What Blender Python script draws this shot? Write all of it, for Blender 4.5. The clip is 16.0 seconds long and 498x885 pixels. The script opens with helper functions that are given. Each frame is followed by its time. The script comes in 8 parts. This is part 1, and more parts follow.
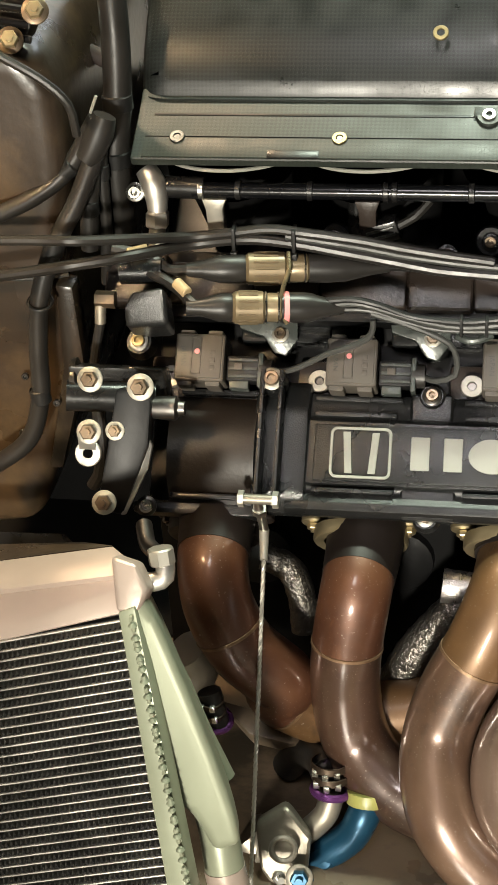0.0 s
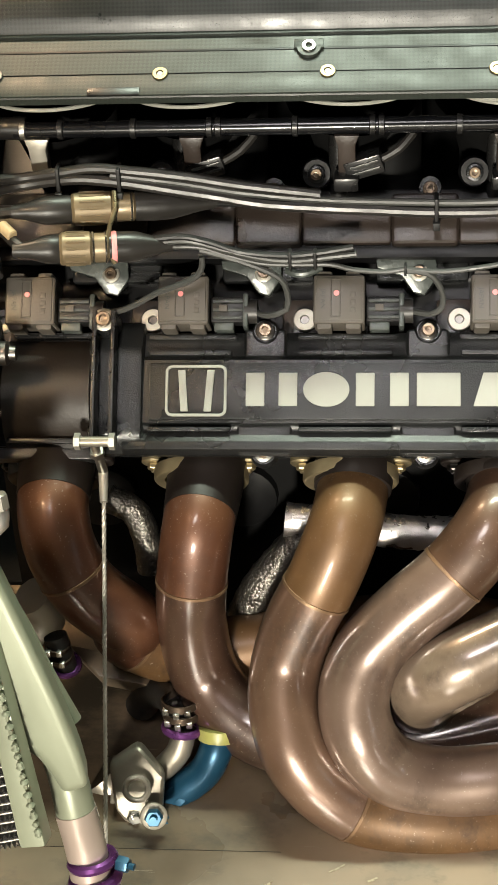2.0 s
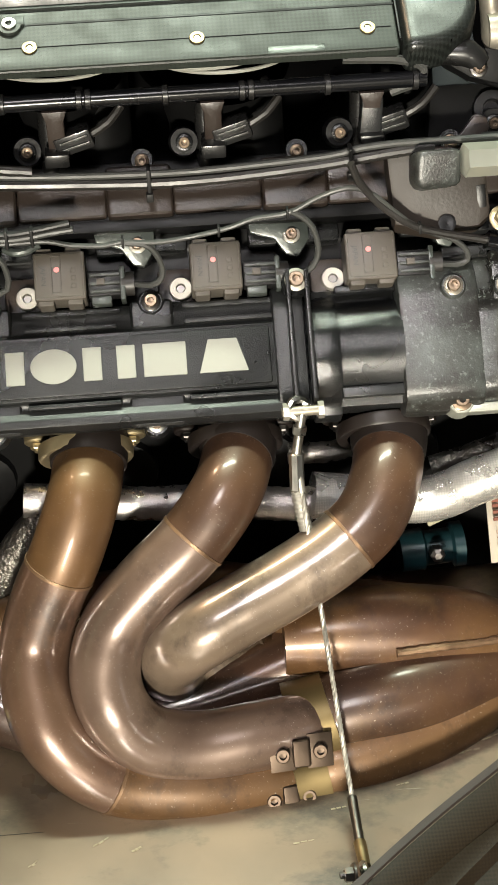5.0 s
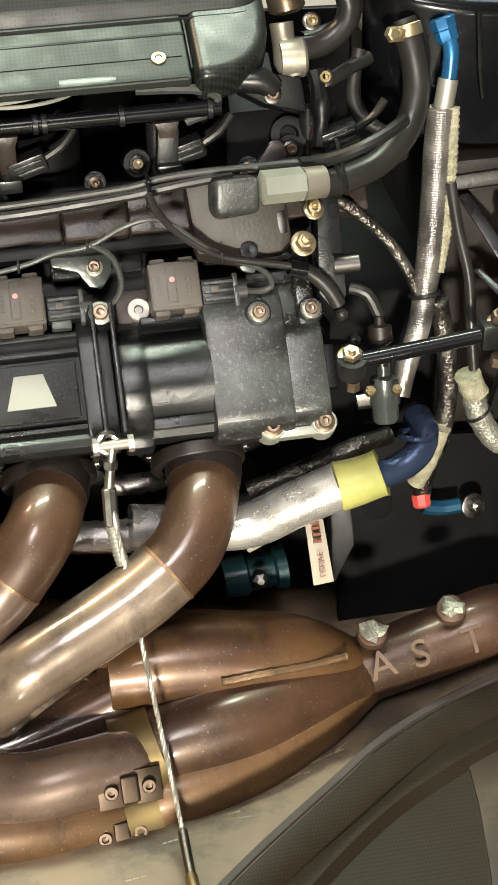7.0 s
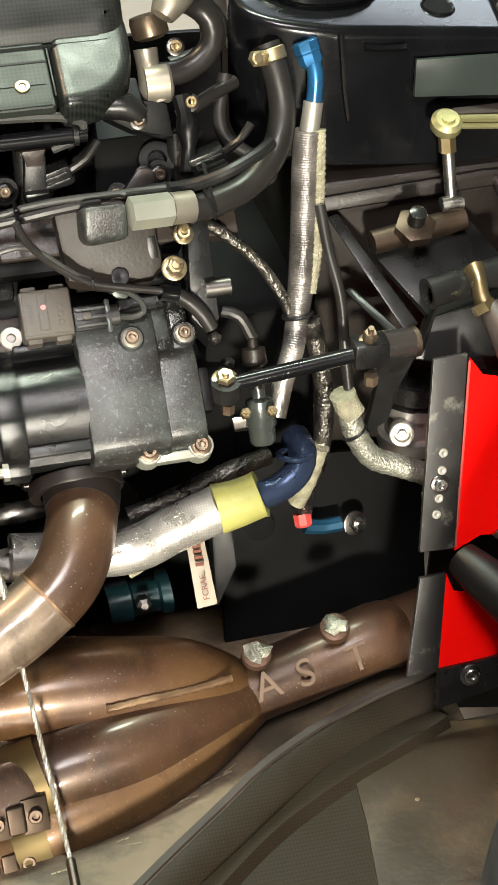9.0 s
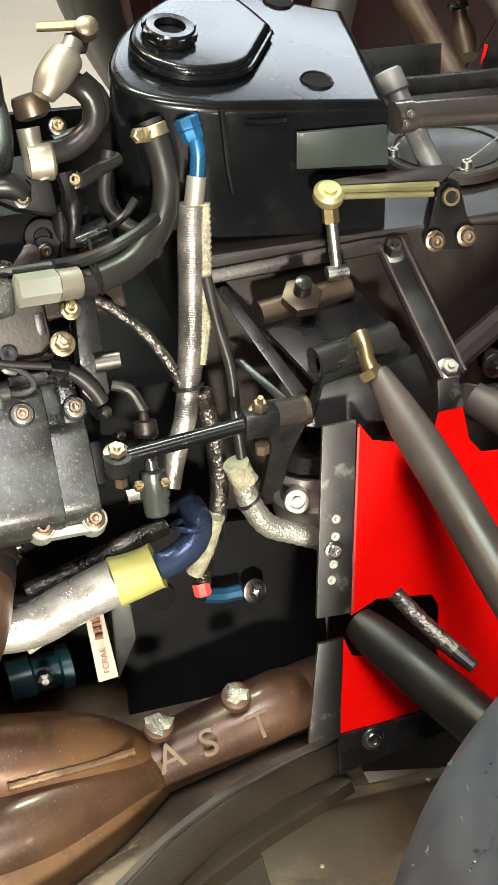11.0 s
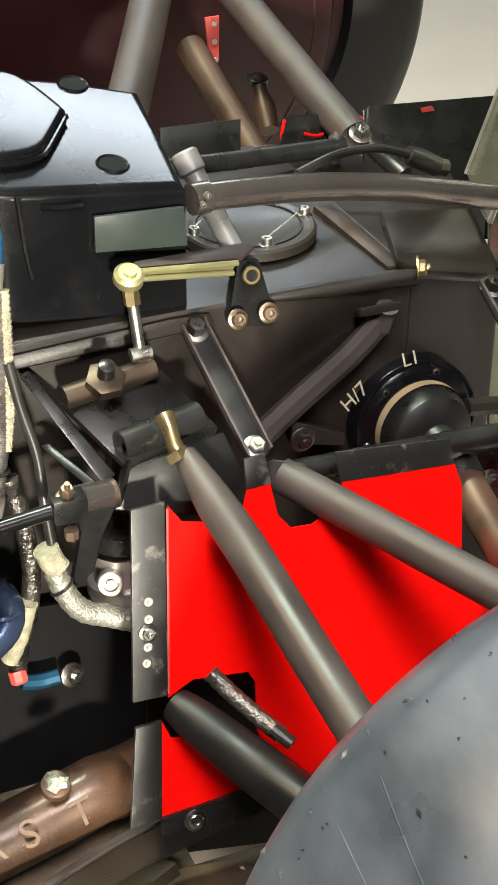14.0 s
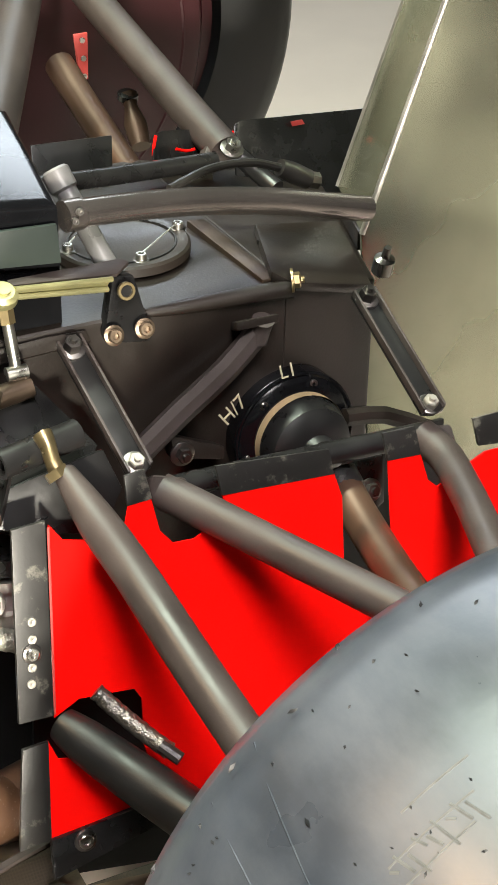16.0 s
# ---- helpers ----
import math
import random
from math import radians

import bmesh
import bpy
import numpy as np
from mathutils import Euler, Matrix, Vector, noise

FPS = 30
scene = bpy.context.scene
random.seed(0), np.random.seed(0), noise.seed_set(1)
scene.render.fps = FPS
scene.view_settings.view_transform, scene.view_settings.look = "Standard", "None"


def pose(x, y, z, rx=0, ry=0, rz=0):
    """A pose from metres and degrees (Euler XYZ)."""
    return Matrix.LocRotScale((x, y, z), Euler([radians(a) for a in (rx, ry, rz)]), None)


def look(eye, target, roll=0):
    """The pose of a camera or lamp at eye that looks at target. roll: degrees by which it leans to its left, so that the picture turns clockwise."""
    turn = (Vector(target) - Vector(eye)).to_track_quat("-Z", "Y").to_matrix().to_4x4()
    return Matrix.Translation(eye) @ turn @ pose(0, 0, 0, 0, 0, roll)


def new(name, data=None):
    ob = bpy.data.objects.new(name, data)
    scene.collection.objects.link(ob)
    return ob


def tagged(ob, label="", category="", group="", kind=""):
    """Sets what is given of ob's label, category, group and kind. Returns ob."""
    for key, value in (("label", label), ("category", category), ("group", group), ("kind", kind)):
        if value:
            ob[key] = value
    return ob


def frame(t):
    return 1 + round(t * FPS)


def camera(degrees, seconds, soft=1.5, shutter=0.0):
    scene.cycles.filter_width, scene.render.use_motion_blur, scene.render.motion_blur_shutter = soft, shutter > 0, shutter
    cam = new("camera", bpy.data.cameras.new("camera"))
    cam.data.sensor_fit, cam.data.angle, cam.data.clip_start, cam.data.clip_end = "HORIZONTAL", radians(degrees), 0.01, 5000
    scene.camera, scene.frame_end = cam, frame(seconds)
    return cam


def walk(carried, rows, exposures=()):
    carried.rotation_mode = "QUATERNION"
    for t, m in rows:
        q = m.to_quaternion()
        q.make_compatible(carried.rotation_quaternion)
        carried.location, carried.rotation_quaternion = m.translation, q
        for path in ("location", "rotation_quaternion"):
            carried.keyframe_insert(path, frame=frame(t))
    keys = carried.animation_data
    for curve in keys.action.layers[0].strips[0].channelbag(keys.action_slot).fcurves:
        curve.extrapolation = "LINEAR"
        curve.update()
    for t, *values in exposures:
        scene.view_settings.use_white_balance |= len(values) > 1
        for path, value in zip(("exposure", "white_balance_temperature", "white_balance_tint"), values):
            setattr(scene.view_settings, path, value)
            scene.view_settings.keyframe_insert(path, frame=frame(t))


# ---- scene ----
cam = camera(16.988, 16.0, soft=1.2)
# seconds, eye x y z, turns about x, y, z
PATH = [
    (0.0, 0.2573, -0.2698, 1.1488, 56.979, 3.252, 9.270),
    (0.5, 0.2622, -0.2667, 1.1474, 56.088, 3.214, 8.252),
    (1.0, 0.2684, -0.2658, 1.1442, 55.455, 3.173, 7.083),
    (1.5, 0.2769, -0.2635, 1.1440, 55.107, 3.110, 5.847),
    (2.0, 0.2851, -0.2654, 1.1431, 54.764, 2.903, 4.401),
    (2.5, 0.2900, -0.2736, 1.1383, 54.538, 2.810, 3.032),
    (3.0, 0.2965, -0.2756, 1.1363, 54.236, 2.651, 1.579),
    (3.2, 0.2964, -0.2751, 1.1357, 54.109, 2.575, 0.985),
    (5.3, 0.3151, -0.2782, 1.1371, 54.072, 1.690, -5.395),
    (5.5, 0.3203, -0.2763, 1.1387, 54.103, 1.680, -5.873),
    (6.0, 0.3270, -0.2699, 1.1403, 54.184, 1.427, -7.420),
    (6.5, 0.3351, -0.2667, 1.1411, 54.182, 1.265, -8.793),
    (7.0, 0.3423, -0.2670, 1.1448, 54.218, 1.103, -10.178),
    (7.5, 0.3452, -0.2663, 1.1445, 54.387, 0.943, -11.348),
    (8.0, 0.3515, -0.2670, 1.1452, 54.447, 0.805, -12.264),
    (8.5, 0.3588, -0.2661, 1.1492, 54.392, 0.734, -13.049),
    (9.0, 0.3632, -0.2694, 1.1499, 54.715, 0.625, -13.784),
    (9.5, 0.3733, -0.2780, 1.1518, 55.321, 0.665, -14.335),
    (9.7, 0.3756, -0.2795, 1.1518, 55.517, 0.690, -14.706),
    (11.8, 0.3898, -0.2752, 1.1653, 57.538, 0.347, -17.958),
    (12.0, 0.3903, -0.2737, 1.1670, 57.691, 0.238, -18.251),
    (12.5, 0.3937, -0.2743, 1.1711, 58.203, 0.172, -19.123),
    (13.0, 0.4000, -0.2773, 1.1737, 58.418, 0.043, -20.236),
    (13.5, 0.4062, -0.2761, 1.1743, 58.562, -0.195, -21.471),
    (14.0, 0.4110, -0.2741, 1.1748, 58.649, -0.369, -22.746),
    (14.5, 0.4122, -0.2731, 1.1750, 58.760, -0.559, -24.019),
    (15.0, 0.4130, -0.2729, 1.1755, 58.923, -0.739, -25.176),
    (15.5, 0.4128, -0.2727, 1.1759, 59.048, -0.895, -26.215),
    (16.0, 0.4128, -0.2754, 1.1741, 59.238, -1.045, -27.049),
]
walk(cam, [(t, pose(*row)) for t, *row in PATH], [(0.0, 0.0), (3.2, 0.0), (5.3, -0.07), (7.5, -0.05), (9.0, 0.03), (9.7, 0.10), (11.8, 0.46), (13.0, 0.60), (16.0, 0.58)])

# ---- light ----
world = bpy.data.worlds.new("world")
scene.world = world
world.use_nodes = True
world.node_tree.nodes["Background"].inputs[0].default_value = (0.62, 0.66, 0.58, 1)
world.node_tree.nodes["Background"].inputs[1].default_value = 0.006
scene.view_settings.exposure = 0.0

LAMPS = [
    # place, aim, size x, size y, watts, colour, beam
    # Low unseen front light, not on the ceiling, placed from the pipe highlights.
    ((-0.05, -3.10, 0.92), (0.50, 0.62, 0.44), 0.30, 0.28, 12.0, (1.0, 0.935, 0.79), 36),
    ((0.46, 1.40, 2.85), (0.46, 0.75, 0.50), 1.15, 0.12, 88, (0.87, 1.0, 0.81)),
    ((1.90, 3.50, 2.85), (0.90, 0.70, 0.60), 1.50, 0.70, 33, (0.83, 0.92, 1.0)),
    # Weak panel added behind for the tank top; no such lamp is seen.
    ((-0.10, 3.70, 2.90), (0.60, 0.70, 0.60), 2.60, 1.40, 34, (0.91, 0.95, 0.92)),
    # Added fill for the red shield, without a seen source.
    ((0.70, -0.95, 2.75), (1.22, 0.58, 0.40), 1.60, 0.90, 6.8, (1.0, 0.95, 0.94), 30),
    ((-0.80, 1.60, 2.60), (-0.02, 0.70, 0.50), 0.20, 0.20, 32, (1.0, 0.70, 0.43)),
    # Added warm fill for the monocoque front, without a seen source.
    ((-0.90, -0.50, 2.40), (-0.24, 0.74, 0.62), 0.25, 0.25, 1.2, (1.0, 0.68, 0.36), 15),
]


def lamp(eye, target, sx, sy, watts, colour, beam=180):
    data = bpy.data.lights.new("unseen_light", "AREA")
    data.shape, data.size, data.size_y, data.energy, data.color = "RECTANGLE", sx, sy, watts, colour
    data.spread = radians(beam)
    ob = new("unseen_light", data)
    ob.matrix_world = look(eye, target)
    return ob


for row in LAMPS:
    lamp(*row)

# ---- materials ----
def material(name, base, rough=0.5, metal=0.0, vary=0.15, scale=40.0, bump=0.0, bump_scale=300.0, second=None, coat=0.0, spec=0.5, rough_vary=0.15, stain=8.0, coat_rough=0.22):
    """A surface with a fine grain, large stains, and a fine relief."""
    m = bpy.data.materials.new(name)
    m.use_nodes = True
    nt = m.node_tree
    n, l = nt.nodes, nt.links
    b = n["Principled BSDF"]
    co = n.new("ShaderNodeTexCoord")
    fine = n.new("ShaderNodeTexNoise")
    fine.inputs["Scale"].default_value, fine.inputs["Detail"].default_value = scale, 6
    big = n.new("ShaderNodeTexNoise")
    big.inputs["Scale"].default_value, big.inputs["Detail"].default_value = stain, 4
    l.new(co.outputs["Object"], fine.inputs["Vector"])
    l.new(co.outputs["Object"], big.inputs["Vector"])
    mixv = n.new("ShaderNodeMath")
    mixv.operation = "MULTIPLY_ADD"
    l.new(fine.outputs["Fac"], mixv.inputs[0])
    mixv.inputs[1].default_value = 0.5
    half = n.new("ShaderNodeMath")
    half.operation = "MULTIPLY"
    l.new(big.outputs["Fac"], half.inputs[0])
    half.inputs[1].default_value = 0.5
    l.new(half.outputs[0], mixv.inputs[2])
    ramp = n.new("ShaderNodeValToRGB")
    ramp.color_ramp.elements[0].position, ramp.color_ramp.elements[1].position = 0.36, 0.64
    dark = [c * (1 - vary) for c in base]
    lite = second or [min(1, c * (1 + vary)) for c in base]
    ramp.color_ramp.elements[0].color, ramp.color_ramp.elements[1].color = (*dark, 1), (*lite, 1)
    l.new(mixv.outputs[0], ramp.inputs[0])
    l.new(ramp.outputs[0], b.inputs["Base Color"])
    rr = n.new("ShaderNodeMapRange")
    rr.inputs["To Min"].default_value, rr.inputs["To Max"].default_value = max(0.02, rough - rough_vary), min(1, rough + rough_vary)
    rr.inputs["From Min"].default_value, rr.inputs["From Max"].default_value = 0.3, 0.7
    l.new(mixv.outputs[0], rr.inputs["Value"])
    l.new(rr.outputs["Result"], b.inputs["Roughness"])
    b.inputs["Metallic"].default_value = metal
    b.inputs["Coat Weight"].default_value, b.inputs["Coat Roughness"].default_value = coat, coat_rough
    b.inputs["Specular IOR Level"].default_value = spec
    if bump:
        tex = n.new("ShaderNodeTexNoise")
        tex.inputs["Scale"].default_value, tex.inputs["Detail"].default_value = bump_scale, 3
        l.new(co.outputs["Object"], tex.inputs["Vector"])
        bp = n.new("ShaderNodeBump")
        bp.inputs["Strength"].default_value, bp.inputs["Distance"].default_value = bump, 0.002
        l.new(tex.outputs["Fac"], bp.inputs["Height"])
        l.new(bp.outputs[0], b.inputs["Normal"])
    return m


def woven(name, base, pitch, rough, strength, light=1.6, share=0.7):
    """Cloth weave: alternate little squares lie proud and take the light differently."""
    m = material(name, base, rough, vary=0.2, scale=60)
    n, l = m.node_tree.nodes, m.node_tree.links
    b = n["Principled BSDF"]
    co = n.new("ShaderNodeTexCoord")
    comb = n.new("ShaderNodeCombineXYZ")
    comb.inputs[2].default_value = 0.0001
    for k, axis in enumerate(((0.707, 0.5, 0.5), (-0.707, 0.5, 0.5))):
        dot = n.new("ShaderNodeVectorMath")
        dot.operation = "DOT_PRODUCT"
        dot.inputs[1].default_value = axis
        l.new(co.outputs["Object"], dot.inputs[0])
        l.new(dot.outputs["Value"], comb.inputs[k])
    ck = n.new("ShaderNodeTexChecker")
    ck.inputs["Scale"].default_value = 1 / pitch
    l.new(comb.outputs[0], ck.inputs["Vector"])
    ck.inputs[1].default_value, ck.inputs[2].default_value = (*[c * light for c in base], 1), (*[c * 0.7 for c in base], 1)
    mix = n.new("ShaderNodeMix")
    mix.data_type, mix.blend_type = "RGBA", "MIX"
    mix.inputs["Factor"].default_value = share
    old = b.inputs["Base Color"].links[0].from_socket
    l.new(old, mix.inputs[6])
    l.new(ck.outputs["Color"], mix.inputs[7])
    l.new(mix.outputs[2], b.inputs["Base Color"])
    bp = n.new("ShaderNodeBump")
    bp.inputs["Strength"].default_value, bp.inputs["Distance"].default_value = strength, 0.001
    l.new(ck.outputs["Fac"], bp.inputs["Height"])
    l.new(bp.outputs[0], b.inputs["Normal"])
    return m


def scuffed(m, colour, low, high, scale, stretch=(1, 1, 1), amount=0.8, rough=None):
    """Scuffs and scratches: patches of another colour where a stretched noise runs high."""
    n, l = m.node_tree.nodes, m.node_tree.links
    b = n["Principled BSDF"]
    co = n.new("ShaderNodeTexCoord")
    mp = n.new("ShaderNodeMapping")
    mp.inputs["Scale"].default_value = stretch
    mp.inputs["Rotation"].default_value = (0.2, 0.1, 0.5)
    t = n.new("ShaderNodeTexNoise")
    t.inputs["Scale"].default_value, t.inputs["Detail"].default_value, t.inputs["Roughness"].default_value = scale, 8, 0.68
    l.new(co.outputs["Object"], mp.inputs["Vector"])
    l.new(mp.outputs[0], t.inputs["Vector"])
    r = n.new("ShaderNodeMapRange")
    r.inputs["From Min"].default_value, r.inputs["From Max"].default_value = low, high
    r.inputs["To Max"].default_value = amount
    l.new(t.outputs["Fac"], r.inputs["Value"])
    mix = n.new("ShaderNodeMix")
    mix.data_type = "RGBA"
    old = b.inputs["Base Color"].links[0].from_socket
    l.new(r.outputs["Result"], mix.inputs["Factor"])
    l.new(old, mix.inputs[6])
    mix.inputs[7].default_value = (*colour, 1)
    l.new(mix.outputs[2], b.inputs["Base Color"])
    if rough is not None:
        ro = n.new("ShaderNodeMix")
        old = b.inputs["Roughness"].links[0].from_socket
        l.new(r.outputs["Result"], ro.inputs["Factor"])
        l.new(old, ro.inputs[2])
        ro.inputs[3].default_value = rough
        l.new(ro.outputs[0], b.inputs["Roughness"])
    return m


def heat_tint(name, tones, straw=0.0, gloss=0.85, rough=0.36):
    """Stainless tube coloured by heat: tones from sooty to pale, drifting slowly along the tube, with fine dust specks."""
    m = material(name, tones[1], rough, 0.40, vary=0.3, scale=70, bump=0.05, bump_scale=260, rough_vary=0.08, coat=gloss, coat_rough=0.15, spec=0.6)
    n, l = m.node_tree.nodes, m.node_tree.links
    b = n["Principled BSDF"]
    b.inputs["Coat IOR"].default_value = 1.9
    co = n.new("ShaderNodeTexCoord")
    t = n.new("ShaderNodeTexNoise")
    t.inputs["Scale"].default_value, t.inputs["Detail"].default_value, t.inputs["Distortion"].default_value = 13, 5, 0.6
    l.new(co.outputs["Object"], t.inputs["Vector"])
    r = n.new("ShaderNodeValToRGB")
    e = r.color_ramp.elements
    e[0].position, e[0].color = 0.30, (*tones[0], 1)
    e[1].position, e[1].color = 0.72, (*tones[-1], 1)
    for k, tone in enumerate(tones[1:-1]):
        e.new(0.30 + 0.42 * (k + 1) / (len(tones) - 1)).color = (*tone, 1)
    l.new(t.outputs["Fac"], r.inputs[0])
    mix = n.new("ShaderNodeMix")
    mix.data_type = "RGBA"
    mix.inputs["Factor"].default_value = 0.85
    old = b.inputs["Base Color"].links[0].from_socket
    l.new(old, mix.inputs[6])
    l.new(r.outputs[0], mix.inputs[7])
    l.new(mix.outputs[2], b.inputs["Base Color"])
    if straw:
        scuffed(m, (0.19, 0.105, 0.032), 0.42, 0.62, 14, amount=straw)
    scuffed(m, (0.022, 0.012, 0.009), 0.53, 0.68, 22, (1, 1, 0.7), 0.7, 0.45)
    # streaks, then dusty specks
    scuffed(m, [min(1, c * 1.7) for c in tones[-1]], 0.62, 0.74, 40, (1, 1, 0.25), 0.35)
    return scuffed(m, (0.50, 0.44, 0.38), 0.62, 0.69, 520, amount=0.6, rough=0.6)


BLACK = material("cast_black", (0.0045, 0.0045, 0.0048), 0.40, 0.0, 0.35, 30, 0.05, 420, spec=0.28)
CASE = material("casing_black", (0.0095, 0.0100, 0.0102), 0.30, 0.0, 0.35, 18, 0.16, 950, spec=0.5)
# Worn casing paint, with the strip lamp's pale sheen added to the patches.
CASEWORNSHEEN = scuffed(scuffed(material("worn_casing_sheen", (0.016, 0.0155, 0.014), 0.34, 0.0, 0.4, 22, 0.14, 700, spec=0.55), (0.085, 0.098, 0.092), 0.44, 0.66, 20, (1, 1, 1), 0.7, 0.42), (0.16, 0.18, 0.165), 0.57, 0.64, 330, (1, 1, 1), 0.55, 0.5)
GEAR = material("gearbox_black", (0.0135, 0.0100, 0.0078), 0.42, 0.0, 0.4, 14, 0.10, 380, spec=0.46)
SATIN = material("satin_black", (0.0100, 0.0098, 0.0098), 0.30, 0.0, 0.3, 50, 0.05, 300, spec=0.38)
GLOSS = material("gloss_black", (0.0040, 0.0042, 0.0050), 0.27, 0.0, 0.3, 20, 0.03, 60, coat=0.5, rough_vary=0.08, coat_rough=0.14, spec=0.12)
BROWNCAST = material("brown_black_cast", (0.026, 0.019, 0.0155), 0.38, 0.0, 0.3, 25, 0.15, 400)
PLASTIC = material("coil_plastic", (0.080, 0.070, 0.058), 0.45, 0.0, 0.15, 60, 0.04, 500)
RUBBER = material("hose_rubber", (0.018, 0.0165, 0.015), 0.38, 0.0, 0.25, 40, 0.05, 300, spec=0.4)
WIRE = material("wire_black", (0.012, 0.012, 0.012), 0.42, 0.0, 0.3, 60, spec=0.3)
GREYWIRE = material("wire_grey", (0.048, 0.049, 0.046), 0.42, 0.0, 0.25, 60, spec=0.32)
TYRE = scuffed(scuffed(material("tyre_rubber", (0.040, 0.047, 0.061), 0.34, 0.0, 0.3, 16, 0.06, 150, coat=0.22, coat_rough=0.28, spec=0.45, rough_vary=0.08), (0.10, 0.105, 0.12), 0.42, 0.85, 22, (1, 0.4, 1), 0.7), (0.012, 0.012, 0.013), 0.70, 0.74, 70, (1, 3, 1), 0.6)
STEEL = material("steel", (0.55, 0.54, 0.50), 0.28, 1.0, 0.15, 60, 0.03, 300)
# Greenish reflection on the tank's access panel, put into its colour.
PANELSHEEN = material("panel_sheen", (0.026, 0.034, 0.030), 0.36, 0.0, 0.2, 12, 0.03, 120)
# Pale grey parts; on the stud plates it stands in for reflected light.
LEAF = material("pale_grey_and_sheen", (0.050, 0.058, 0.053), 0.28, 0.2, 0.4, 40, 0.1, 300)
DARKSTEEL = material("dark_steel", (0.16, 0.15, 0.14), 0.34, 1.0, 0.3, 40, 0.05, 300)
ALU = material("aluminium", (0.60, 0.58, 0.54), 0.38, 0.9, 0.12, 30, 0.06, 200)
DULLALU = material("dull_aluminium", (0.42, 0.40, 0.35), 0.48, 0.75, 0.18, 22, 0.08, 160)
OLIVEALU = material("painted_duct", (0.265, 0.285, 0.205), 0.42, 0.25, 0.10, 12, 0.04, 120)
GOLD = material("gold_passivate", (0.30, 0.235, 0.125), 0.38, 0.9, 0.2, 60)
KHAKI = material("olive_connector", (0.19, 0.145, 0.085), 0.42, 0.4, 0.2, 60)
BLUE = material("blue_anodised", (0.045, 0.066, 0.125), 0.30, 0.7, 0.2, 40)
TEAL = material("teal_anodised", (0.012, 0.062, 0.115), 0.35, 0.5, 0.25, 40)
PURPLE = material("purple_anodised", (0.16, 0.05, 0.20), 0.30, 0.7, 0.25, 40)
REDPAINT = material("red_paint", (0.82, 0.003, 0.0015), 0.62, 0.0, 0.04, 20, 0.0, spec=0.05)
WELD = material("tan_weld", (0.21, 0.13, 0.075), 0.4, 0.6, 0.3, 90, 0.2, 500)
PRINT = material("brown_print", (0.20, 0.075, 0.05), 0.6, 0.0, 0.2, 60)
TAPE = material("pinkish_tape", (0.44, 0.355, 0.305), 0.36, 0.35, 0.10, 14, 0.35, 45)
# Blacker than the castings: puts shade into deep parts, gaps and holes.
BLACKSHADE = material("black_and_shade", (0.0025, 0.0025, 0.0026), 0.70, 0.0, 0.3, 30, spec=0.12)
SCRIBE = material("scribed_steel", (0.12, 0.080, 0.054), 0.5, 0.4, 0.3, 90)
DIRTYALU = material("dirty_aluminium", (0.27, 0.245, 0.20), 0.42, 0.7, 0.3, 40, 0.1, 200)
EDGEBLACK = scuffed(material("scuffed_edge", (0.014, 0.013, 0.012), 0.42, 0.0, 0.3, 50, 0.05, 300), (0.17, 0.16, 0.13), 0.56, 0.66, 55, amount=0.6)
POST = material("grey_post", (0.155, 0.15, 0.15), 0.36, 0.3, 0.15, 30)
BRASSGREEN = material("yellow_passivate", (0.40, 0.38, 0.19), 0.36, 0.7, 0.15, 40)
BOWTUBE = material("polished_dark_tube", (0.17, 0.15, 0.14), 0.24, 0.85, 0.12, 20, 0.03, 200, rough_vary=0.06)
REDMARK = material("red_mark", (0.48, 0.055, 0.045), 0.6, 0.0, 0.1, 30)
PINK = material("pink_dot", (0.85, 0.30, 0.30), 0.6, 0.0, 0.1, 30)
WHITE = material("cream_letter", (0.29, 0.29, 0.255), 0.5, 0.0, 0.06, 30, 0.03, 300)
YELLOW = material("yellow_sleeve", (0.30, 0.29, 0.085), 0.38, 0.0, 0.35, 30, 0.25, 160)
FOIL = material("heat_foil", (0.50, 0.47, 0.45), 0.30, 0.95, 0.3, 90, 0.32, 900)
FOILCLOTH = scuffed(woven("foil_cloth", (0.74, 0.72, 0.67), 0.0013, 0.27, 0.30, 1.04, 0.5), (0.50, 0.48, 0.43), 0.45, 0.62, 70, amount=0.6)
FOILCLOTH.node_tree.nodes["Principled BSDF"].inputs["Metallic"].default_value = 0.75
FOILDARK = material("dark_heat_foil", (0.17, 0.158, 0.14), 0.32, 0.95, 0.3, 60, 1.0, 320)
TRAY = scuffed(scuffed(material("undertray", (0.168, 0.122, 0.080), 0.33, 0.0, 0.45, 7, 0.16, 30, rough_vary=0.2, stain=4), (0.05, 0.042, 0.032), 0.47, 0.62, 9, (1, 1.6, 1), 0.85), (0.33, 0.28, 0.21), 0.66, 0.70, 14, (1, 14, 1), 0.6)
CARBON = woven("carbon_weave", (0.0085, 0.0100, 0.0090), 0.0020, 0.38, 0.7, 2.0, 0.85)
# Lighter, greener copy of the carbon, standing in for the strip's sheen.
FLANGEC = woven("carbon_flange", (0.0190, 0.0235, 0.0195), 0.0021, 0.46, 0.30, 1.35, 0.7)
FLANGEC.node_tree.nodes["Principled BSDF"].inputs["Specular IOR Level"].default_value = 0.5
MATTWEAVE = woven("matt_weave", (0.0165, 0.0118, 0.0072), 0.0018, 0.50, 0.6, 1.6, 0.6)
MATTWEAVE.node_tree.nodes["Principled BSDF"].inputs["Specular IOR Level"].default_value = 0.2
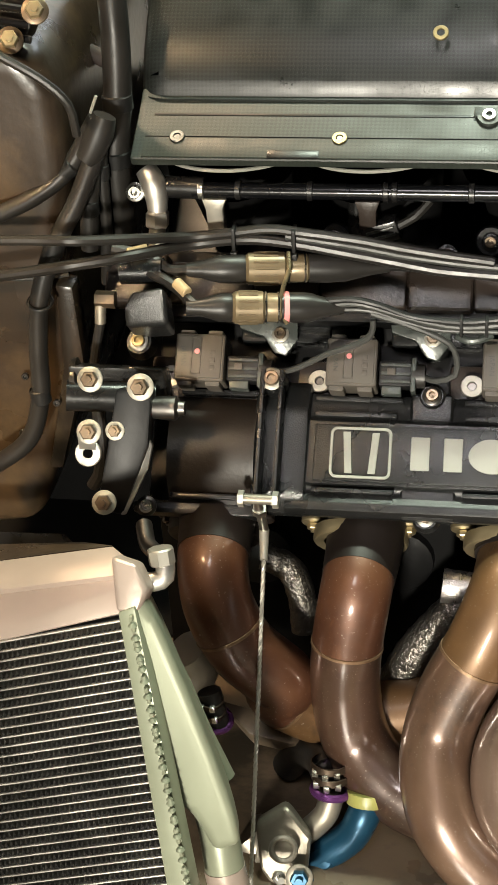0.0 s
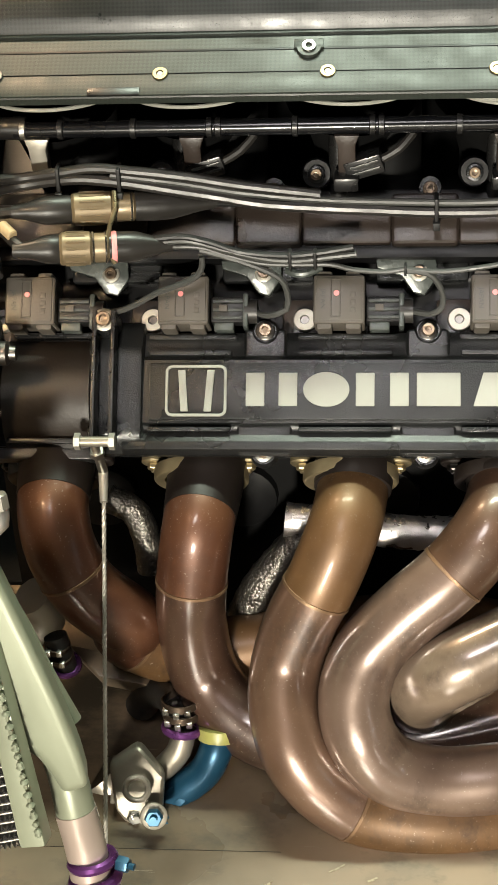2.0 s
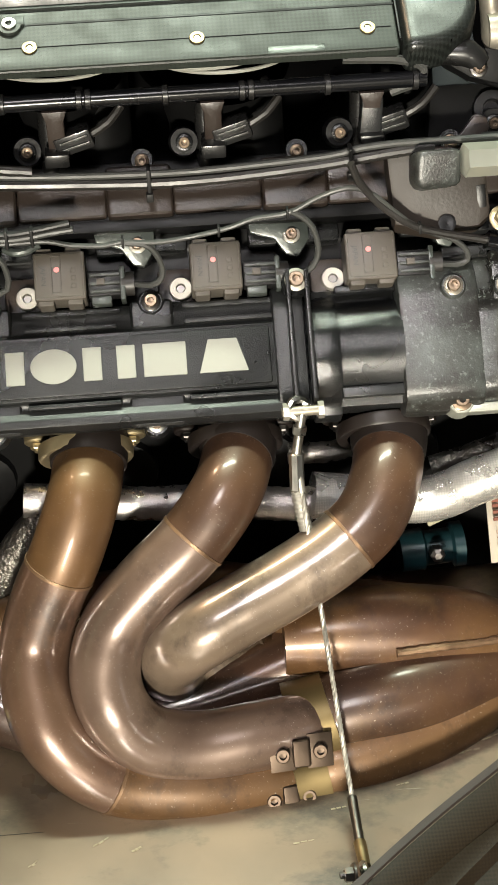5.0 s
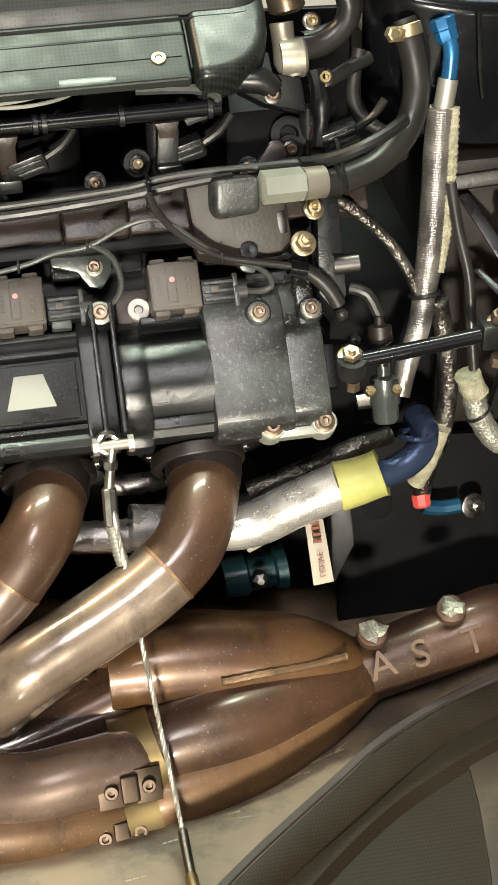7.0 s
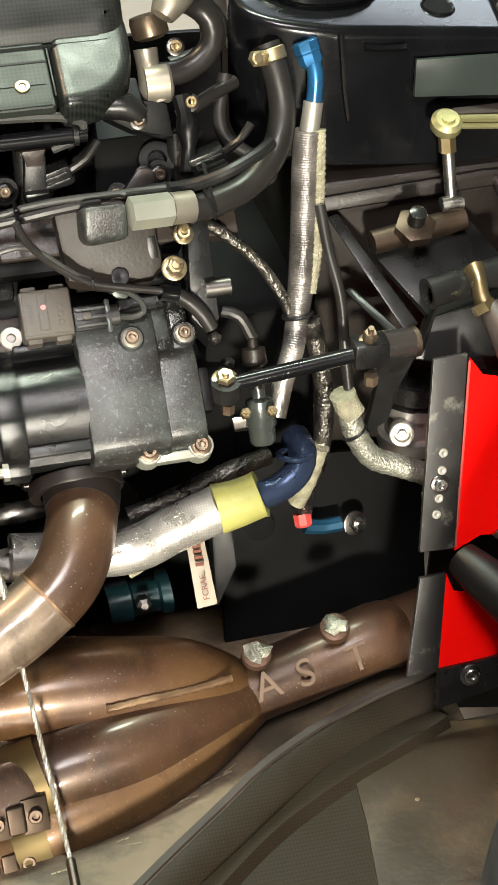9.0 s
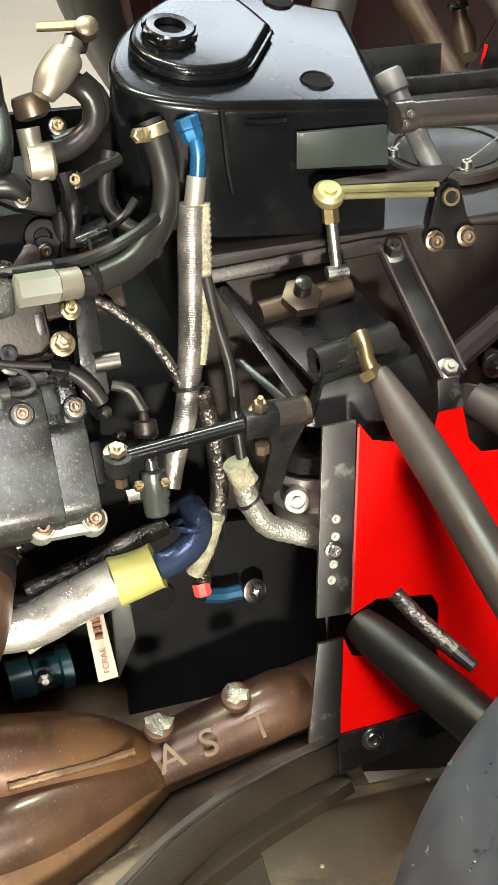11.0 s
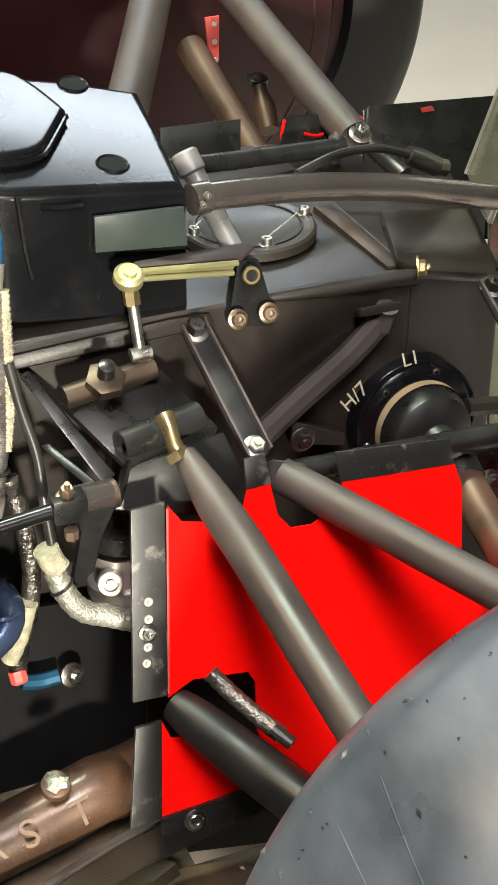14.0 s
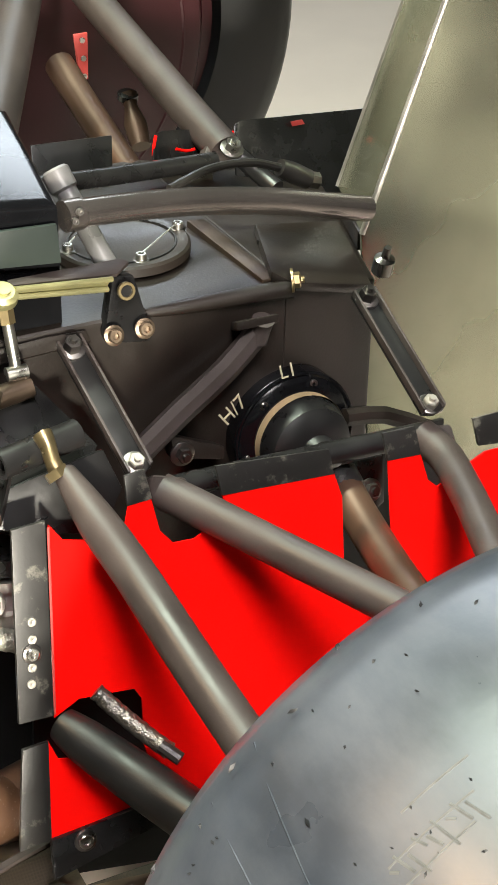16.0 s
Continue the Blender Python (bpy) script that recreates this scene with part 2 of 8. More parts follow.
LEATHERY = scuffed(material("cover_brown", (0.026, 0.0175, 0.011), 0.30, 0.0, 0.35, 12, 0.12, 160, coat=0.4), (0.12, 0.080, 0.040), 0.50, 0.70, 9, amount=0.6)
DULLHEAT = heat_tint("dull_tinted_steel", ((0.030, 0.016, 0.011), (0.055, 0.028, 0.017), (0.090, 0.045, 0.025)), 0.2, 0.16, 0.42)
HEAT = heat_tint("brown_tinted_steel", ((0.038, 0.020, 0.012), (0.082, 0.042, 0.023), (0.132, 0.070, 0.037)), 0.0, 0.25, 0.44)
REDHEAT = heat_tint("red_tinted_steel", ((0.048, 0.018, 0.010), (0.098, 0.038, 0.018), (0.155, 0.064, 0.028)), 0.0, 0.25, 0.44)
GOLDHEAT = heat_tint("straw_tinted_steel", ((0.080, 0.042, 0.018), (0.130, 0.068, 0.028), (0.170, 0.092, 0.042)), 0.15, 0.06, 0.46)
MAUVEHEAT = heat_tint("mauve_tinted_steel", ((0.038, 0.020, 0.014), (0.076, 0.040, 0.026), (0.118, 0.064, 0.042)))
ROSEHEAT = heat_tint("rose_tinted_steel", ((0.100, 0.055, 0.034), (0.150, 0.086, 0.055), (0.190, 0.116, 0.078)))
GREYHEAT = heat_tint("grey_tinted_steel", ((0.105, 0.067, 0.049), (0.165, 0.110, 0.082), (0.215, 0.152, 0.115)))
PALEHEAT = heat_tint("pale_tinted_steel", ((0.145, 0.103, 0.072), (0.215, 0.160, 0.115), (0.275, 0.212, 0.158)))
CONEHEAT = heat_tint("cone_tinted_steel", ((0.038, 0.018, 0.010), (0.095, 0.045, 0.020), (0.145, 0.075, 0.034)), 0.45, 0.16, 0.42)
STARTER = material("dark_teal_can", (0.008, 0.030, 0.036), 0.35, 0.3, 0.25, 40)
SKYBLUE = material("sky_blue_anodised", (0.028, 0.140, 0.31), 0.26, 0.6, 0.2, 40)
# Near-black brown; on the port collars it stands for cast shadow.
DARKSHADE = material("dark_metal_port_shade", (0.012, 0.0085, 0.007), 0.45, 0.2, 0.3, 30, 0.08, 200)
BAND = material("brass_sleeve", (0.13, 0.095, 0.040), 0.45, 0.7, 0.25, 18, 0.05, 120)
BRONZE = material("bronze_tube", (0.080, 0.045, 0.029), 0.40, 0.5, 0.3, 20)
TUBE = material("grey_painted_tube", (0.042, 0.033, 0.030), 0.44, 0.0, 0.25, 30, 0.06, 240, spec=0.36)
BRONZEDARK = material("browned_steel", (0.070, 0.050, 0.036), 0.46, 0.85, 0.3, 40, 0.06, 260)
FOILWRAP = material("ribbed_foil_tape", (0.36, 0.335, 0.305), 0.38, 0.85, 0.45, 45, 0.35, 330)
RUBBED = material("rubbed_rubber", (0.095, 0.095, 0.092), 0.6, 0.0, 0.4, 120, 0.1, 500, spec=0.2)
LABEL = material("cream_label", (0.33, 0.285, 0.22), 0.6, 0.0, 0.15, 20)
WING = scuffed(material("wing_plate", (0.33, 0.33, 0.235), 0.24, 0.75, 0.3, 5, 0.02, 60, stain=3), (0.30, 0.29, 0.22), 0.64, 0.70, 10, (1, 1, 9), 0.4)
DARKRED = material("dark_red_duct", (0.030, 0.0030, 0.0055), 0.42, 0.0, 0.3, 10)
CHALK = material("chalk_mark", (0.36, 0.31, 0.21), 0.7, 0.0, 0.1, 30)
HALLFLOOR = material("hall_floor", (0.62, 0.54, 0.50), 0.50, 0.0, 0.03, 6, rough_vary=0.03)
HALLWALL = material("hall_wall", (0.08, 0.077, 0.074), 0.8, 0.0, 0.08, 4, 0.05, 60)
PALEHEX = material("pale_union", (0.40, 0.41, 0.35), 0.34, 0.55, 0.10, 40)
FRAY = material("frayed_cloth", (0.34, 0.32, 0.22), 0.7, 0.1, 0.4, 140, 0.8, 700)
FOILDULL = material("dull_foil_sleeve", (0.36, 0.36, 0.30), 0.42, 0.7, 0.3, 80, 0.8, 480)
TAN = material("tan_bolt", (0.20, 0.150, 0.105), 0.36, 0.85, 0.3, 60)
PALEGOLD = material("pale_gold_bolt", (0.42, 0.345, 0.21), 0.36, 0.85, 0.2, 60)
BROWNPANEL = material("brown_panel", (0.024, 0.017, 0.012), 0.60, 0.0, 0.25, 25, 0.10, 400)
# Shaded copy of the tyre rubber for the far wheel; also torn nicks.
DARKTYRE = material("shaded_and_torn_rubber", (0.009, 0.009, 0.010), 0.5, 0.0, 0.3, 16, 0.06, 150)
TANMARK = material("tan_shrink", (0.36, 0.27, 0.15), 0.5, 0.0, 0.2, 60)

# ---- shapes ----
BASE = {}
UP = Vector((0, 0, 1))


def thing(name, at, label, category, group="", kind=""):
    """An Empty at the thing's base, to hold its parts."""
    ob = new(name)
    ob.empty_display_size = 0.01
    ob.location = at
    BASE[ob] = Vector(at)
    return tagged(ob, label, category, group, kind)


def finish(bm, smooth=True):
    bmesh.ops.recalc_face_normals(bm, faces=bm.faces)
    for f in bm.faces:
        f.smooth = smooth


def part(name, bm, mat, parent, label="", smooth=True, angle=35):
    """One mesh under a thing or a part; the bmesh is in world places."""
    base = BASE[parent]
    bmesh.ops.translate(bm, verts=bm.verts, vec=-base)
    finish(bm, smooth)
    me = bpy.data.meshes.new(name)
    sharp = radians(angle)
    for e in bm.edges:
        if len(e.link_faces) == 2 and e.calc_face_angle(0) > sharp:
            e.smooth = False
    bm.to_mesh(me)
    bm.free()
    me.materials.append(mat)
    ob = new(name, me)
    ob.parent = parent
    BASE[ob] = base
    if label:
        tagged(ob, label)
    return ob


def single(name, bm, mat, at, label, category, group="", kind="", smooth=True, angle=35):
    """A thing that is one mesh."""
    holder = Vector(at)
    bmesh.ops.translate(bm, verts=bm.verts, vec=-holder)
    finish(bm, smooth)
    for e in bm.edges:
        if len(e.link_faces) == 2 and e.calc_face_angle(0) > radians(angle):
            e.smooth = False
    me = bpy.data.meshes.new(name)
    bm.to_mesh(me)
    bm.free()
    me.materials.append(mat)
    ob = new(name, me)
    ob.location = holder
    BASE[ob] = holder
    return tagged(ob, label, category, group, kind)


def merged(*bms):
    """Several bmeshes as one."""
    out = bms[0]
    for other in bms[1:]:
        me = bpy.data.meshes.new("tmp")
        other.to_mesh(me)
        other.free()
        out.from_mesh(me)
        bpy.data.meshes.remove(me)
    return out


def moved(bm, m):
    bmesh.ops.transform(bm, matrix=m, verts=bm.verts)
    return bm


def box(lo, hi, bevel=0.0, seg=2):
    bm = bmesh.new()
    lo, hi = Vector(lo), Vector(hi)
    bmesh.ops.create_cube(bm, size=1, matrix=Matrix.Translation((lo + hi) / 2) @ Matrix.Diagonal((*(hi - lo), 1)))
    if bevel:
        bmesh.ops.bevel(bm, geom=bm.edges[:], offset=bevel, segments=seg, affect="EDGES", profile=0.6)
    return bm


def slab(outline, normal, thick, bevel=0.0, seg=2, rims=False):
    """A flat outline (world points, in order) given thickness against its normal."""
    bm = bmesh.new()
    vs = [bm.verts.new(p) for p in outline]
    f = bm.faces.new(vs)
    n = Vector(normal).normalized()
    ext = bmesh.ops.extrude_face_region(bm, geom=[f])
    bmesh.ops.translate(bm, verts=[v for v in ext["geom"] if isinstance(v, bmesh.types.BMVert)], vec=-n * thick)
    if bevel:
        bmesh.ops.recalc_face_normals(bm, faces=bm.faces)
        edges = [e for e in bm.edges if not rims or abs((e.verts[0].co - e.verts[1].co).normalized().dot(n)) < 0.6]
        bmesh.ops.bevel(bm, geom=edges, offset=bevel, segments=seg, affect="EDGES", profile=0.6)
    return bm


def frame_of(d):
    d = Vector(d).normalized()
    a = Vector((0, 0, 1)) if abs(d.z) < 0.9 else Vector((1, 0, 0))
    s = d.cross(a).normalized()
    return s, d.cross(s).normalized(), d


def lathe(p0, axis, rows, seg=20, closed=True):
    """Rings of (distance along the axis, radius) about a line from p0."""
    bm = bmesh.new()
    s, t, d = frame_of(axis)
    p0 = Vector(p0)
    rings = []
    for h, r in rows:
        c = p0 + d * h
        rings.append([bm.verts.new(c + (s * math.cos(a) + t * math.sin(a)) * r) for a in [2 * math.pi * k / seg for k in range(seg)]])
    for a, b in zip(rings, rings[1:]):
        for k in range(seg):
            bm.faces.new((a[k], a[(k + 1) % seg], b[(k + 1) % seg], b[k]))
    if closed:
        bm.faces.new(rings[0])
        bm.faces.new(rings[-1][::-1])
    return bm


def rod(p0, p1, r, seg=14, r1=None, edge=0.0):
    p0, p1 = Vector(p0), Vector(p1)
    h = (p1 - p0).length
    r1 = r if r1 is None else r1
    rows = [(0, r), (h, r1)]
    if edge:
        rows = [(0, r - edge), (edge, r), (h - edge, r1), (h, r1 - edge)]
    return lathe(p0, p1 - p0, rows, seg)


def smooth_line(points, step=0.008):
    """A Catmull-Rom line through the points, about a step apart. A point may carry a radius as a fourth number."""
    pts = [np.array(p, float) for p in points]
    pts = [2 * pts[0] - pts[1]] + pts + [2 * pts[-1] - pts[-2]]
    out = []
    for i in range(1, len(pts) - 2):
        a, b, c, d = pts[i - 1:i + 3]
        n = max(2, int(np.linalg.norm((c - b)[:3]) / step))
        for k in range(n):
            t = k / n
            out.append(0.5 * (2 * b + (c - a) * t + (2 * a - 5 * b + 4 * c - d) * t * t + (3 * b - a - 3 * c + d) * t ** 3))
    out.append(pts[-2])
    return out


def tube(points, r=0.0, seg=16, step=0.008, caps=True, ripple=0.0, every=2):
    """A round tube along a smooth line; points with a fourth number set the radius there."""
    line = smooth_line(points, step)
    bm = bmesh.new()
    rings, side = [], None
    for i, p in enumerate(line):
        c = Vector(p[:3])
        d = Vector(line[min(i + 1, len(line) - 1)][:3]) - Vector(line[max(i - 1, 0)][:3])
        d.normalize()
        if side is None:
            side = frame_of(d)[0]
        side = (side - d * side.dot(d)).normalized()
        up = d.cross(side)
        rad = p[3] if len(p) > 3 else r
        if ripple and i % every == 0:
            rad *= 1 + ripple
        rings.append([bm.verts.new(c + (side * math.cos(a) + up * math.sin(a)) * rad) for a in [2 * math.pi * k / seg for k in range(seg)]])
    for a, b in zip(rings, rings[1:]):
        for k in range(seg):
            bm.faces.new((a[k], a[(k + 1) % seg], b[(k + 1) % seg], b[k]))
    if caps:
        bm.faces.new(rings[0])
        bm.faces.new(rings[-1][::-1])
    return bm


def along(points, share, step=0.008):
    """Place and direction at a share of the way along a smooth line."""
    line = smooth_line(points, step)
    i = min(len(line) - 2, max(1, int(share * (len(line) - 1))))
    return Vector(line[i][:3]), (Vector(line[i + 1][:3]) - Vector(line[i - 1][:3])).normalized()


def ring_on(points, share, r, width, rise):
    """A band or weld bead round a tube."""
    c, d = along(points, share)
    return lathe(c - d * width / 2, d, [(0, r - 0.001), (width * 0.2, r + rise), (width * 0.8, r + rise), (width, r - 0.001)], 24, False)


def torus(c, axis, big, small, seg=28, sub=8):
    bm = bmesh.new()
    s, t, d = frame_of(axis)
    c = Vector(c)
    rings = []
    for k in range(seg):
        a = 2 * math.pi * k / seg
        o = s * math.cos(a) + t * math.sin(a)
        rings.append([bm.verts.new(c + o * (big + small * math.cos(b)) + d * small * math.sin(b)) for b in [2 * math.pi * j / sub for j in range(sub)]])
    for k in range(seg):
        a, b = rings[k], rings[(k + 1) % seg]
        for j in range(sub):
            bm.faces.new((a[j], a[(j + 1) % sub], b[(j + 1) % sub], b[j]))
    return bm


def washer(c, axis, r_out, r_in, h, seg=20):
    """A flat ring whose top stands h above c along the axis."""
    return lathe(c, axis, [(0, r_out), (h * 0.8, r_out), (h, r_out * 0.93), (h, r_in), (h * 0.2, r_in * 0.98)], seg, False)


def bolt_parts(parent, c, axis, r, mat=STEEL, washer_mat=None, h=None, hexed=False):
    """A socket or hexagon bolt on a washer; both are parts of the parent."""
    c, ax = Vector(c), Vector(axis).normalized()
    h = h or r * 0.9
    if hexed:
        bm = lathe(c + ax * r * 0.3, ax, [(0, r), (h * 0.8, r), (h, r * 0.86)], 6)
        bm = merged(bm, lathe(c + ax * (r * 0.3 + h), ax, [(-0.0005, r * 0.45), (h * 0.5, r * 0.42)], 10))
    else:
        bm = lathe(c + ax * r * 0.2, ax, [(0, r), (h * 0.85, r), (h, r * 0.88), (h, r * 0.52), (h * 0.35, r * 0.46), (h * 0.3, 0.0002)], 16, False)
    bolt = part("bolt", bm, mat, parent, angle=30)
    if washer_mat:
        part("washer", washer(c, ax, r * 1.5, r * 0.5, r * 0.35), washer_mat, bolt)
    return bolt


# The near cylinder bank's own axes: along the crank, up the slope of the cover, out of the cover.
BANK = Matrix(((1, 0, 0, 0), (0, 0.692, -0.722, 0.741), (0, 0.722, 0.692, 0.535), (0, 0, 0, 1)))
OUT = Vector((0, -0.722, 0.692))
SLOPE = Vector((0, 0.692, 0.722))


def on_bank(u, w, n):
    return BANK @ Vector((u, w, n))


def bank_box(lo, hi, bevel=0.002, seg=2):
    return moved(box(lo, hi, bevel, seg), BANK)


def bank_profile(rows, u0, u1, bevel=0.0):
    """A section (up the slope, out) drawn along the crank from u0 to u1."""
    return slab([on_bank(u0, w, n) for w, n in rows], (-1, 0, 0), u1 - u0, bevel)


PORTS = [0.032, 0.140, 0.248, 0.356, 0.464]


def writing(text, size, place, right, up, mat, parent, label):
    """Flat letters of the built-in font, as a thin mesh."""
    cu = bpy.data.curves.new("letters", "FONT")
    cu.body, cu.size, cu.extrude, cu.align_x = text, size, 0.0003, "CENTER"
    tmp = bpy.data.objects.new("letters", cu)
    me = bpy.data.meshes.new_from_object(tmp)
    bm = bmesh.new()
    bm.from_mesh(me)
    bpy.data.objects.remove(tmp)
    r, u = Vector(right).normalized(), Vector(up)
    u = (u - r * u.dot(r)).normalized()
    n = r.cross(u)
    m = Matrix((r, u, n)).transposed().to_4x4()
    m.translation = place
    return part("writing", moved(bm, m), mat, parent, label, smooth=False)

# ---- the hall ----
GROUND = 0.05


def structure(name, bm, mat, label, category, smooth=False):
    return single(name, bm, mat, (0, 0, 0), label, category, kind="structure", smooth=smooth)


structure("floor", box((-5, -4, GROUND - 0.1), (6, 6, GROUND)), HALLFLOOR, "pale polished exhibition hall floor under the car", "floor")
structure("ceiling", box((-5, -4, 3.0), (6, 6, 3.1)), HALLWALL, "plain dark exhibition hall ceiling", "ceiling")
structure("wall_north", box((-5, 6.0, GROUND), (6, 6.15, 3.0)), HALLWALL, "plain dark hall wall", "wall")
structure("wall_south", box((-5, -4.15, GROUND), (6, -4.0, 3.0)), HALLWALL, "plain dark hall wall", "wall")
structure("wall_west", box((-5.15, -4, GROUND), (-5.0, 6, 3.0)), HALLWALL, "plain dark hall wall", "wall")
structure("wall_east", box((6.0, -4, GROUND), (6.15, 6, 3.0)), HALLWALL, "plain dark hall wall", "wall")

# ---- underfloor ----
TRAY_Z = 0.222
tray = thing("undertray", (0.3, 0.6, TRAY_Z), "worn brown composite undertray below the engine", "undertray")
part("tray_panel", box((-0.60, 0.30, TRAY_Z - 0.012), (0.74, 0.82, TRAY_Z), 0.002), TRAY, tray)
# Undertray under the block, blackened to stand for its shade.
part("bay_floor", box((-0.60, 0.824, TRAY_Z - 0.012), (0.74, 1.30, TRAY_Z), 0.002), BLACKSHADE, tray, "floor under the block, blackened to stand for shade")
part("seam", box((-0.20, 0.5295, TRAY_Z + 0.0003), (0.20, 0.5298, TRAY_Z + 0.0006)), DARKSHADE, tray)
dice = random.Random(11)
for x0, y0, turn, long in ((0.525, 0.583, 0.35, 0.030), (0.505, 0.572, 0.20, 0.018), (0.545, 0.592, 0.55, 0.014), (0.235, 0.512, 0.60, 0.014), (0.262, 0.505, 0.45, 0.008), (0.405, 0.528, 0.15, 0.012), (0.455, 0.545, 0.30, 0.010), (0.375, 0.500, 0.10, 0.016), (0.190, 0.498, 0.70, 0.009)):
    m = Matrix.Translation((x0, y0, TRAY_Z + 0.0003)) @ Matrix.Rotation(turn, 4, "Z")
    wisp = merged(*[moved(box((k * long / 3, dice.uniform(-0.0008, 0.0008), 0), ((k + 0.8) * long / 3, dice.uniform(0.0009, 0.0014), 0.0004)), m) for k in range(3)])
    part("scratch", wisp, CHALK, tray, "pale scratch")

# ---- engine block ----
block = thing("engine_block", (0.27, 0.90, 0.30), "black cast engine block deep below the heads", "engine block")
# The dark between the headers is put into the block's near-black.
part("crankcase", box((-0.03, 0.77, 0.23), (0.60, 1.06, 0.46), 0.01), BLACKSHADE, block)
part("bellhousing", box((0.58, 0.79, 0.23), (0.70, 1.02, 0.50), 0.01), BLACKSHADE, block)
for k in range(5):
    part("cylinder_boss", lathe((0.05 + 0.11 * k, 0.775, 0.36), (0, -1, 0), [(0, 0.030), (0.012, 0.028), (0.014, 0.020)], 20), BLACK, block)

# ---- near cylinder head ----
head = thing("cylinder_head", on_bank(0.27, -0.05, -0.02), "black cast cylinder head under its cam covers", "cylinder head")
part("head_casting", bank_profile([(-0.090, -0.010), (0.030, -0.010), (0.044, 0.004), (0.044, 0.022), (0.088, 0.022), (0.092, -0.01), (0.20, -0.05), (0.20, -0.13), (-0.05, -0.13)], -0.012, 0.560, 0.003), BLACK, head)
for k in range(5):
    # plug-well floor with its rusty cast web round each coil
    part("well_web", bank_box((0.108 * k - 0.016, -0.016, -0.012), (0.108 * k + 0.010, 0.016, -0.003), 0.004), BROWNCAST, head)
# inlet cam cover: a row of boxes with lower links between
for k in range(6):
    u0 = 0.022 + 0.108 * k - 0.108 * 0.55 - 0.0095
    part("cam_box", bank_box((u0, 0.046, 0.010), (u0 + 0.046, 0.082, 0.0335), 0.004, 3), BROWNCAST, head)
    part("cam_link", bank_box((u0 + 0.046, 0.048, 0.010), (u0 + 0.108, 0.078, 0.028), 0.003, 3), BROWNCAST, head)
part("cam_ledge", bank_box((-0.010, 0.038, 0.006), (0.545, 0.047, 0.0245), 0.002), BLACK, head)
for k in range(5):
    c = on_bank(0.080 + 0.108 * k, 0.030, 0.012)
    boss = lathe(c - OUT * 0.02, OUT, [(0, 0.012), (0.016, 0.0105), (0.018, 0.009)], 18)
    boss = merged(boss, bank_box((0.050 + 0.108 * k, 0.026, -0.010), (0.115 + 0.108 * k, 0.044, 0.006), 0.004))
    part("stud_boss", boss, CASE, head)
    uo = 0.080 + 0.108 * k
    # Reflection on black gloss put into the plate's pale colour.
    part("stud_plate", slab([on_bank(uo + du, 0.030 + dw, 0.0145 + dn) for du, dw, dn in ((-0.030, 0.010, 0.004), (0.012, 0.013, 0.004), (0.0125, -0.003, 0.0), (0.004, -0.015, -0.004), (-0.004, -0.013, -0.003), (-0.012, -0.002, 0.001), (-0.029, 0.003, 0.003))], OUT, 0.004, 0.0012), LEAF, head, "plate round a stud, pale for a lamp's reflection")
    bolt_parts(head, c + OUT * 0.0028, OUT, 0.0042, TAN, DULLALU)

# ---- exhaust cam cover with the badge ----
cover = thing("cam_cover", on_bank(0.24, -0.05, 0.0), "black crackle-finish cam cover with a cream raised badge", "engine cover")
part("cover_body", bank_profile([(-0.096, -0.012), (-0.0975, 0.006), (-0.094, 0.0125), (-0.0885, 0.0130), (-0.0800, 0.0070), (-0.0765, 0.0085), (-0.0755, 0.0125), (-0.031, 0.0125), (-0.028, 0.009), (-0.017, 0.007), (-0.010, 0.004), (-0.008, -0.012)], 0.090, 0.394, 0.0012), CASE, cover)
part("badge_panel", bank_box((0.109, -0.0735, 0.010), (0.383, -0.0335, 0.0150), 0.0015), CASE, cover)
part("left_end", bank_profile([(-0.097, -0.012), (-0.097, 0.006), (-0.085, 0.016), (-0.025, 0.018), (-0.010, 0.010), (-0.002, 0.004), (-0.002, -0.012)], 0.0655, 0.1045, 0.0045), CASE, cover)
part("right_end", bank_profile([(-0.099, -0.012), (-0.099, 0.006), (-0.085, 0.016), (-0.020, 0.018), (-0.004, 0.008), (-0.002, -0.012)], 0.386, 0.4085, 0.0045), CASE, cover)
for u0, u1 in ((0.108, 0.166), (0.213, 0.278), (0.325, 0.387)):
    part("rib", bank_box((u0, -0.0275, 0.004), (u1, -0.0235, 0.0125), 0.0015), CASE, cover)
    part("rib", bank_box((u0, -0.0815, 0.004), (u1, -0.0780, 0.0130), 0.0015), CASE, cover)
    part("rib", bank_box((u0 - 0.001, -0.0155, 0.000), (u1 + 0.003, -0.0115, 0.0075), 0.0015), CASE, cover)
for u0 in (0.168, 0.281):
    part("screw_boss", lathe(on_bank(u0 + 0.0215, -0.0105, 0.0), OUT, [(0, 0.0100), (0.0105, 0.0092), (0.0125, 0.0078)], 20), CASE, cover)
    bolt_parts(cover, on_bank(u0 + 0.0215, -0.0105, 0.0125), OUT, 0.0046, TAN, DARKSTEEL, 0.004)
    part("boss", bank_box((u0 + 0.006, -0.030, 0.000), (u0 + 0.037, -0.008, 0.0108), 0.005, 3), CASE, cover)
    part("boss", bank_box((u0 + 0.002, -0.098, -0.006), (u0 + 0.041, -0.076, 0.0095), 0.004, 3), CASE, cover)
for u in (0.1885, 0.3005):
    part("lug", lathe(on_bank(u, -0.0945, -0.010), OUT, [(0, 0.010), (0.0125, 0.0085)], 18), CASE, cover)
    bolt_parts(cover, on_bank(u, -0.0945, 0.0015), OUT, 0.0046, TAN, STEEL)
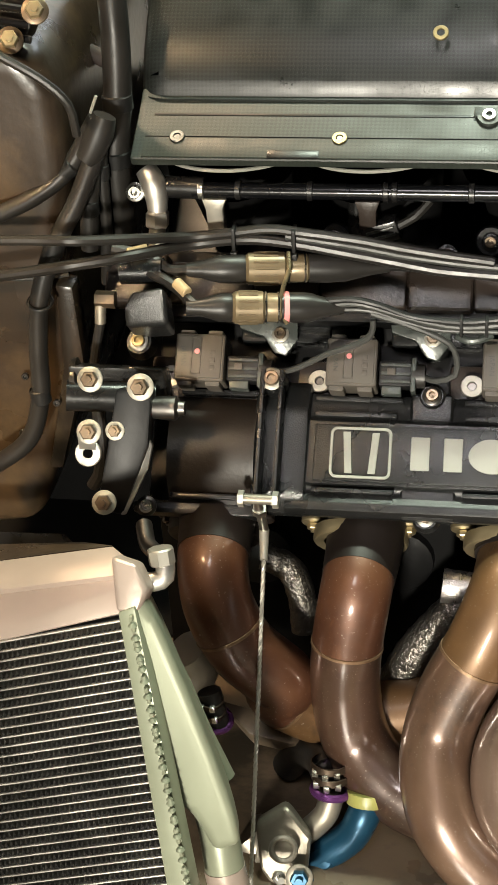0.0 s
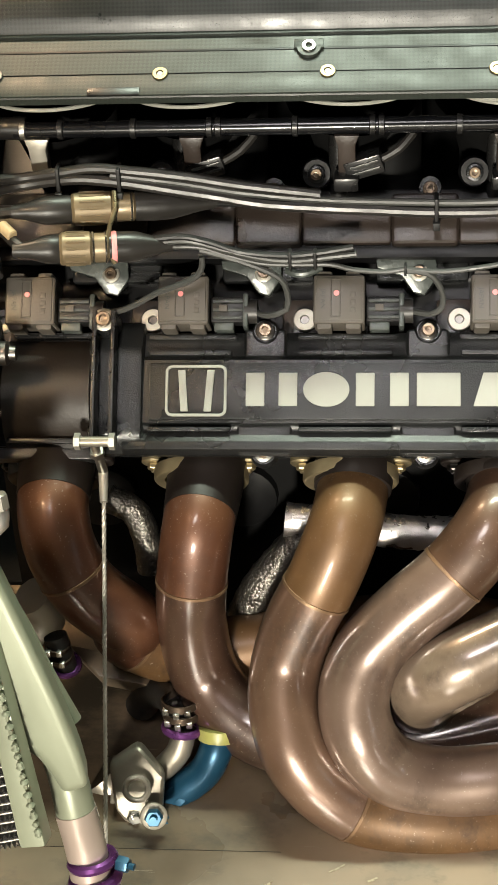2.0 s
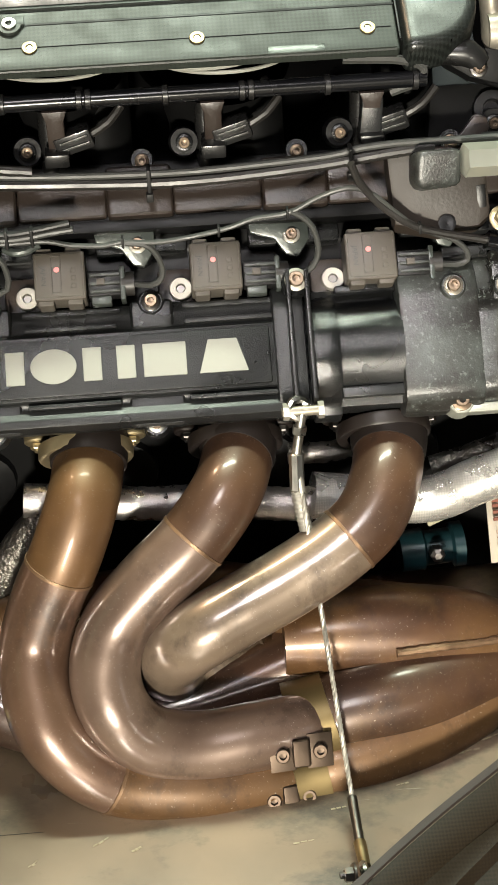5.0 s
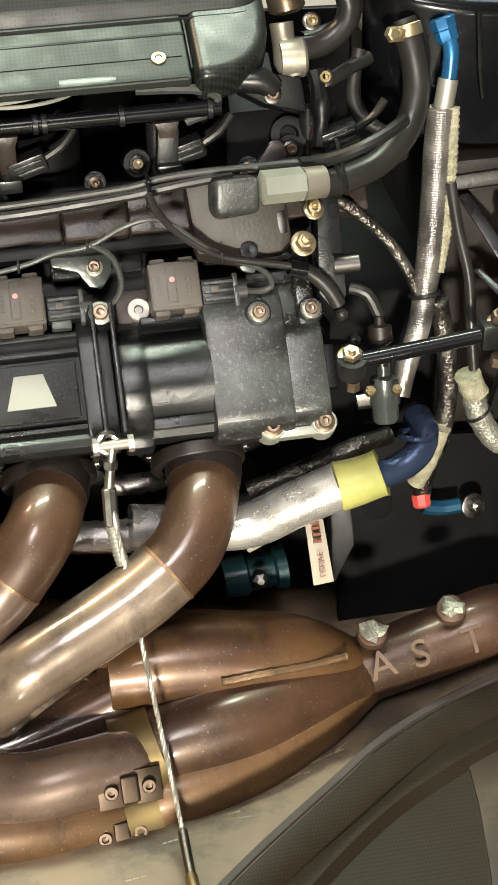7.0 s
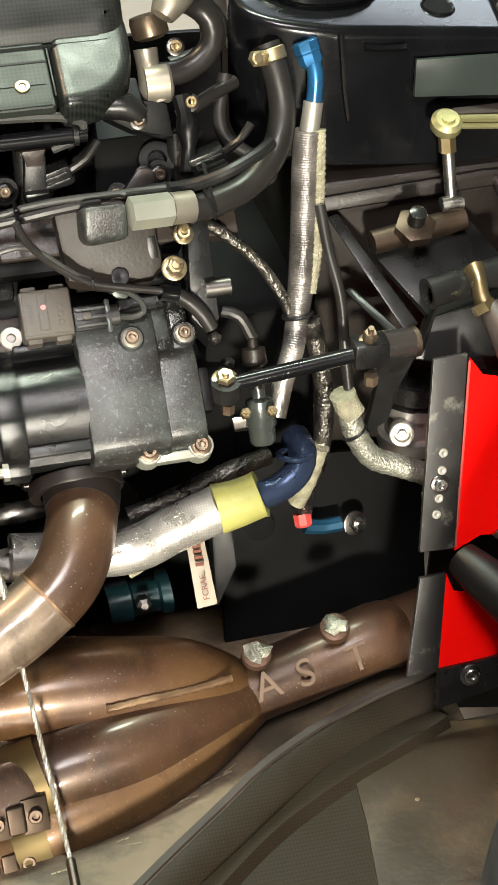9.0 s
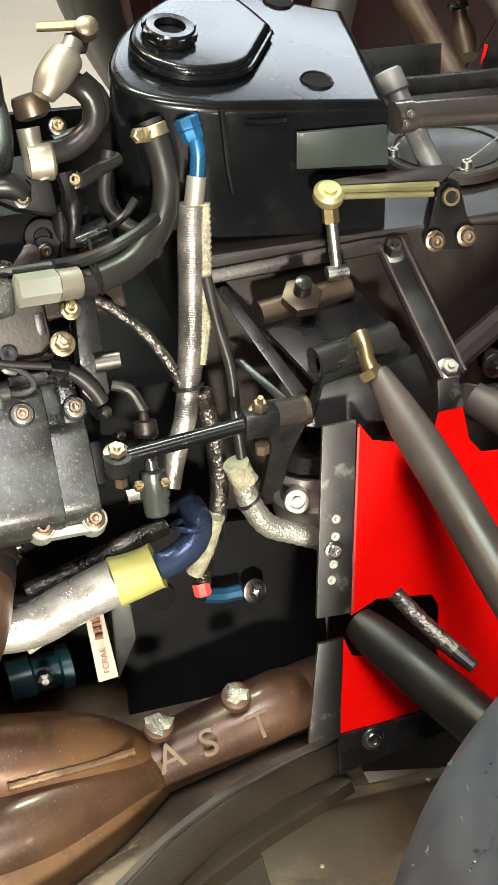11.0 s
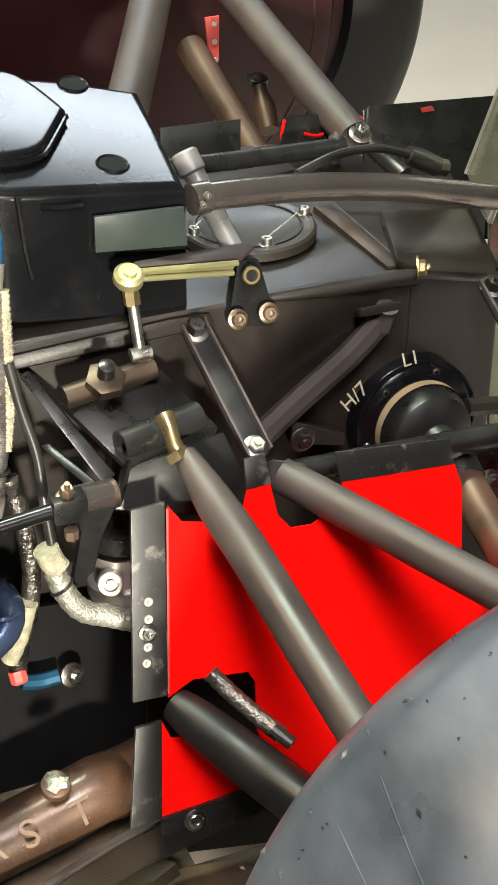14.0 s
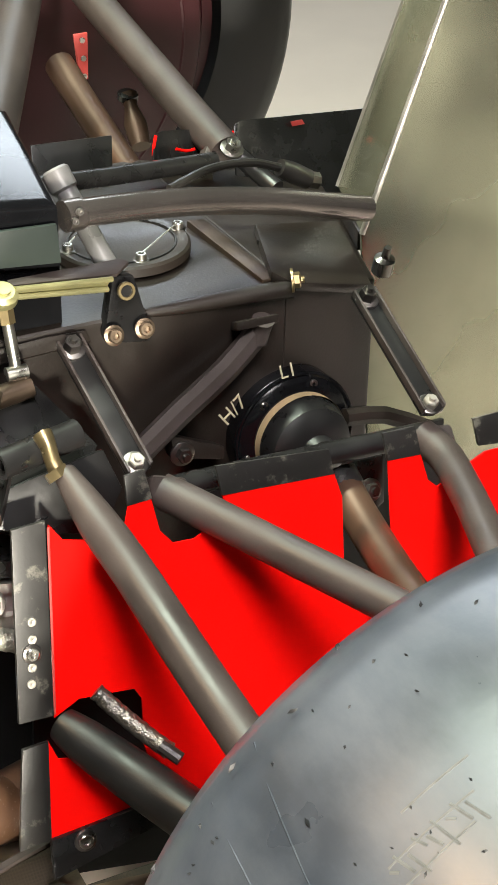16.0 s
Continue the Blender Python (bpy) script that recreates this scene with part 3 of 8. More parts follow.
# badge: outlined square with a plain inner shape, and five plain cream blocks
def frame_ring(u0, w0, u1, w1, n0, n1, t):
    out = [bank_box((u0, w0, n0), (u1, w0 + t, n1), 0.0005), bank_box((u0, w1 - t, n0), (u1, w1, n1), 0.0005), bank_box((u0, w0 + t, n0), (u0 + t, w1 - t, n1), 0.0005), bank_box((u1 - t, w0 + t, n0), (u1, w1 - t, n1), 0.0005)]
    return merged(*out)


def round_rect(u0, w0, u1, w1, r, n):
    """Corners of a rounded rectangle on the cover, in order."""
    pts = []
    for cu, cw, a0 in ((u1 - r, w1 - r, 0), (u0 + r, w1 - r, 90), (u0 + r, w0 + r, 180), (u1 - r, w0 + r, 270)):
        for k in range(6):
            a = radians(a0 + 18 * k)
            pts.append(on_bank(cu + r * math.cos(a), cw + r * math.sin(a), n))
    return pts


def outline_ring(u0, w0, u1, w1, r, t, n0, n1):
    """A raised rounded outline of even width."""
    bm = bmesh.new()
    rows = [[bm.verts.new(p) for p in round_rect(u0 + d, w0 + d, u1 - d, w1 - d, r - d, n)] for d, n in ((0, n0), (0, n1 - 0.0004), (0.0003, n1), (t - 0.0003, n1), (t, n1 - 0.0004), (t, n0))]
    for a, b in zip(rows, rows[1:]):
        for k in range(len(a)):
            bm.faces.new((a[k], a[(k + 1) % len(a)], b[(k + 1) % len(a)], b[k]))
    return bm


part("badge_frame", outline_ring(0.1205, -0.0715, 0.1635, -0.0352, 0.0050, 0.0020, 0.0148, 0.0164), WHITE, cover, "cream raised outline of a badge")
for a, b, wide in ((0.1292, 0.0022, 0.0052), (0.1497, -0.0022, 0.0052)):
    part("badge_shape", slab([on_bank(u, w, 0.0164) for u, w in ((a, -0.0388), (a + wide, -0.0388), (a + wide + b, -0.0680), (a + b, -0.0680))], OUT, 0.0016, 0.0004), WHITE, cover, "cream raised plain bar")
# five plain cream shapes: pairs of bars, an oval, a block and a tapered block
LOW, HIGH = -0.0642, -0.0408
for a in (0.1768, 0.1995, 0.2528, 0.2762):
    part("badge_block", bank_box((a, LOW, 0.0148), (a + 0.0130, HIGH, 0.0164), 0.0006), WHITE, cover, "cream raised plain bar")
part("badge_disc", slab([on_bank(0.2325 + 0.0160 * math.cos(a), -0.0525 + 0.0122 * math.sin(a), 0.0164) for a in [math.pi * k / 16 for k in range(32)]], OUT, 0.0016, 0.0004), WHITE, cover, "cream raised plain oval")
part("badge_block", bank_box((0.2945, LOW, 0.0148), (0.3245, HIGH, 0.0164), 0.0006), WHITE, cover, "cream raised plain block")
part("badge_block", slab([on_bank(u, w, 0.0164) for u, w in ((0.3330, LOW), (0.3670, LOW), (0.3600, HIGH), (0.3400, HIGH))], OUT, 0.0016, 0.0004), WHITE, cover, "cream raised tapered block")

# left end of the cover: a half round over the cam gear
front = thing("cam_gear_cover", on_bank(0.04, -0.05, 0.0), "smooth black half-round cam gear housing", "engine cover")
barrel = [(-0.098, -0.020), (-0.096, 0.000)] + [(-0.052 - 0.038 * math.cos(a), -0.006 + 0.030 * math.sin(a)) for a in [math.pi * k / 12 for k in range(1, 12)]] + [(-0.008, 0.000), (-0.006, -0.020)]
part("barrel", bank_profile(barrel, 0.006, 0.068), GEAR, front)
part("flange", bank_box((-0.020, -0.100, -0.020), (0.070, -0.092, 0.002), 0.002), CASE, front)
part("rib", bank_box((0.008, -0.090, 0.006), (0.062, -0.086, 0.012), 0.0015), SATIN, front)
part("rib", bank_box((0.010, -0.014, 0.000), (0.066, -0.010, 0.007), 0.0015), SATIN, front)

# right end: half round and a gear case
rear = thing("cam_drive_case", on_bank(0.50, -0.05, 0.0), "grey-worn black cam drive case with bolted corners", "engine cover")
part("barrel", bank_profile([(w * 0.92 - 0.004, n) for w, n in barrel], 0.430, 0.476), CASE, rear)
part("barrel_ledge", bank_box((0.431, -0.014, 0.004), (0.475, -0.008, 0.0125), 0.002), CASE, rear)
part("barrel_ledge", bank_box((0.431, -0.088, 0.004), (0.475, -0.080, 0.0135), 0.002), CASE, rear)
part("shoulder", bank_profile([(w * 1.02, n * 1.08 - 0.001) for w, n in barrel], 0.412, 0.432, 0.003), CASE, rear)
part("case", bank_profile([(-0.101, -0.020), (-0.101, 0.004), (-0.094, 0.0165), (-0.086, 0.0205), (-0.020, 0.0225), (-0.006, 0.0195), (0.004, 0.0130), (0.011, 0.003), (0.011, -0.020)], 0.474, 0.531, 0.0045), CASEWORNSHEEN, rear, "worn grey-black case", angle=50)
part("case_end", bank_profile([(-0.099, -0.020), (-0.099, 0.002), (-0.092, 0.0150), (-0.084, 0.0190), (-0.032, 0.0205), (-0.022, 0.0130), (0.004, 0.0085), (0.012, 0.002), (0.012, -0.020)], 0.524, 0.557, 0.0045), CASEWORNSHEEN, rear, "worn grey-black case end", angle=50)
part("case_rib", bank_box((0.541, -0.028, 0.008), (0.555, 0.010, 0.0165), 0.004, 3), CASEWORNSHEEN, rear)
part("top_web", bank_box((0.508, 0.006, -0.010), (0.553, 0.016, 0.011), 0.004, 3), CASE, rear)
for p in ((0.513, 0.7135, 0.5385), (0.551, 0.7175, 0.5345)):
    part("screw_boss", lathe(Vector(p) - OUT * 0.012, OUT, [(0, 0.0098), (0.0125, 0.0092), (0.0145, 0.0078)], 20), CASEWORNSHEEN, rear)
    bolt_parts(rear, Vector(p) + OUT * 0.002, OUT, 0.0046, TAN, DIRTYALU, 0.004)
part("side_ear", bank_box((0.553, -0.072, -0.010), (0.566, -0.040, 0.006), 0.003), BLACK, rear)
part("foot", bank_profile([(-0.1035, -0.010), (-0.1035, 0.0075), (-0.0970, 0.0075), (-0.0970, -0.010)], 0.512, 0.552, 0.0015), PALEHEX, rear, "bare metal foot flange")
for u, w, n, m in ((0.551, -0.0957, 0.0085, PALEHEX), (0.514, -0.0950, 0.0085, PALEHEX)):
    part("lug", lathe(on_bank(u, w, -0.01), OUT, [(0, 0.0105), (n + 0.0095, 0.0092), (n + 0.0105, 0.0082)], 18), m, rear)
    bolt_parts(rear, on_bank(u, w, n), OUT, 0.0050, TAN, TAN)

# ---- lifting straps with their wire cables ----
def strap(u, tilt, name_label):
    s = thing("strap_bracket", on_bank(u, -0.05, 0.02), name_label, "bracket", "strap brackets")
    for du in (-0.0075, 0.0055):
        part("strap_plate", bank_profile([(-0.002, 0.020), (0.000, 0.034), (-0.090, 0.033), (-0.094, 0.026), (-0.090, 0.012)], u + du, u + du + 0.003, 0.0006), SATIN, s)
    part("strap_head", lathe(on_bank(u, -0.006, 0.012), OUT, [(0, 0.010), (0.016, 0.009), (0.018, 0.0075)], 18), CASE, s)
    bolt_parts(s, on_bank(u, -0.006, 0.029), OUT, 0.0054, TAN, DULLALU)
    return s


strap(0.0785, 0, "black twin-plate strap bracket bolted to the cam cover")
strap(0.4035, 0, "black twin-plate strap bracket bolted to the cam cover")


def cable(top, ferrule_end, sleeve_end, low, wide, label):
    c = thing("wire_cable", top, label, "cable", "wire cables")
    part("pin", rod(Vector(top) + Vector((-0.014, 0, 0)), Vector(top) + Vector((0.014, 0, 0)), 0.0036, 12, edge=0.001), DIRTYALU, c, "steel clevis pin")
    for dx in (-0.013, 0.011):
        part("nut", lathe(Vector(top) + Vector((dx, 0, 0)), (1, 0, 0), [(0, 0.0060), (0.004, 0.0060)], 6), DULLALU, c)
    part("eye", rod(top, ferrule_end, 0.0034, 12), STEEL, c)
    part("collar", rod(Vector(top).lerp(Vector(ferrule_end), 0.30), Vector(top).lerp(Vector(ferrule_end), 0.45), 0.0052, 6), STEEL, c)
    part("ferrule", rod(ferrule_end, sleeve_end, 0.0036, 12, 0.0028), DULLALU, c)
    a, b = Vector(sleeve_end), Vector(low)
    d = (b - a)
    for k in range(3):
        pts = []
        for i in range(221):
            t = i / 220
            ang = t * d.length / 0.013 * 2 * math.pi + k * 2 * math.pi / 3
            s1, s2, _ = frame_of(d)
            pts.append(tuple(a + d * t + (s1 * math.cos(ang) + s2 * math.sin(ang)) * wide * 0.45))
        part("strand", tube(pts, wide * 0.62, 6, 0.02), DULLALU, c)
    return c


cable(on_bank(0.0745, -0.092, 0.034), (0.0753, 0.6680, 0.4554), (0.0770, 0.6500, 0.4421), (0.0746, 0.5200, 0.2136), 0.0016, "thin twisted steel cable hanging from a steel clevis pin")
low_two = (0.4187, 0.5200, 0.2424)
cable_b = cable(on_bank(0.4000, -0.098, 0.032), (0.3942, 0.6420, 0.4502), (0.3973, 0.6320, 0.4305), low_two, 0.0018, "thin twisted steel cable hanging from a steel clevis pin")
part("turnbuckle", rod((0.3950, 0.6440, 0.4560), (0.3945, 0.6350, 0.4300), 0.0052, 8, edge=0.001), STEEL, cable_b, "bright turnbuckle body")
part("spring_sleeve", tube([(0.3946, 0.6348, 0.4300), (0.3965, 0.6290, 0.4170), (0.3992, 0.6230, 0.4040)], 0.0044, 12, 0.0016, ripple=0.14, every=2), DULLALU, cable_b, "coiled steel sleeve")
part("ring_eye", torus(on_bank(0.3975, -0.096, 0.031), (0.25, -0.8, 0.5), 0.0062, 0.0030, 24, 8), STEEL, cable_b, "bright rod eye")
foot_two = Vector((0.4189, 0.4806, 0.2406))
part("end_ferrule", rod(low_two, foot_two, 0.0036, 12), DARKSTEEL, cable_b)
part("end_fork", rod(foot_two, (0.4195, 0.4585, 0.2425), 0.0046, 12, 0.0040), GOLD, cable_b, "brass end fork")
part("end_eye", torus((0.4196, 0.4520, 0.2432), (0.9, 0.1, 0.3), 0.0062, 0.0030, 20, 8), STEEL, cable_b)
bolt_parts(cable_b, (0.4120, 0.4520, 0.2432), (-1, -0.1, 0.1), 0.0052, DARKSTEEL, DARKSTEEL, 0.006, True)

# ---- exhaust port flanges ----
for k, x in enumerate(PORTS):
    c = Vector((x, 0.712, 0.437))
    fl = thing("port_flange", c, "pale gold exhaust port flange with two studs", "flange", "port flanges")
    d = Vector((0, -0.80, -0.60)).normalized()
    ring = lathe(c + d * 0.010, d, [(0, 0.0345), (0.008, 0.0345), (0.0095, 0.0335), (0.010, 0.0320), (0.009, 0.0265)], 40, False)
    part("flange_ring", ring, PALEGOLD if k in (1, 2) else DARKSHADE, fl)
    for dx in (-0.0345, 0.0345):
        e = Vector((x + dx, 0.708, 0.438))
        part("ear", lathe(e + d * -0.004, d, [(0, 0.0095), (0.007, 0.0095), (0.008, 0.0085)], 16), PALEGOLD if k in (1, 2) else DARKSHADE, fl)
        bolt_parts(fl, e + d * 0.003, d, 0.0050, PALEGOLD if k in (1, 2) else DARKSTEEL, None, 0.004, True)

# ---- ignition coils ----
def coil(k):
    o = 0.108 * k
    c = thing("ignition_coil", on_bank(o + 0.025, 0.008, 0.0), "dark grey plastic ignition coil with a pink paint dot", "ignition coil", "ignition coils")
    u0, u1, w0, w1 = o + 0.0075, o + 0.0430, -0.0085, 0.0255
    part("body", bank_box((u0, w0, 0.000), (u1, w1, 0.0280), 0.0022, 3), PLASTIC, c)
    for du in (0.002, 0.022):
        part("tab", bank_box((u0 + du, w0 - 0.0035, 0.006), (u0 + du + 0.011, w1 + 0.0035, 0.0250), 0.002), PLASTIC, c)
    part("lid", bank_box((u0 + 0.002, w0 + 0.002, 0.0275), (u1 - 0.002, w1 - 0.002, 0.0288), 0.0006), PLASTIC, c)
    part("paint_dot", lathe(on_bank(o + 0.0235, 0.0125, 0.0285), OUT, [(0, 0.0022), (0.0008, 0.0018)], 12), PINK, c, "pink paint dot")
    part("emboss", frame_ring(o + 0.0195, -0.004, o + 0.0265, 0.0225, 0.0285, 0.0293, 0.0007), PLASTIC, c)
    writing("JAPAN", 0.0050, on_bank(o + 0.0125, 0.0085, 0.0286), -SLOPE, (1, 0, 0), GREYWIRE, c, "embossed word")
    for du, n in ((0.033, 3),):
        for j in range(n):
            part("emboss_bar", bank_box((o + du, -0.001 + 0.0055 * j, 0.0285), (o + du + 0.0035, 0.0025 + 0.0055 * j, 0.0292), 0.0003), PLASTIC, c)
    # plug and its latch
    plug = part("plug", bank_box((o + 0.0440, -0.0060, 0.006), (o + 0.0680, 0.0120, 0.0210), 0.0015), SATIN, c)
    # Pale ribs stand in for highlights on the glossy plug.
    for w in (-0.0040, 0.0015, 0.0075):
        part("plug_rib", bank_box((o + 0.0455, w, 0.0200), (o + 0.0665, w + 0.0022, 0.0232), 0.0006), CASEWORNSHEEN, plug)
    part("plug_clip", bank_box((o + 0.0460, -0.0115, 0.0080), (o + 0.0600, -0.0052, 0.0190), 0.0012), LEAF, plug, "pale side clip")
    part("plug_collar", bank_box((o + 0.0662, -0.0095, 0.0040), (o + 0.0700, 0.0145, 0.0215), 0.0012), LEAF, plug, "pale end collar")
    part("latch", bank_box((o + 0.0500, 0.0010, 0.0225), (o + 0.0560, 0.0055, 0.0250), 0.0006), PLASTIC, plug)
    part("boot", tube([on_bank(o + 0.0670, 0.003, 0.0135), on_bank(o + 0.0720, 0.003, 0.0135), on_bank(o + 0.0760, 0.003, 0.0135)], 0.0085, 14, 0.003), RUBBER, c)
    ring_c = on_bank(o + 0.0002, 0.0, -0.004)
    part("mount_ring", washer(ring_c, OUT, 0.0082, 0.0034, 0.0060, 24), DULLALU, c, "pale metal mounting ring")
    part("mount_screw", lathe(ring_c + OUT * 0.001, OUT, [(0, 0.0034), (0.0025, 0.0030)], 6), DARKSTEEL, c)
    return c


for k in range(5):
    coil(k)


def wire(name, pts, r, mat, label, category="cable", seg=8, step=0.006, group=""):
    return single(name, tube(pts, r, seg, step), mat, pts[0], label, category, group)


def hose(name, pts, r, mat, label, category="hose", seg=18, step=0.006):
    h = thing(name, pts[0], label, category)
    part("tube", tube(pts, r, seg, step), mat, h)
    return h


# coil leads: each leaves its plug, curls up and joins the ignition loom
LEADY = 0.722
LEADS = [
    ((0.091, 0.555), (0.105, 0.562), (0.117, 0.569), (0.133, 0.575), (0.145, 0.582), (0.149, 0.590), (0.149, 0.597)),
    ((0.192, 0.550), (0.205, 0.555), (0.206, 0.569), (0.201, 0.580), (0.187, 0.588), (0.167, 0.596), (0.148, 0.602)),
    ((0.304, 0.551), (0.311, 0.556), (0.312, 0.565), (0.308, 0.576), (0.301, 0.583), (0.288, 0.585)),
    ((0.412, 0.554), (0.418, 0.561), (0.420, 0.572), (0.416, 0.588), (0.408, 0.597), (0.401, 0.601)),
    ((0.516, 0.551), (0.524, 0.554), (0.523, 0.562), (0.514, 0.571), (0.500, 0.577), (0.489, 0.582)),
]
for k, row in enumerate(LEADS):
    wire("coil_lead", [on_bank(0.108 * k + 0.074, 0.003, 0.0135)] + [(x, LEADY, z) for x, z in row], 0.0022, GREYWIRE, "grey sleeved coil lead curling to the loom", group="coil leads")


def strands(name, y, rows, label, group):
    """A bundle of sheathed wires, each lying along its own line on one upright plane."""
    g = thing(name, (rows[0][0][0][0], y, rows[0][0][0][1]), label, "cable", group)
    for row, r, mat in rows:
        part("strand", tube([q if len(q) == 3 else (q[0], y, q[1]) for q in row], r, 10, 0.005), mat, g)
    return g


ignition = strands("ignition_loom", LEADY, [
    (((0.108, 0.609), (0.135, 0.612), (0.154, 0.608), (0.176, 0.600), (0.207, 0.597), (0.229, 0.599), (0.252, 0.603)), 0.0024, WIRE),
    (((0.110, 0.606), (0.138, 0.609), (0.161, 0.603), (0.191, 0.595), (0.214, 0.593), (0.237, 0.596), (0.254, 0.598)), 0.0024, GREYWIRE),
    (((0.112, 0.604), (0.146, 0.604), (0.165, 0.598), (0.191, 0.591), (0.214, 0.590), (0.236, 0.590), (0.251, 0.586), (0.274, 0.584), (0.286, 0.586), (0.312, 0.584), (0.343, 0.588), (0.361, 0.592), (0.376, 0.597), (0.400, 0.600), (0.420, 0.610), (0.435, 0.615), (0.446, 0.615), (0.458, 0.609), (0.473, 0.595), (0.489, 0.582), (0.512, 0.574), (0.536, 0.570), (0.544, 0.568)), 0.0018, GREYWIRE),
    (((0.442, 0.634), (0.447, 0.621), (0.454, 0.611), (0.465, 0.599), (0.485, 0.584), (0.504, 0.577), (0.540, 0.568), (0.552, 0.563), (0.562, 0.554), (0.573, 0.535)), 0.0028, RUBBER),
], "thin bundled ignition wires along the head", "")
for x in (0.209, 0.226):
    part("tie", moved(box((-0.0011, -0.0040, -0.0070), (0.0011, 0.0040, 0.0065), 0.0008), Matrix.Translation((x, LEADY, 0.5945))), WIRE, ignition, "black tie band")
part("clip_foot", tube([(0.206, 0.724, 0.5850), (0.213, 0.721, 0.5835), (0.221, 0.721, 0.5840), (0.230, 0.724, 0.5870)], 0.0026, 8, 0.004), LEAF, ignition, "grey clip foot")
for x, z in ((0.2865, 0.586), (0.352, 0.590), (0.490, 0.582), (0.399, 0.600)):
    part("tie", moved(box((-0.0009, -0.0030, -0.0038), (0.0009, 0.0030, 0.0038), 0.0006), Matrix.Translation((x, LEADY, z))), WIRE, ignition, "black tie band")

# long loom over the inlet side
LOOMY = 0.748
strands("wiring_loom", LOOMY, [
    (((-0.1260, 0.7000, 0.6616), (-0.0680, 0.7000, 0.6626), (-0.0450, 0.7000, 0.6626), (-0.0120, 0.7180, 0.6560), (0.0206, 0.6437), (0.0520, 0.6477), (0.0753, 0.6508), (0.0986, 0.6487), (0.1371, 0.6437), (0.1705, 0.6376), (0.1908, 0.6346), (0.2293, 0.6295)), 0.0036, RUBBER),
    (((-0.1260, 0.7000, 0.6310), (-0.0710, 0.7000, 0.6405), (-0.0470, 0.7000, 0.6450), (-0.0100, 0.7150, 0.6455), (0.0196, 0.6376), (0.0591, 0.6427), (0.0905, 0.6406), (0.1361, 0.6325), (0.1635, 0.6275), (0.1908, 0.6224), (0.2283, 0.6194), (0.2668, 0.6173), (0.3053, 0.6153), (0.3437, 0.6153), (0.3822, 0.6173), (0.4309, 0.6214), (0.4704, 0.6265), (0.5028, 0.6295)), 0.0040, RUBBER),
    (((0.0875, 0.6457), (0.1361, 0.6386), (0.1746, 0.6315), (0.2293, 0.6254), (0.3053, 0.6224), (0.3437, 0.6224), (0.3863, 0.6244), (0.4319, 0.6275), (0.4511, 0.6315), (0.4775, 0.6336), (0.5089, 0.6336), (0.5484, 0.6336)), 0.0026, GREYWIRE),
], "black and grey sheathed wiring loom running along the engine", "long looms")
wire("long_loom", [(-0.1289, 0.7250, 0.6199), (-0.0899, 0.7312, 0.6173), (-0.0693, 0.7447, 0.6131)], 0.0022, GREYWIRE, "thin bright-edged cable beside the loom", group="long looms")
for x, z in ((0.0520, 0.6442), (0.0936, 0.6437), (0.3073, 0.6190), (0.4450, 0.6250)):
    c = Vector((x, LOOMY, z))
    single("cable_tie", merged(moved(box((-0.0014, -0.0060, -0.0085), (0.0014, 0.0060, 0.0085), 0.001), Matrix.Translation(c)), moved(box((-0.0024, -0.0085, -0.0140), (0.0024, -0.0030, -0.0080), 0.0008), Matrix.Translation(c))), WIRE, c, "black cable tie round the loom", "cable tie", "cable ties")


# round connectors with olive shells
def connector(a, b, mark):
    a, b = Vector(a), Vector(b)
    d = (b - a).normalized()
    ln = (b - a).length
    c = thing("round_connector", a, "olive metal round wiring connector with black rubber boots", "connector", "round connectors")
    part("rear_boot", lathe(a, d, [(0, 0.0045), (0.010, 0.006), (0.022, 0.0095), (ln * 0.28, 0.0100), (ln * 0.30, 0.0088)], 18), RUBBER, c)
    shell = part("shell", lathe(a + d * ln * 0.29, d, [(0, 0.0095), (0.002, 0.0112), (ln * 0.19, 0.0112), (ln * 0.20, 0.0100)], 22), KHAKI, c)
    for j in range(14):
        ang = 2 * math.pi * j / 14
        s1, s2, _ = frame_of(d)
        o = (s1 * math.cos(ang) + s2 * math.sin(ang)) * 0.0112
        part("grip", rod(a + d * (ln * 0.33) + o, a + d * (ln * 0.45) + o, 0.0008, 5), KHAKI, shell)
    part("coupling", lathe(a + d * ln * 0.49, d, [(0, 0.0090), (0.003, 0.0100), (ln * 0.10, 0.0100), (ln * 0.11, 0.0085)], 22), KHAKI, c)
    part("front_boot", lathe(a + d * ln * 0.60, d, [(0, 0.0102), (0.012, 0.0106), (ln * 0.18, 0.0100), (ln * 0.32, 0.0055), (ln * 0.40, 0.0040)], 18), RUBBER, c)
    if mark:
        part("marker", lathe(a + d * ln * 0.615, d, [(0, 0.0106), (0.002, 0.0112), (0.0035, 0.0108)], 20, False), PINK, c, "pink marker band")
    for j in (0.50, 0.58):
        part("lockwire", torus(a + d * ln * j, d, 0.0104, 0.0007, 22, 6), STEEL, c)
    return c


connector((0.0205, 0.7298, 0.6276), (0.1575, 0.7580, 0.6193), False)
marked = connector((0.0246, 0.7027, 0.6130), (0.1296, 0.7243, 0.6045), True)
part("safety_wire", tube([(0.0902, 0.7406, 0.6372), (0.0919, 0.7279, 0.6297), (0.0895, 0.7183, 0.6233), (0.0879, 0.7098, 0.6117), (0.0924, 0.7070, 0.6003)], 0.0016, 8, 0.004), PALEGOLD, marked, "pale twisted safety wire")
wire("connector_tail", [(-0.0336, 0.7428, 0.6362), (-0.0070, 0.7394, 0.6320), (0.0079, 0.7323, 0.6260), (0.0262, 0.7307, 0.6273)], 0.0040, RUBBER, "black sleeved wires into a connector")
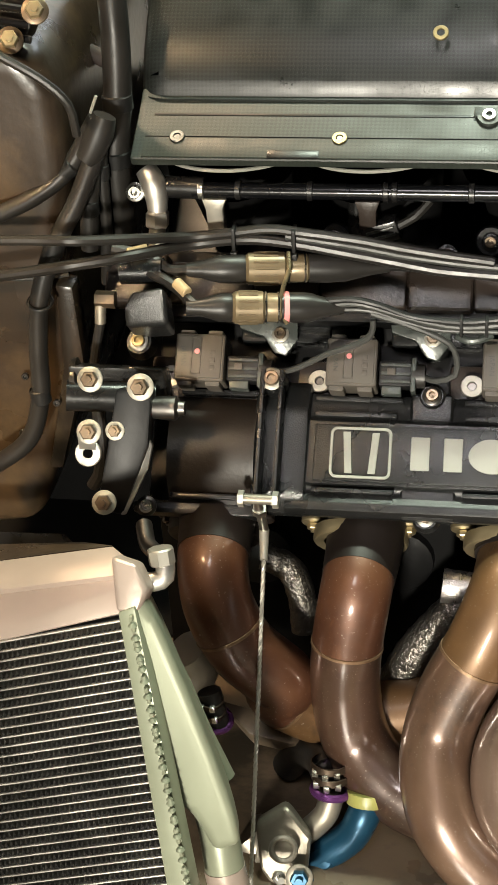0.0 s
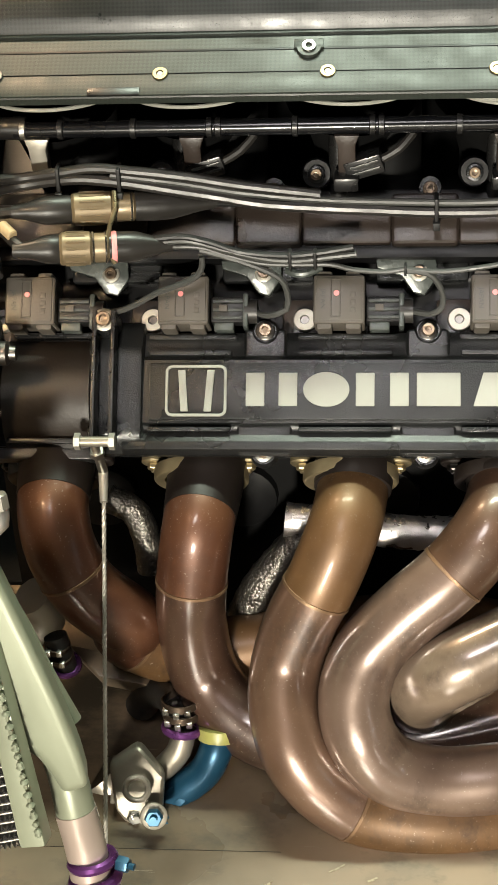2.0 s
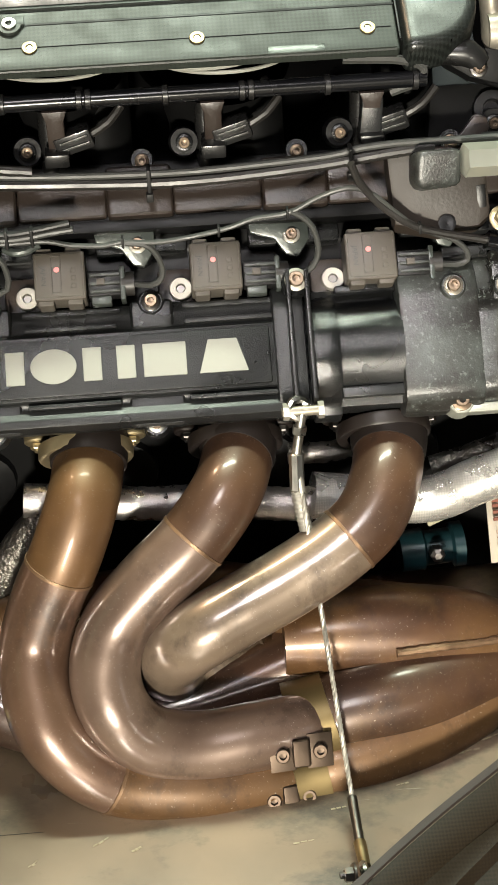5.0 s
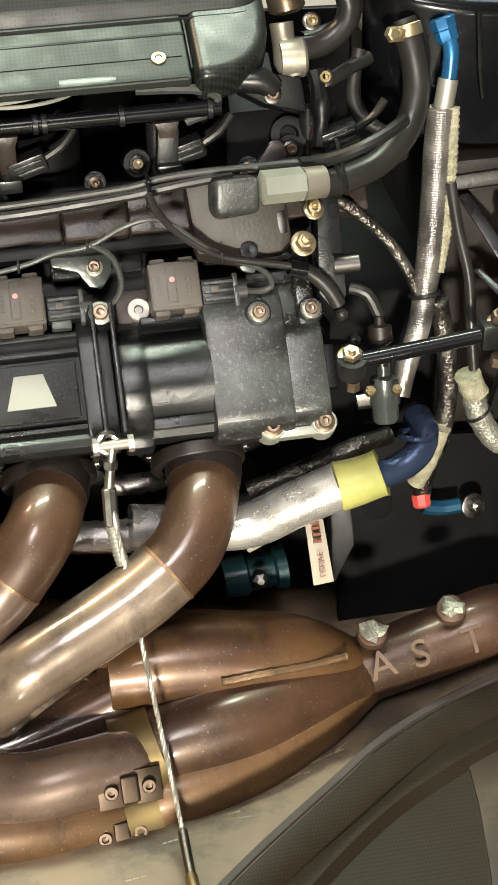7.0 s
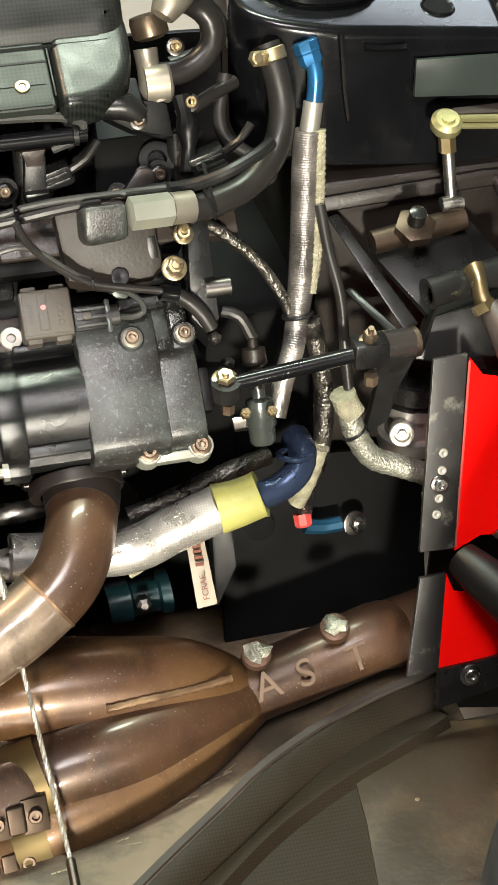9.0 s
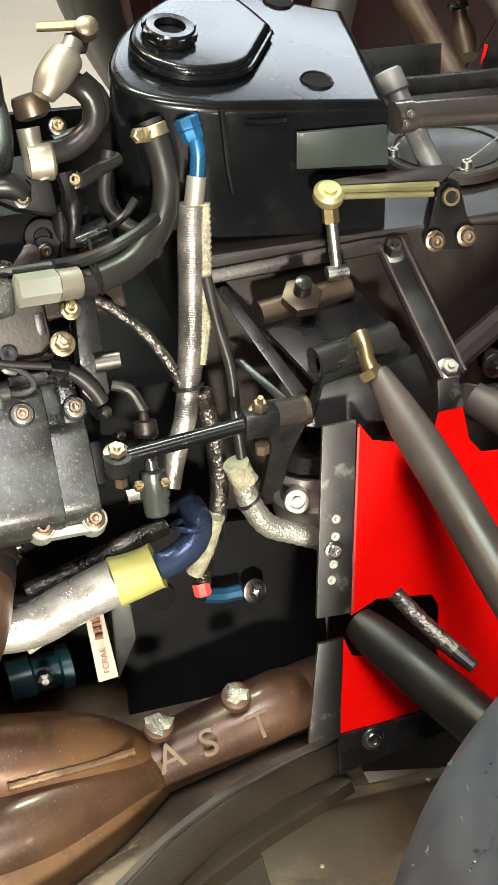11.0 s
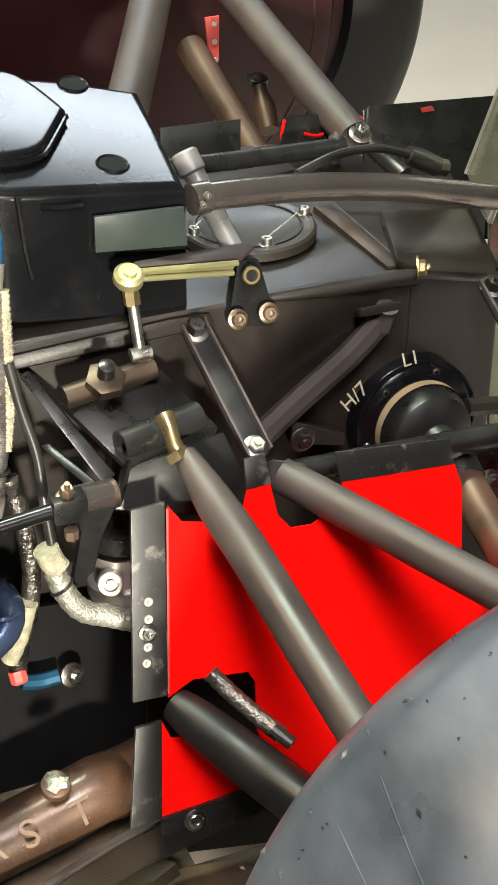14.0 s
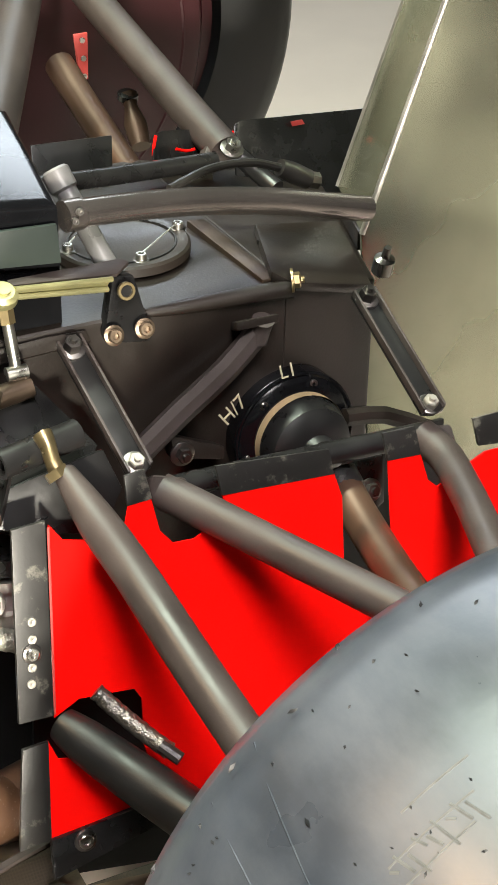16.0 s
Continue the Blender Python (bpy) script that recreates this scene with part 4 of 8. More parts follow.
wire("connector_tail", [(-0.0292, 0.7370, 0.6261), (-0.0035, 0.7289, 0.6244), (0.0183, 0.7170, 0.6181), (0.0302, 0.7047, 0.6142), (0.0511, 0.7064, 0.6105)], 0.0040, RUBBER, "black sleeved wires into a connector")
single("wire_marker", rod((0.0154, 0.7180, 0.6241), (0.0246, 0.7098, 0.6200), 0.0042, 14, edge=0.0008), TANMARK, (0.0154, 0.7180, 0.6241), "tan heat-shrink marker on a wire", "marker")
single("wire_marker", rod((-0.0213, 0.7335, 0.6368), (-0.0072, 0.7376, 0.6386), 0.0042, 14, edge=0.0008), TANMARK, (-0.0213, 0.7335, 0.6368), "tan heat-shrink marker on a wire", "marker")
wire("connector_tail", [(0.1421, 0.7555, 0.6202), (0.1841, 0.7656, 0.6135), (0.2226, 0.7807, 0.5970)], 0.0028, WIRE, "black wire leaving a connector")

# ---- exhaust ----
PIPE = 0.0255
RUNS = [
    [(0.0347, 0.7050, 0.4530), (0.0375, 0.6850, 0.4448), (0.0388, 0.6550, 0.4317), (0.0447, 0.6400, 0.4057), (0.0605, 0.6360, 0.3722), (0.0869, 0.6400, 0.3405), (0.0868, 0.6450, 0.3222), (0.1417, 0.6600, 0.2935), (0.3000, 0.6800, 0.3050), (0.4200, 0.6600, 0.2950), (0.5000, 0.6450, 0.2900)],
    [(0.1445, 0.7070, 0.4404), (0.1440, 0.6850, 0.4312), (0.1414, 0.6520, 0.4184), (0.1354, 0.6410, 0.3785), (0.1335, 0.6380, 0.3383), (0.1412, 0.6300, 0.2981), (0.1650, 0.6120, 0.2738), (0.2022, 0.6020, 0.2600), (0.2556, 0.6150, 0.2442), (0.3147, 0.6250, 0.2449), (0.4200, 0.6400, 0.2750), (0.5000, 0.6400, 0.2850)],
    [(0.2511, 0.7070, 0.4391), (0.2498, 0.6850, 0.4284), (0.2448, 0.6480, 0.4240), (0.2308, 0.6300, 0.3932), (0.2138, 0.6210, 0.3595), (0.2030, 0.6110, 0.3283), (0.2013, 0.5920, 0.3049), (0.2102, 0.5710, 0.2807), (0.2323, 0.5600, 0.2545), (0.2641, 0.5570, 0.2350), (0.3128, 0.5570, 0.2271), (0.3663, 0.5660, 0.2206), (0.3860, 0.5720, 0.2157)],
    [(0.3581, 0.7070, 0.4382), (0.3570, 0.6850, 0.4306), (0.3460, 0.6480, 0.4240), (0.3198, 0.6280, 0.3978), (0.2885, 0.6160, 0.3725), (0.2624, 0.6060, 0.3451), (0.2517, 0.5890, 0.3205), (0.2567, 0.5720, 0.2957), (0.2771, 0.5660, 0.2704), (0.3133, 0.5670, 0.2573), (0.3539, 0.5720, 0.2571), (0.3910, 0.5820, 0.2548), (0.3903, 0.5900, 0.2493)],
    [(0.4687, 0.7070, 0.4343), (0.4660, 0.6850, 0.4261), (0.4589, 0.6550, 0.4188), (0.4443, 0.6320, 0.4027), (0.4176, 0.6180, 0.3864), (0.3842, 0.6070, 0.3711), (0.3470, 0.5960, 0.3574), (0.3161, 0.5900, 0.3417), (0.2975, 0.6060, 0.3100), (0.3001, 0.6320, 0.2737), (0.3247, 0.6450, 0.2628), (0.3719, 0.6480, 0.2610), (0.3859, 0.6480, 0.2729)],
]
# welds as shares of each run, and the tint of each length between them
WELDS = [(0.165, 0.309,), (0.161,), (0.279, 0.691,), (0.254,), (0.274,)]
TINTS = [(REDHEAT, REDHEAT, GOLDHEAT), (REDHEAT, MAUVEHEAT), (GOLDHEAT, ROSEHEAT, GOLDHEAT), (HEAT, GREYHEAT), (HEAT, PALEHEAT)]
for k, run in enumerate(RUNS):
    pipe = thing("exhaust_header_pipe", run[0], "heat-browned stainless exhaust header pipe sweeping down from the head", "exhaust pipe", "exhaust header pipes")
    line = smooth_line(run, 0.006)
    cuts = [0] + [int(w * (len(line) - 1)) for w in WELDS[k]] + [len(line) - 1]
    for a, b, tint in zip(cuts, cuts[1:], TINTS[k]):
        part("tube", tube([tuple(float(v) for v in p) for p in line[a:b + 1]], PIPE, 32, 0.0061), tint, pipe)
    for c in cuts[1:-1]:
        at, way = Vector(line[c][:3]), (Vector(line[c + 1][:3]) - Vector(line[c - 1][:3])).normalized()
        part("weld_bead", lathe(at - way * 0.0017, way, [(0, PIPE - 0.001), (0.0006, PIPE + 0.0007), (0.0028, PIPE + 0.0007), (0.0034, PIPE - 0.001)], 32, False), WELD, pipe, "thin raised weld seam")
    # The cam cover's shadow on the pipe is put into the collar's colour.
    part("port_collar", tube([(*run[0], 0.0290), (*run[1], 0.0276), (*along(run, 0.075)[0], PIPE + 0.0005)], 0, 32, 0.005), DARKSHADE, pipe, "swaged collar at the port, darkened for the cover's shadow")

COLL_A = [(0.3820, 0.6400, 0.2898, .030), (0.4283, 0.6400, 0.2897, .034), (0.4792, 0.6400, 0.2860, .035), (0.5270, 0.6420, 0.2754, .032), (0.5697, 0.6450, 0.2500, .024)]
COLL_B = [(0.3841, 0.5920, 0.2468, .027), (0.4287, 0.5950, 0.2552, .031), (0.4764, 0.6030, 0.2581, .032), (0.5272, 0.6220, 0.2562, .030), (0.5708, 0.6400, 0.2497, .024)]
COLL_C = [(0.3799, 0.5720, 0.2170, .027), (0.4287, 0.5750, 0.2256, .028), (0.4820, 0.5900, 0.2317, .028), (0.5345, 0.6150, 0.2408, .026), (0.5731, 0.6400, 0.2451, .022)]
coll = thing("exhaust_collector", COLL_B[0][:3], "heat-browned exhaust collector where the five pipes merge", "exhaust pipe")
part("upper_cone", tube(COLL_A, 0, 28, 0.006), CONEHEAT, coll)
part("lower_cone", tube(COLL_B, 0, 28, 0.006), DULLHEAT, coll)
part("under_cone", tube(COLL_C, 0, 28, 0.006), GOLDHEAT, coll)
TAIL = [(0.5632, 0.6420, 0.2492, .0255), (0.5993, 0.6480, 0.2547, .0265), (0.6411, 0.6540, 0.2617, .0270), (0.6832, 0.6600, 0.2701, .0272), (0.6982, 0.6680, 0.2622, .0275), (0.7387, 0.6750, 0.2649, .0275), (0.8010, 0.6850, 0.2672, .0275)]
tail = thing("tailpipe", TAIL[0][:3], "browned steel tailpipe with scribed letters", "exhaust pipe")
part("tube", tube(TAIL, 0, 28, 0.006), DULLHEAT, tail)

# ---- air box ----
airbox = thing("air_box", (0.25, 0.92, 0.69), "black woven carbon fibre engine air box with lacquered flange", "air box")
part("shell", slab([(-0.022, 0.812, 0.700), (-0.022, 0.806, 0.720), (-0.022, 0.822, 0.752), (-0.022, 0.935, 0.862), (-0.022, 1.10, 0.862), (-0.022, 1.12, 0.694)], (-1, 0, 0), 0.560, 0.022, 5), CARBON, airbox)
part("flange", slab([(-0.020, 0.7605, 0.6960), (-0.020, 0.8060, 0.7190), (-0.020, 0.8160, 0.7250), (-0.020, 0.8160, 0.7120), (-0.020, 0.7640, 0.6890)], (-1, 0, 0), 0.500, 0.0022, 3), FLANGEC, airbox, "lacquered carbon flange, toned greener for the strip lamp's sheen")


def on_flange(x, h, out=0.0):
    """A place on the tilted flange face: along, up its face, out of it."""
    return Vector((x, 0.7605 + 0.893 * h - 0.450 * out, 0.6960 + 0.450 * h + 0.893 * out))


def flange_strip(x0, x1, h0, h1, out0, out1, mat, label=""):
    bm = slab([on_flange(x0, h0, out1), on_flange(x1, h0, out1), on_flange(x1, h1, out1), on_flange(x0, h1, out1)], (0, -0.450, 0.893), out1 - out0, 0.0004)
    return part("strip", bm, mat, airbox, label)


flange_strip(-0.012, 0.478, 0.0013, 0.0181, -0.0005, 0.0010, FLANGEC, "stepped lower band")
flange_strip(-0.008, 0.480, 0.0383, 0.0404, -0.0010, 0.0004, BLACK, "dark slot")
flange_strip(-0.012, 0.476, 0.0194, 0.0202, -0.0010, 0.0004, BLACK, "thin joint line")
flange_strip(0.075, 0.110, 0.0010, 0.0075, 0.0, 0.0016, SATIN, "black tape patch")
flange_strip(0.392, 0.430, 0.0010, 0.0075, 0.0, 0.0016, LEAF, "pale tape patch")
flange_strip(0.4803, 0.4818, 0.008, 0.050, -0.0010, 0.0012, BLACK, "dark end joint")
FN = Vector((0, -0.450, 0.893))
part("end_bulge", slab([on_flange(x, h, 0.0016) for x, h in ((0.4830, 0.0), (0.4960, 0.0002), (0.5100, 0.0030), (0.5220, 0.0095), (0.5310, 0.0190), (0.5365, 0.0320), (0.5385, 0.0480), (0.5385, 0.0760), (0.4830, 0.0760))], FN, 0.030, 0.009, 5), CARBON, airbox, "rounded woven end")
for x in (0.011, 0.123, 0.235, 0.346, 0.460):
    c = on_flange(x, 0.0184, 0.0006)
    part("insert", washer(c, FN, 0.0052, 0.0026, 0.0018), GOLD if x not in (0.011,) else DARKSTEEL, airbox, "brass insert ring")
    part("screw", lathe(c, FN, [(0, 0.0026), (0.0012, 0.0022)], 6), DARKSTEEL, airbox)
tab_c = on_flange(0.222, 0.0388, 0.0006)
part("tab", merged(lathe(tab_c, FN, [(0, 0.0085), (0.002, 0.0080)], 18), moved(box((-0.010, -0.001, 0.0), (0.010, 0.007, 0.002), 0.0008), Matrix.Translation(tab_c) @ Matrix.Rotation(0.467, 4, "X"))), FLANGEC, airbox)
part("tab_screw", washer(tab_c + FN * 0.002, FN, 0.0048, 0.0024, 0.0015), STEEL, airbox)
top_c = Vector((0.188, 0.818, 0.763)) + Vector((0, -0.647, 0.763)) * 0.001
part("insert", washer(top_c, (0, -0.65, 0.76), 0.0054, 0.0028, 0.002), GOLD, airbox, "brass insert ring")
for x in ((0.1399, 0.7860, 0.6792), (0.2496, 0.7860, 0.6796), (0.3639, 0.7860, 0.6777), (0.0416, 0.7860, 0.6784), (0.3505, 0.7860, 0.6812)):
    t = thing("intake_trumpet", (x[0], 0.835, 0.66), "pale-rimmed intake trumpet under the air box", "intake trumpet", "intake trumpets")
    part("rim", torus((x[0], 0.8135, x[2] + 0.002), (0, 0.1, 1), 0.0475, 0.0014, 48, 8), WHITE, t, "pale rolled rim")
    # Near-black throat stands for the shade inside.
    part("throat", lathe((x[0], 0.8135, x[2] - 0.003), (0, 0.35, -1), [(0, 0.0470), (0.01, 0.036), (0.06, 0.026), (0.13, 0.026)], 28, False), BLACKSHADE, t)

# ---- fuel rail ----
RAIL_A, RAIL_B = Vector((0.020, 0.772, 0.668)), Vector((0.500, 0.772, 0.669))
rail = thing("fuel_rail", RAIL_A, "gloss black fuel rail tube on T-shaped posts", "fuel rail")
part("rail_tube", rod(RAIL_A, RAIL_B, 0.0057, 20), GLOSS, rail)
for x in (0.024, 0.050, 0.100, 0.152, 0.158, 0.210, 0.262, 0.268, 0.320, 0.372, 0.378, 0.430, 0.490):
    part("collar", lathe((x, 0.772, 0.6685), (1, 0, 0), [(0, 0.0055), (0.0006, 0.0070), (0.0040, 0.0070), (0.0046, 0.0055)], 18), SATIN if x > 0.03 else STEEL, rail)
for k, x in enumerate(((0.0357, 0.7720, 0.6667)[0], (0.1420, 0.7720, 0.6628)[0], (0.2469, 0.7720, 0.6634)[0], (0.3535, 0.7720, 0.6638)[0], (0.4621, 0.7720, 0.6634)[0])):
    post = slab([(x - 0.0085, 0.765, 0.664), (x + 0.0085, 0.765, 0.664), (x + 0.0060, 0.764, 0.657), (x + 0.0058, 0.768, 0.632), (x - 0.0058, 0.768, 0.632), (x - 0.0060, 0.764, 0.657)], (0, -1, 0.1), 0.010, 0.0008)
    part("post", post, DULLALU if k == 0 else BROWNCAST, rail, "bare metal post" if k == 0 else "")
    if k > 1:
        part("post_foot", box((x - 0.009, 0.757, 0.626), (x + 0.008, 0.772, 0.636), 0.002), SATIN, rail)
# injectors with their plugs
for k in range(5):
    x = 0.150 + 0.108 * k - 0.018
    inj = thing("fuel_injector", (x, 0.775, 0.625), "black fuel injector with a clipped plug", "injector", "fuel injectors")
    part("injector_body", rod((x, 0.790, 0.655), (x, 0.785, 0.600), 0.0065, 14), SATIN, inj)
    part("plug", moved(box((0, -0.007, -0.007), (0.026, 0.007, 0.007), 0.0015), Matrix.Translation((x + 0.006, 0.772, 0.636)) @ Matrix.Rotation(-0.3, 4, "Y")), SATIN, inj)
    for dz in (-0.003, 0.002):
        part("clip", moved(box((0.004, -0.0085, dz), (0.024, -0.006, dz + 0.002), 0.0005), Matrix.Translation((x + 0.006, 0.772, 0.636)) @ Matrix.Rotation(-0.3, 4, "Y")), CASEWORNSHEEN, inj)
    part("lead", tube([(x + 0.030, 0.772, 0.643), (x + 0.042, 0.773, 0.650), (x + 0.052, 0.778, 0.660)], 0.0030, 8, 0.005), RUBBER, inj)
    c = Vector((x - 0.007 + 0.108 * 0.93 - 0.108, 0.777, 0.630))
    part("boss", lathe(c + Vector((0, 0.014, -0.006)), (0, -0.85, 0.4), [(0, 0.011), (0.014, 0.0095)], 16), BLACK, inj)
    bolt_parts(inj, c, (0, -0.85, 0.4), 0.0040, TAN, CASE)
    c2 = c + Vector((0.078, 0.0, -0.012))
    part("lug", lathe(c2 + Vector((0, 0.012, -0.006)), (0, -0.8, 0.5), [(0, 0.0085), (0.013, 0.0075)], 14), CASE, inj)
    bolt_parts(inj, c2, (0, -0.8, 0.5), 0.0034, TAN, TAN)
# inlet ports behind the rail, near-black to stand for the shade there
for k in range(5):
    single("inlet_port", tube([(0.060 + 0.108 * k, 0.800, 0.585), (0.060 + 0.108 * k, 0.818, 0.630), (0.060 + 0.108 * k, 0.834, 0.672)], 0.022, 20, 0.012), BLACKSHADE, (0.06 + 0.108 * k, 0.80, 0.585), "inlet port stub beneath the air box, blackened for the shade", "inlet port", "inlet ports")

# supply fitting at the front end of the rail
fit = thing("fuel_union", (-0.0084, 0.7700, 0.6669), "bare aluminium fuel union with a hexagon nut", "pipe fitting")
part("elbow", tube([(*(-0.0130, 0.7750, 0.6816), 0.0075), (*(-0.0070, 0.7700, 0.6733), 0.0090), (*(-0.0052, 0.7680, 0.6614), 0.0080), (*(-0.0051, 0.7660, 0.6538), 0.0068)], 0, 16, 0.004), ALU, fit)
part("hexagon_nut", lathe((-0.0048, 0.7650, 0.6547), Vector((-0.0055, 0.7630, 0.6426)) - Vector((-0.0048, 0.7650, 0.6547)), [(0, 0.0075), (0.0012, 0.0086), (0.0105, 0.0086), (0.0115, 0.0075)], 6), ALU, fit)
part("stem", rod((-0.0056, 0.7640, 0.6439), (-0.0064, 0.7580, 0.6292), 0.0058, 14), ALU, fit)
part("cross_tube", rod((-0.0012, 0.7750, 0.6690), (0.0279, 0.7740, 0.6687), 0.0080, 16), SATIN, fit)
bolt_parts(fit, (-0.0200, 0.7680, 0.6676), (0, -0.9, 0.3), 0.0046, STEEL, STEEL)

# ---- monocoque behind the driver ----
tub = thing("monocoque", (-0.20, 0.90, 0.30), "brown-black lacquered carbon monocoque end with rounded shoulders", "car body")
part("shell", slab([(-0.1894, 0.7350, 0.8003), (-0.0767, 0.7350, 0.7833), (-0.0583, 0.7350, 0.7546), (-0.0581, 0.7350, 0.6987), (-0.0701, 0.7350, 0.6128), (-0.0717, 0.7350, 0.5436), (-0.0893, 0.7350, 0.4690), (-0.1151, 0.7350, 0.3993), (-0.2733, 0.7350, 0.3730)], (0, -1, 0), 0.30, 0.020, 5), LEATHERY, tub)
part("shoulder", slab([(-0.2199, 0.8000, 0.7697), (-0.0973, 0.8000, 0.7665), (-0.0730, 0.8000, 0.7517), (-0.0585, 0.8000, 0.7272), (-0.0605, 0.8000, 0.6957), (-0.2348, 0.8000, 0.6937)], (0, -1, 0), 0.25, 0.010, 4), LEATHERY, tub)
part("door_lip", tube([(-0.0917, 0.7220, 0.7843), (-0.0638, 0.7220, 0.7673), (-0.0470, 0.7220, 0.7501), (-0.0444, 0.7250, 0.7274)], 0.0030, 10, 0.006), RUBBER, tub)
part("edge_strip", slab([(-0.0747, 0.7280, 0.6141), (-0.0618, 0.7280, 0.6122), (-0.0601, 0.7280, 0.5482), (-0.0870, 0.7280, 0.4585), (-0.0976, 0.7280, 0.4579), (-0.0762, 0.7280, 0.5475)], (0, -1, 0), 0.02, 0.003), LEATHERY, tub)
for p in ((-0.1063, 0.7310, 0.5374), (-0.1147, 0.7310, 0.4881), (-0.0831, 0.7250, 0.5194)):
    bolt_parts(tub, p, (0, -1, 0.1), 0.0028, DARKSTEEL, None)
part("sill_bracket", slab([(-0.1438, 0.6600, 0.4468), (-0.0692, 0.6600, 0.4488), (-0.0621, 0.6600, 0.4377), (-0.1460, 0.6600, 0.4323)], (0, -0.5, 0.9), 0.004, 0.001), SATIN, tub)
part("strut_tube", rod((-0.1005, 0.8200, 0.7699), (-0.0517, 0.8400, 0.7369), 0.0062, 14), TUBE, tub, "grey strut tube")
part("hinge_plate", slab([(-0.1064, 0.7600, 0.8143), (-0.0694, 0.7600, 0.8104), (-0.0725, 0.7550, 0.7990), (-0.0814, 0.7500, 0.7798), (-0.1079, 0.7500, 0.7836)], (0, -0.9, 0.4), 0.02, 0.004, 3), SATIN, tub, "black hinge casting")
for k in range(3):
    part("hinge_rib", rod(Vector((-0.0988, 0.7450, 0.8088)) - Vector((0, 0, 0.010 * k)), Vector((-0.0735, 0.7450, 0.8050)) - Vector((0, 0, 0.010 * k)), 0.0028, 8), GLOSS, tub)
for p in ((-0.0683, 0.7450, 0.8042), (-0.0860, 0.7400, 0.7864)):
    bolt_parts(tub, p, (0.2, -0.8, 0.5), 0.0060, PALEGOLD, TAN, 0.006, True)
# Blackened sheet puts the shaded gap behind the hoses into colour.
single("bulkhead_wall", slab([(-0.2141, 1.0500, 0.7811), (-0.0442, 1.0500, 0.7791), (-0.1053, 1.0000, -0.0647), (-0.3334, 1.0000, -0.0862)], (0, -1, 0), 0.02, 0.003), BLACKSHADE, (0, 1.05, 0.4), "bulkhead plate behind the hoses, blackened to stand for shade", "bulkhead")

# ---- hoses and looms at the front of the engine ----
trunk_a = hose("wiring_harness", [(-0.0314, 0.8000, 0.8048), (-0.0292, 0.7900, 0.7654), (-0.0308, 0.7850, 0.7271), (-0.0349, 0.7800, 0.6876), (-0.0352, 0.7800, 0.6443), (-0.0374, 0.7900, 0.6034)], 0.0100, RUBBER, "thick black taped wiring trunk")
trunk_b = hose("wiring_harness", [(-0.0378, 0.7520, 0.7282), (-0.0597, 0.7450, 0.6942), (-0.0830, 0.7350, 0.6775), (-0.1163, 0.7200, 0.6661)], 0.0062, RUBBER, "thick black taped wiring branch")
trunk_c = hose("wiring_harness", [(-0.0418, 0.7480, 0.7014), (-0.0535, 0.7350, 0.6738), (-0.0695, 0.7220, 0.6457), (-0.0823, 0.7150, 0.6097), (-0.0874, 0.7120, 0.5704), (-0.0899, 0.7100, 0.5341), (-0.1037, 0.7080, 0.4960), (-0.1416, 0.7050, 0.4671)], 0.0068, RUBBER, "thick black taped wiring branch")
trunk_d = hose("wiring_harness", [(-0.0386, 0.7650, 0.7209), (-0.0416, 0.7650, 0.6856), (-0.0430, 0.7650, 0.6426), (-0.0484, 0.7700, 0.5950)], 0.0045, RUBBER, "black sleeved wire branch")
trunk_e = hose("wiring_harness", [(-0.0453, 0.7600, 0.6961), (-0.0509, 0.7550, 0.6602), (-0.0535, 0.7550, 0.6296)], 0.0065, RUBBER, "black sleeved wire branch")
for holder, c, ax, r in ((trunk_a, (-0.0308, 0.7850, 0.7271), (0, 0, 1), 0.0101), (trunk_a, (-0.0345, 0.7800, 0.6876), (0, 0, 1), 0.0101), (trunk_b, (-0.0597, 0.7450, 0.6942), (0.8, 0.1, 0.6), 0.0063), (trunk_c, (-0.0690, 0.7220, 0.6466), (0.3, 0.1, 0.9), 0.0069), (trunk_c, (-0.0899, 0.7100, 0.5341), (-0.1, 0, 1), 0.0069), (trunk_d, (-0.0415, 0.7650, 0.6835), (0, 0, 1), 0.0046), (trunk_e, (-0.0508, 0.7550, 0.6611), (0, 0, 1), 0.0066)):
    part("tape_band", lathe(Vector(c) - Vector(ax).normalized() * 0.006, ax, [(0, r - 0.0005), (0.001, r + 0.0006), (0.011, r + 0.0006), (0.012, r - 0.0005)], 18, False), WIRE, holder, "turn of black tape")
sleeve = thing("loom_boot", (-0.0364, 0.7500, 0.7190), "black heat-shrunk boot where the loom divides", "cable boot")
part("boot", tube([(*(-0.0317, 0.7520, 0.7303), 0.008), (*(-0.0364, 0.7500, 0.7190), 0.0105), (*(-0.0430, 0.7470, 0.7059), 0.0095), (*(-0.0470, 0.7450, 0.7006), 0.008)], 0, 14, 0.004), RUBBER, sleeve)
part("tie_tail", rod((-0.0392, 0.7450, 0.7350), (-0.0341, 0.7450, 0.7469), 0.0012, 6), WHITE, sleeve)
single("cable_tie", torus((-0.0815, 0.7130, 0.6085), (0.1, -0.3, 1), 0.0084, 0.0012, 24, 6), WIRE, (-0.0815, 0.7130, 0.6085), "black cable tie round the loom", "cable tie", "cable ties")
thin = thing("control_cable", (-0.0376, 0.7250, 0.6079), "thin control cable with a steel end ferrule", "cable")
part("ferrule", rod((-0.0415, 0.7250, 0.6055), (-0.0426, 0.7220, 0.5883), 0.0042, 12), DIRTYALU, thin)
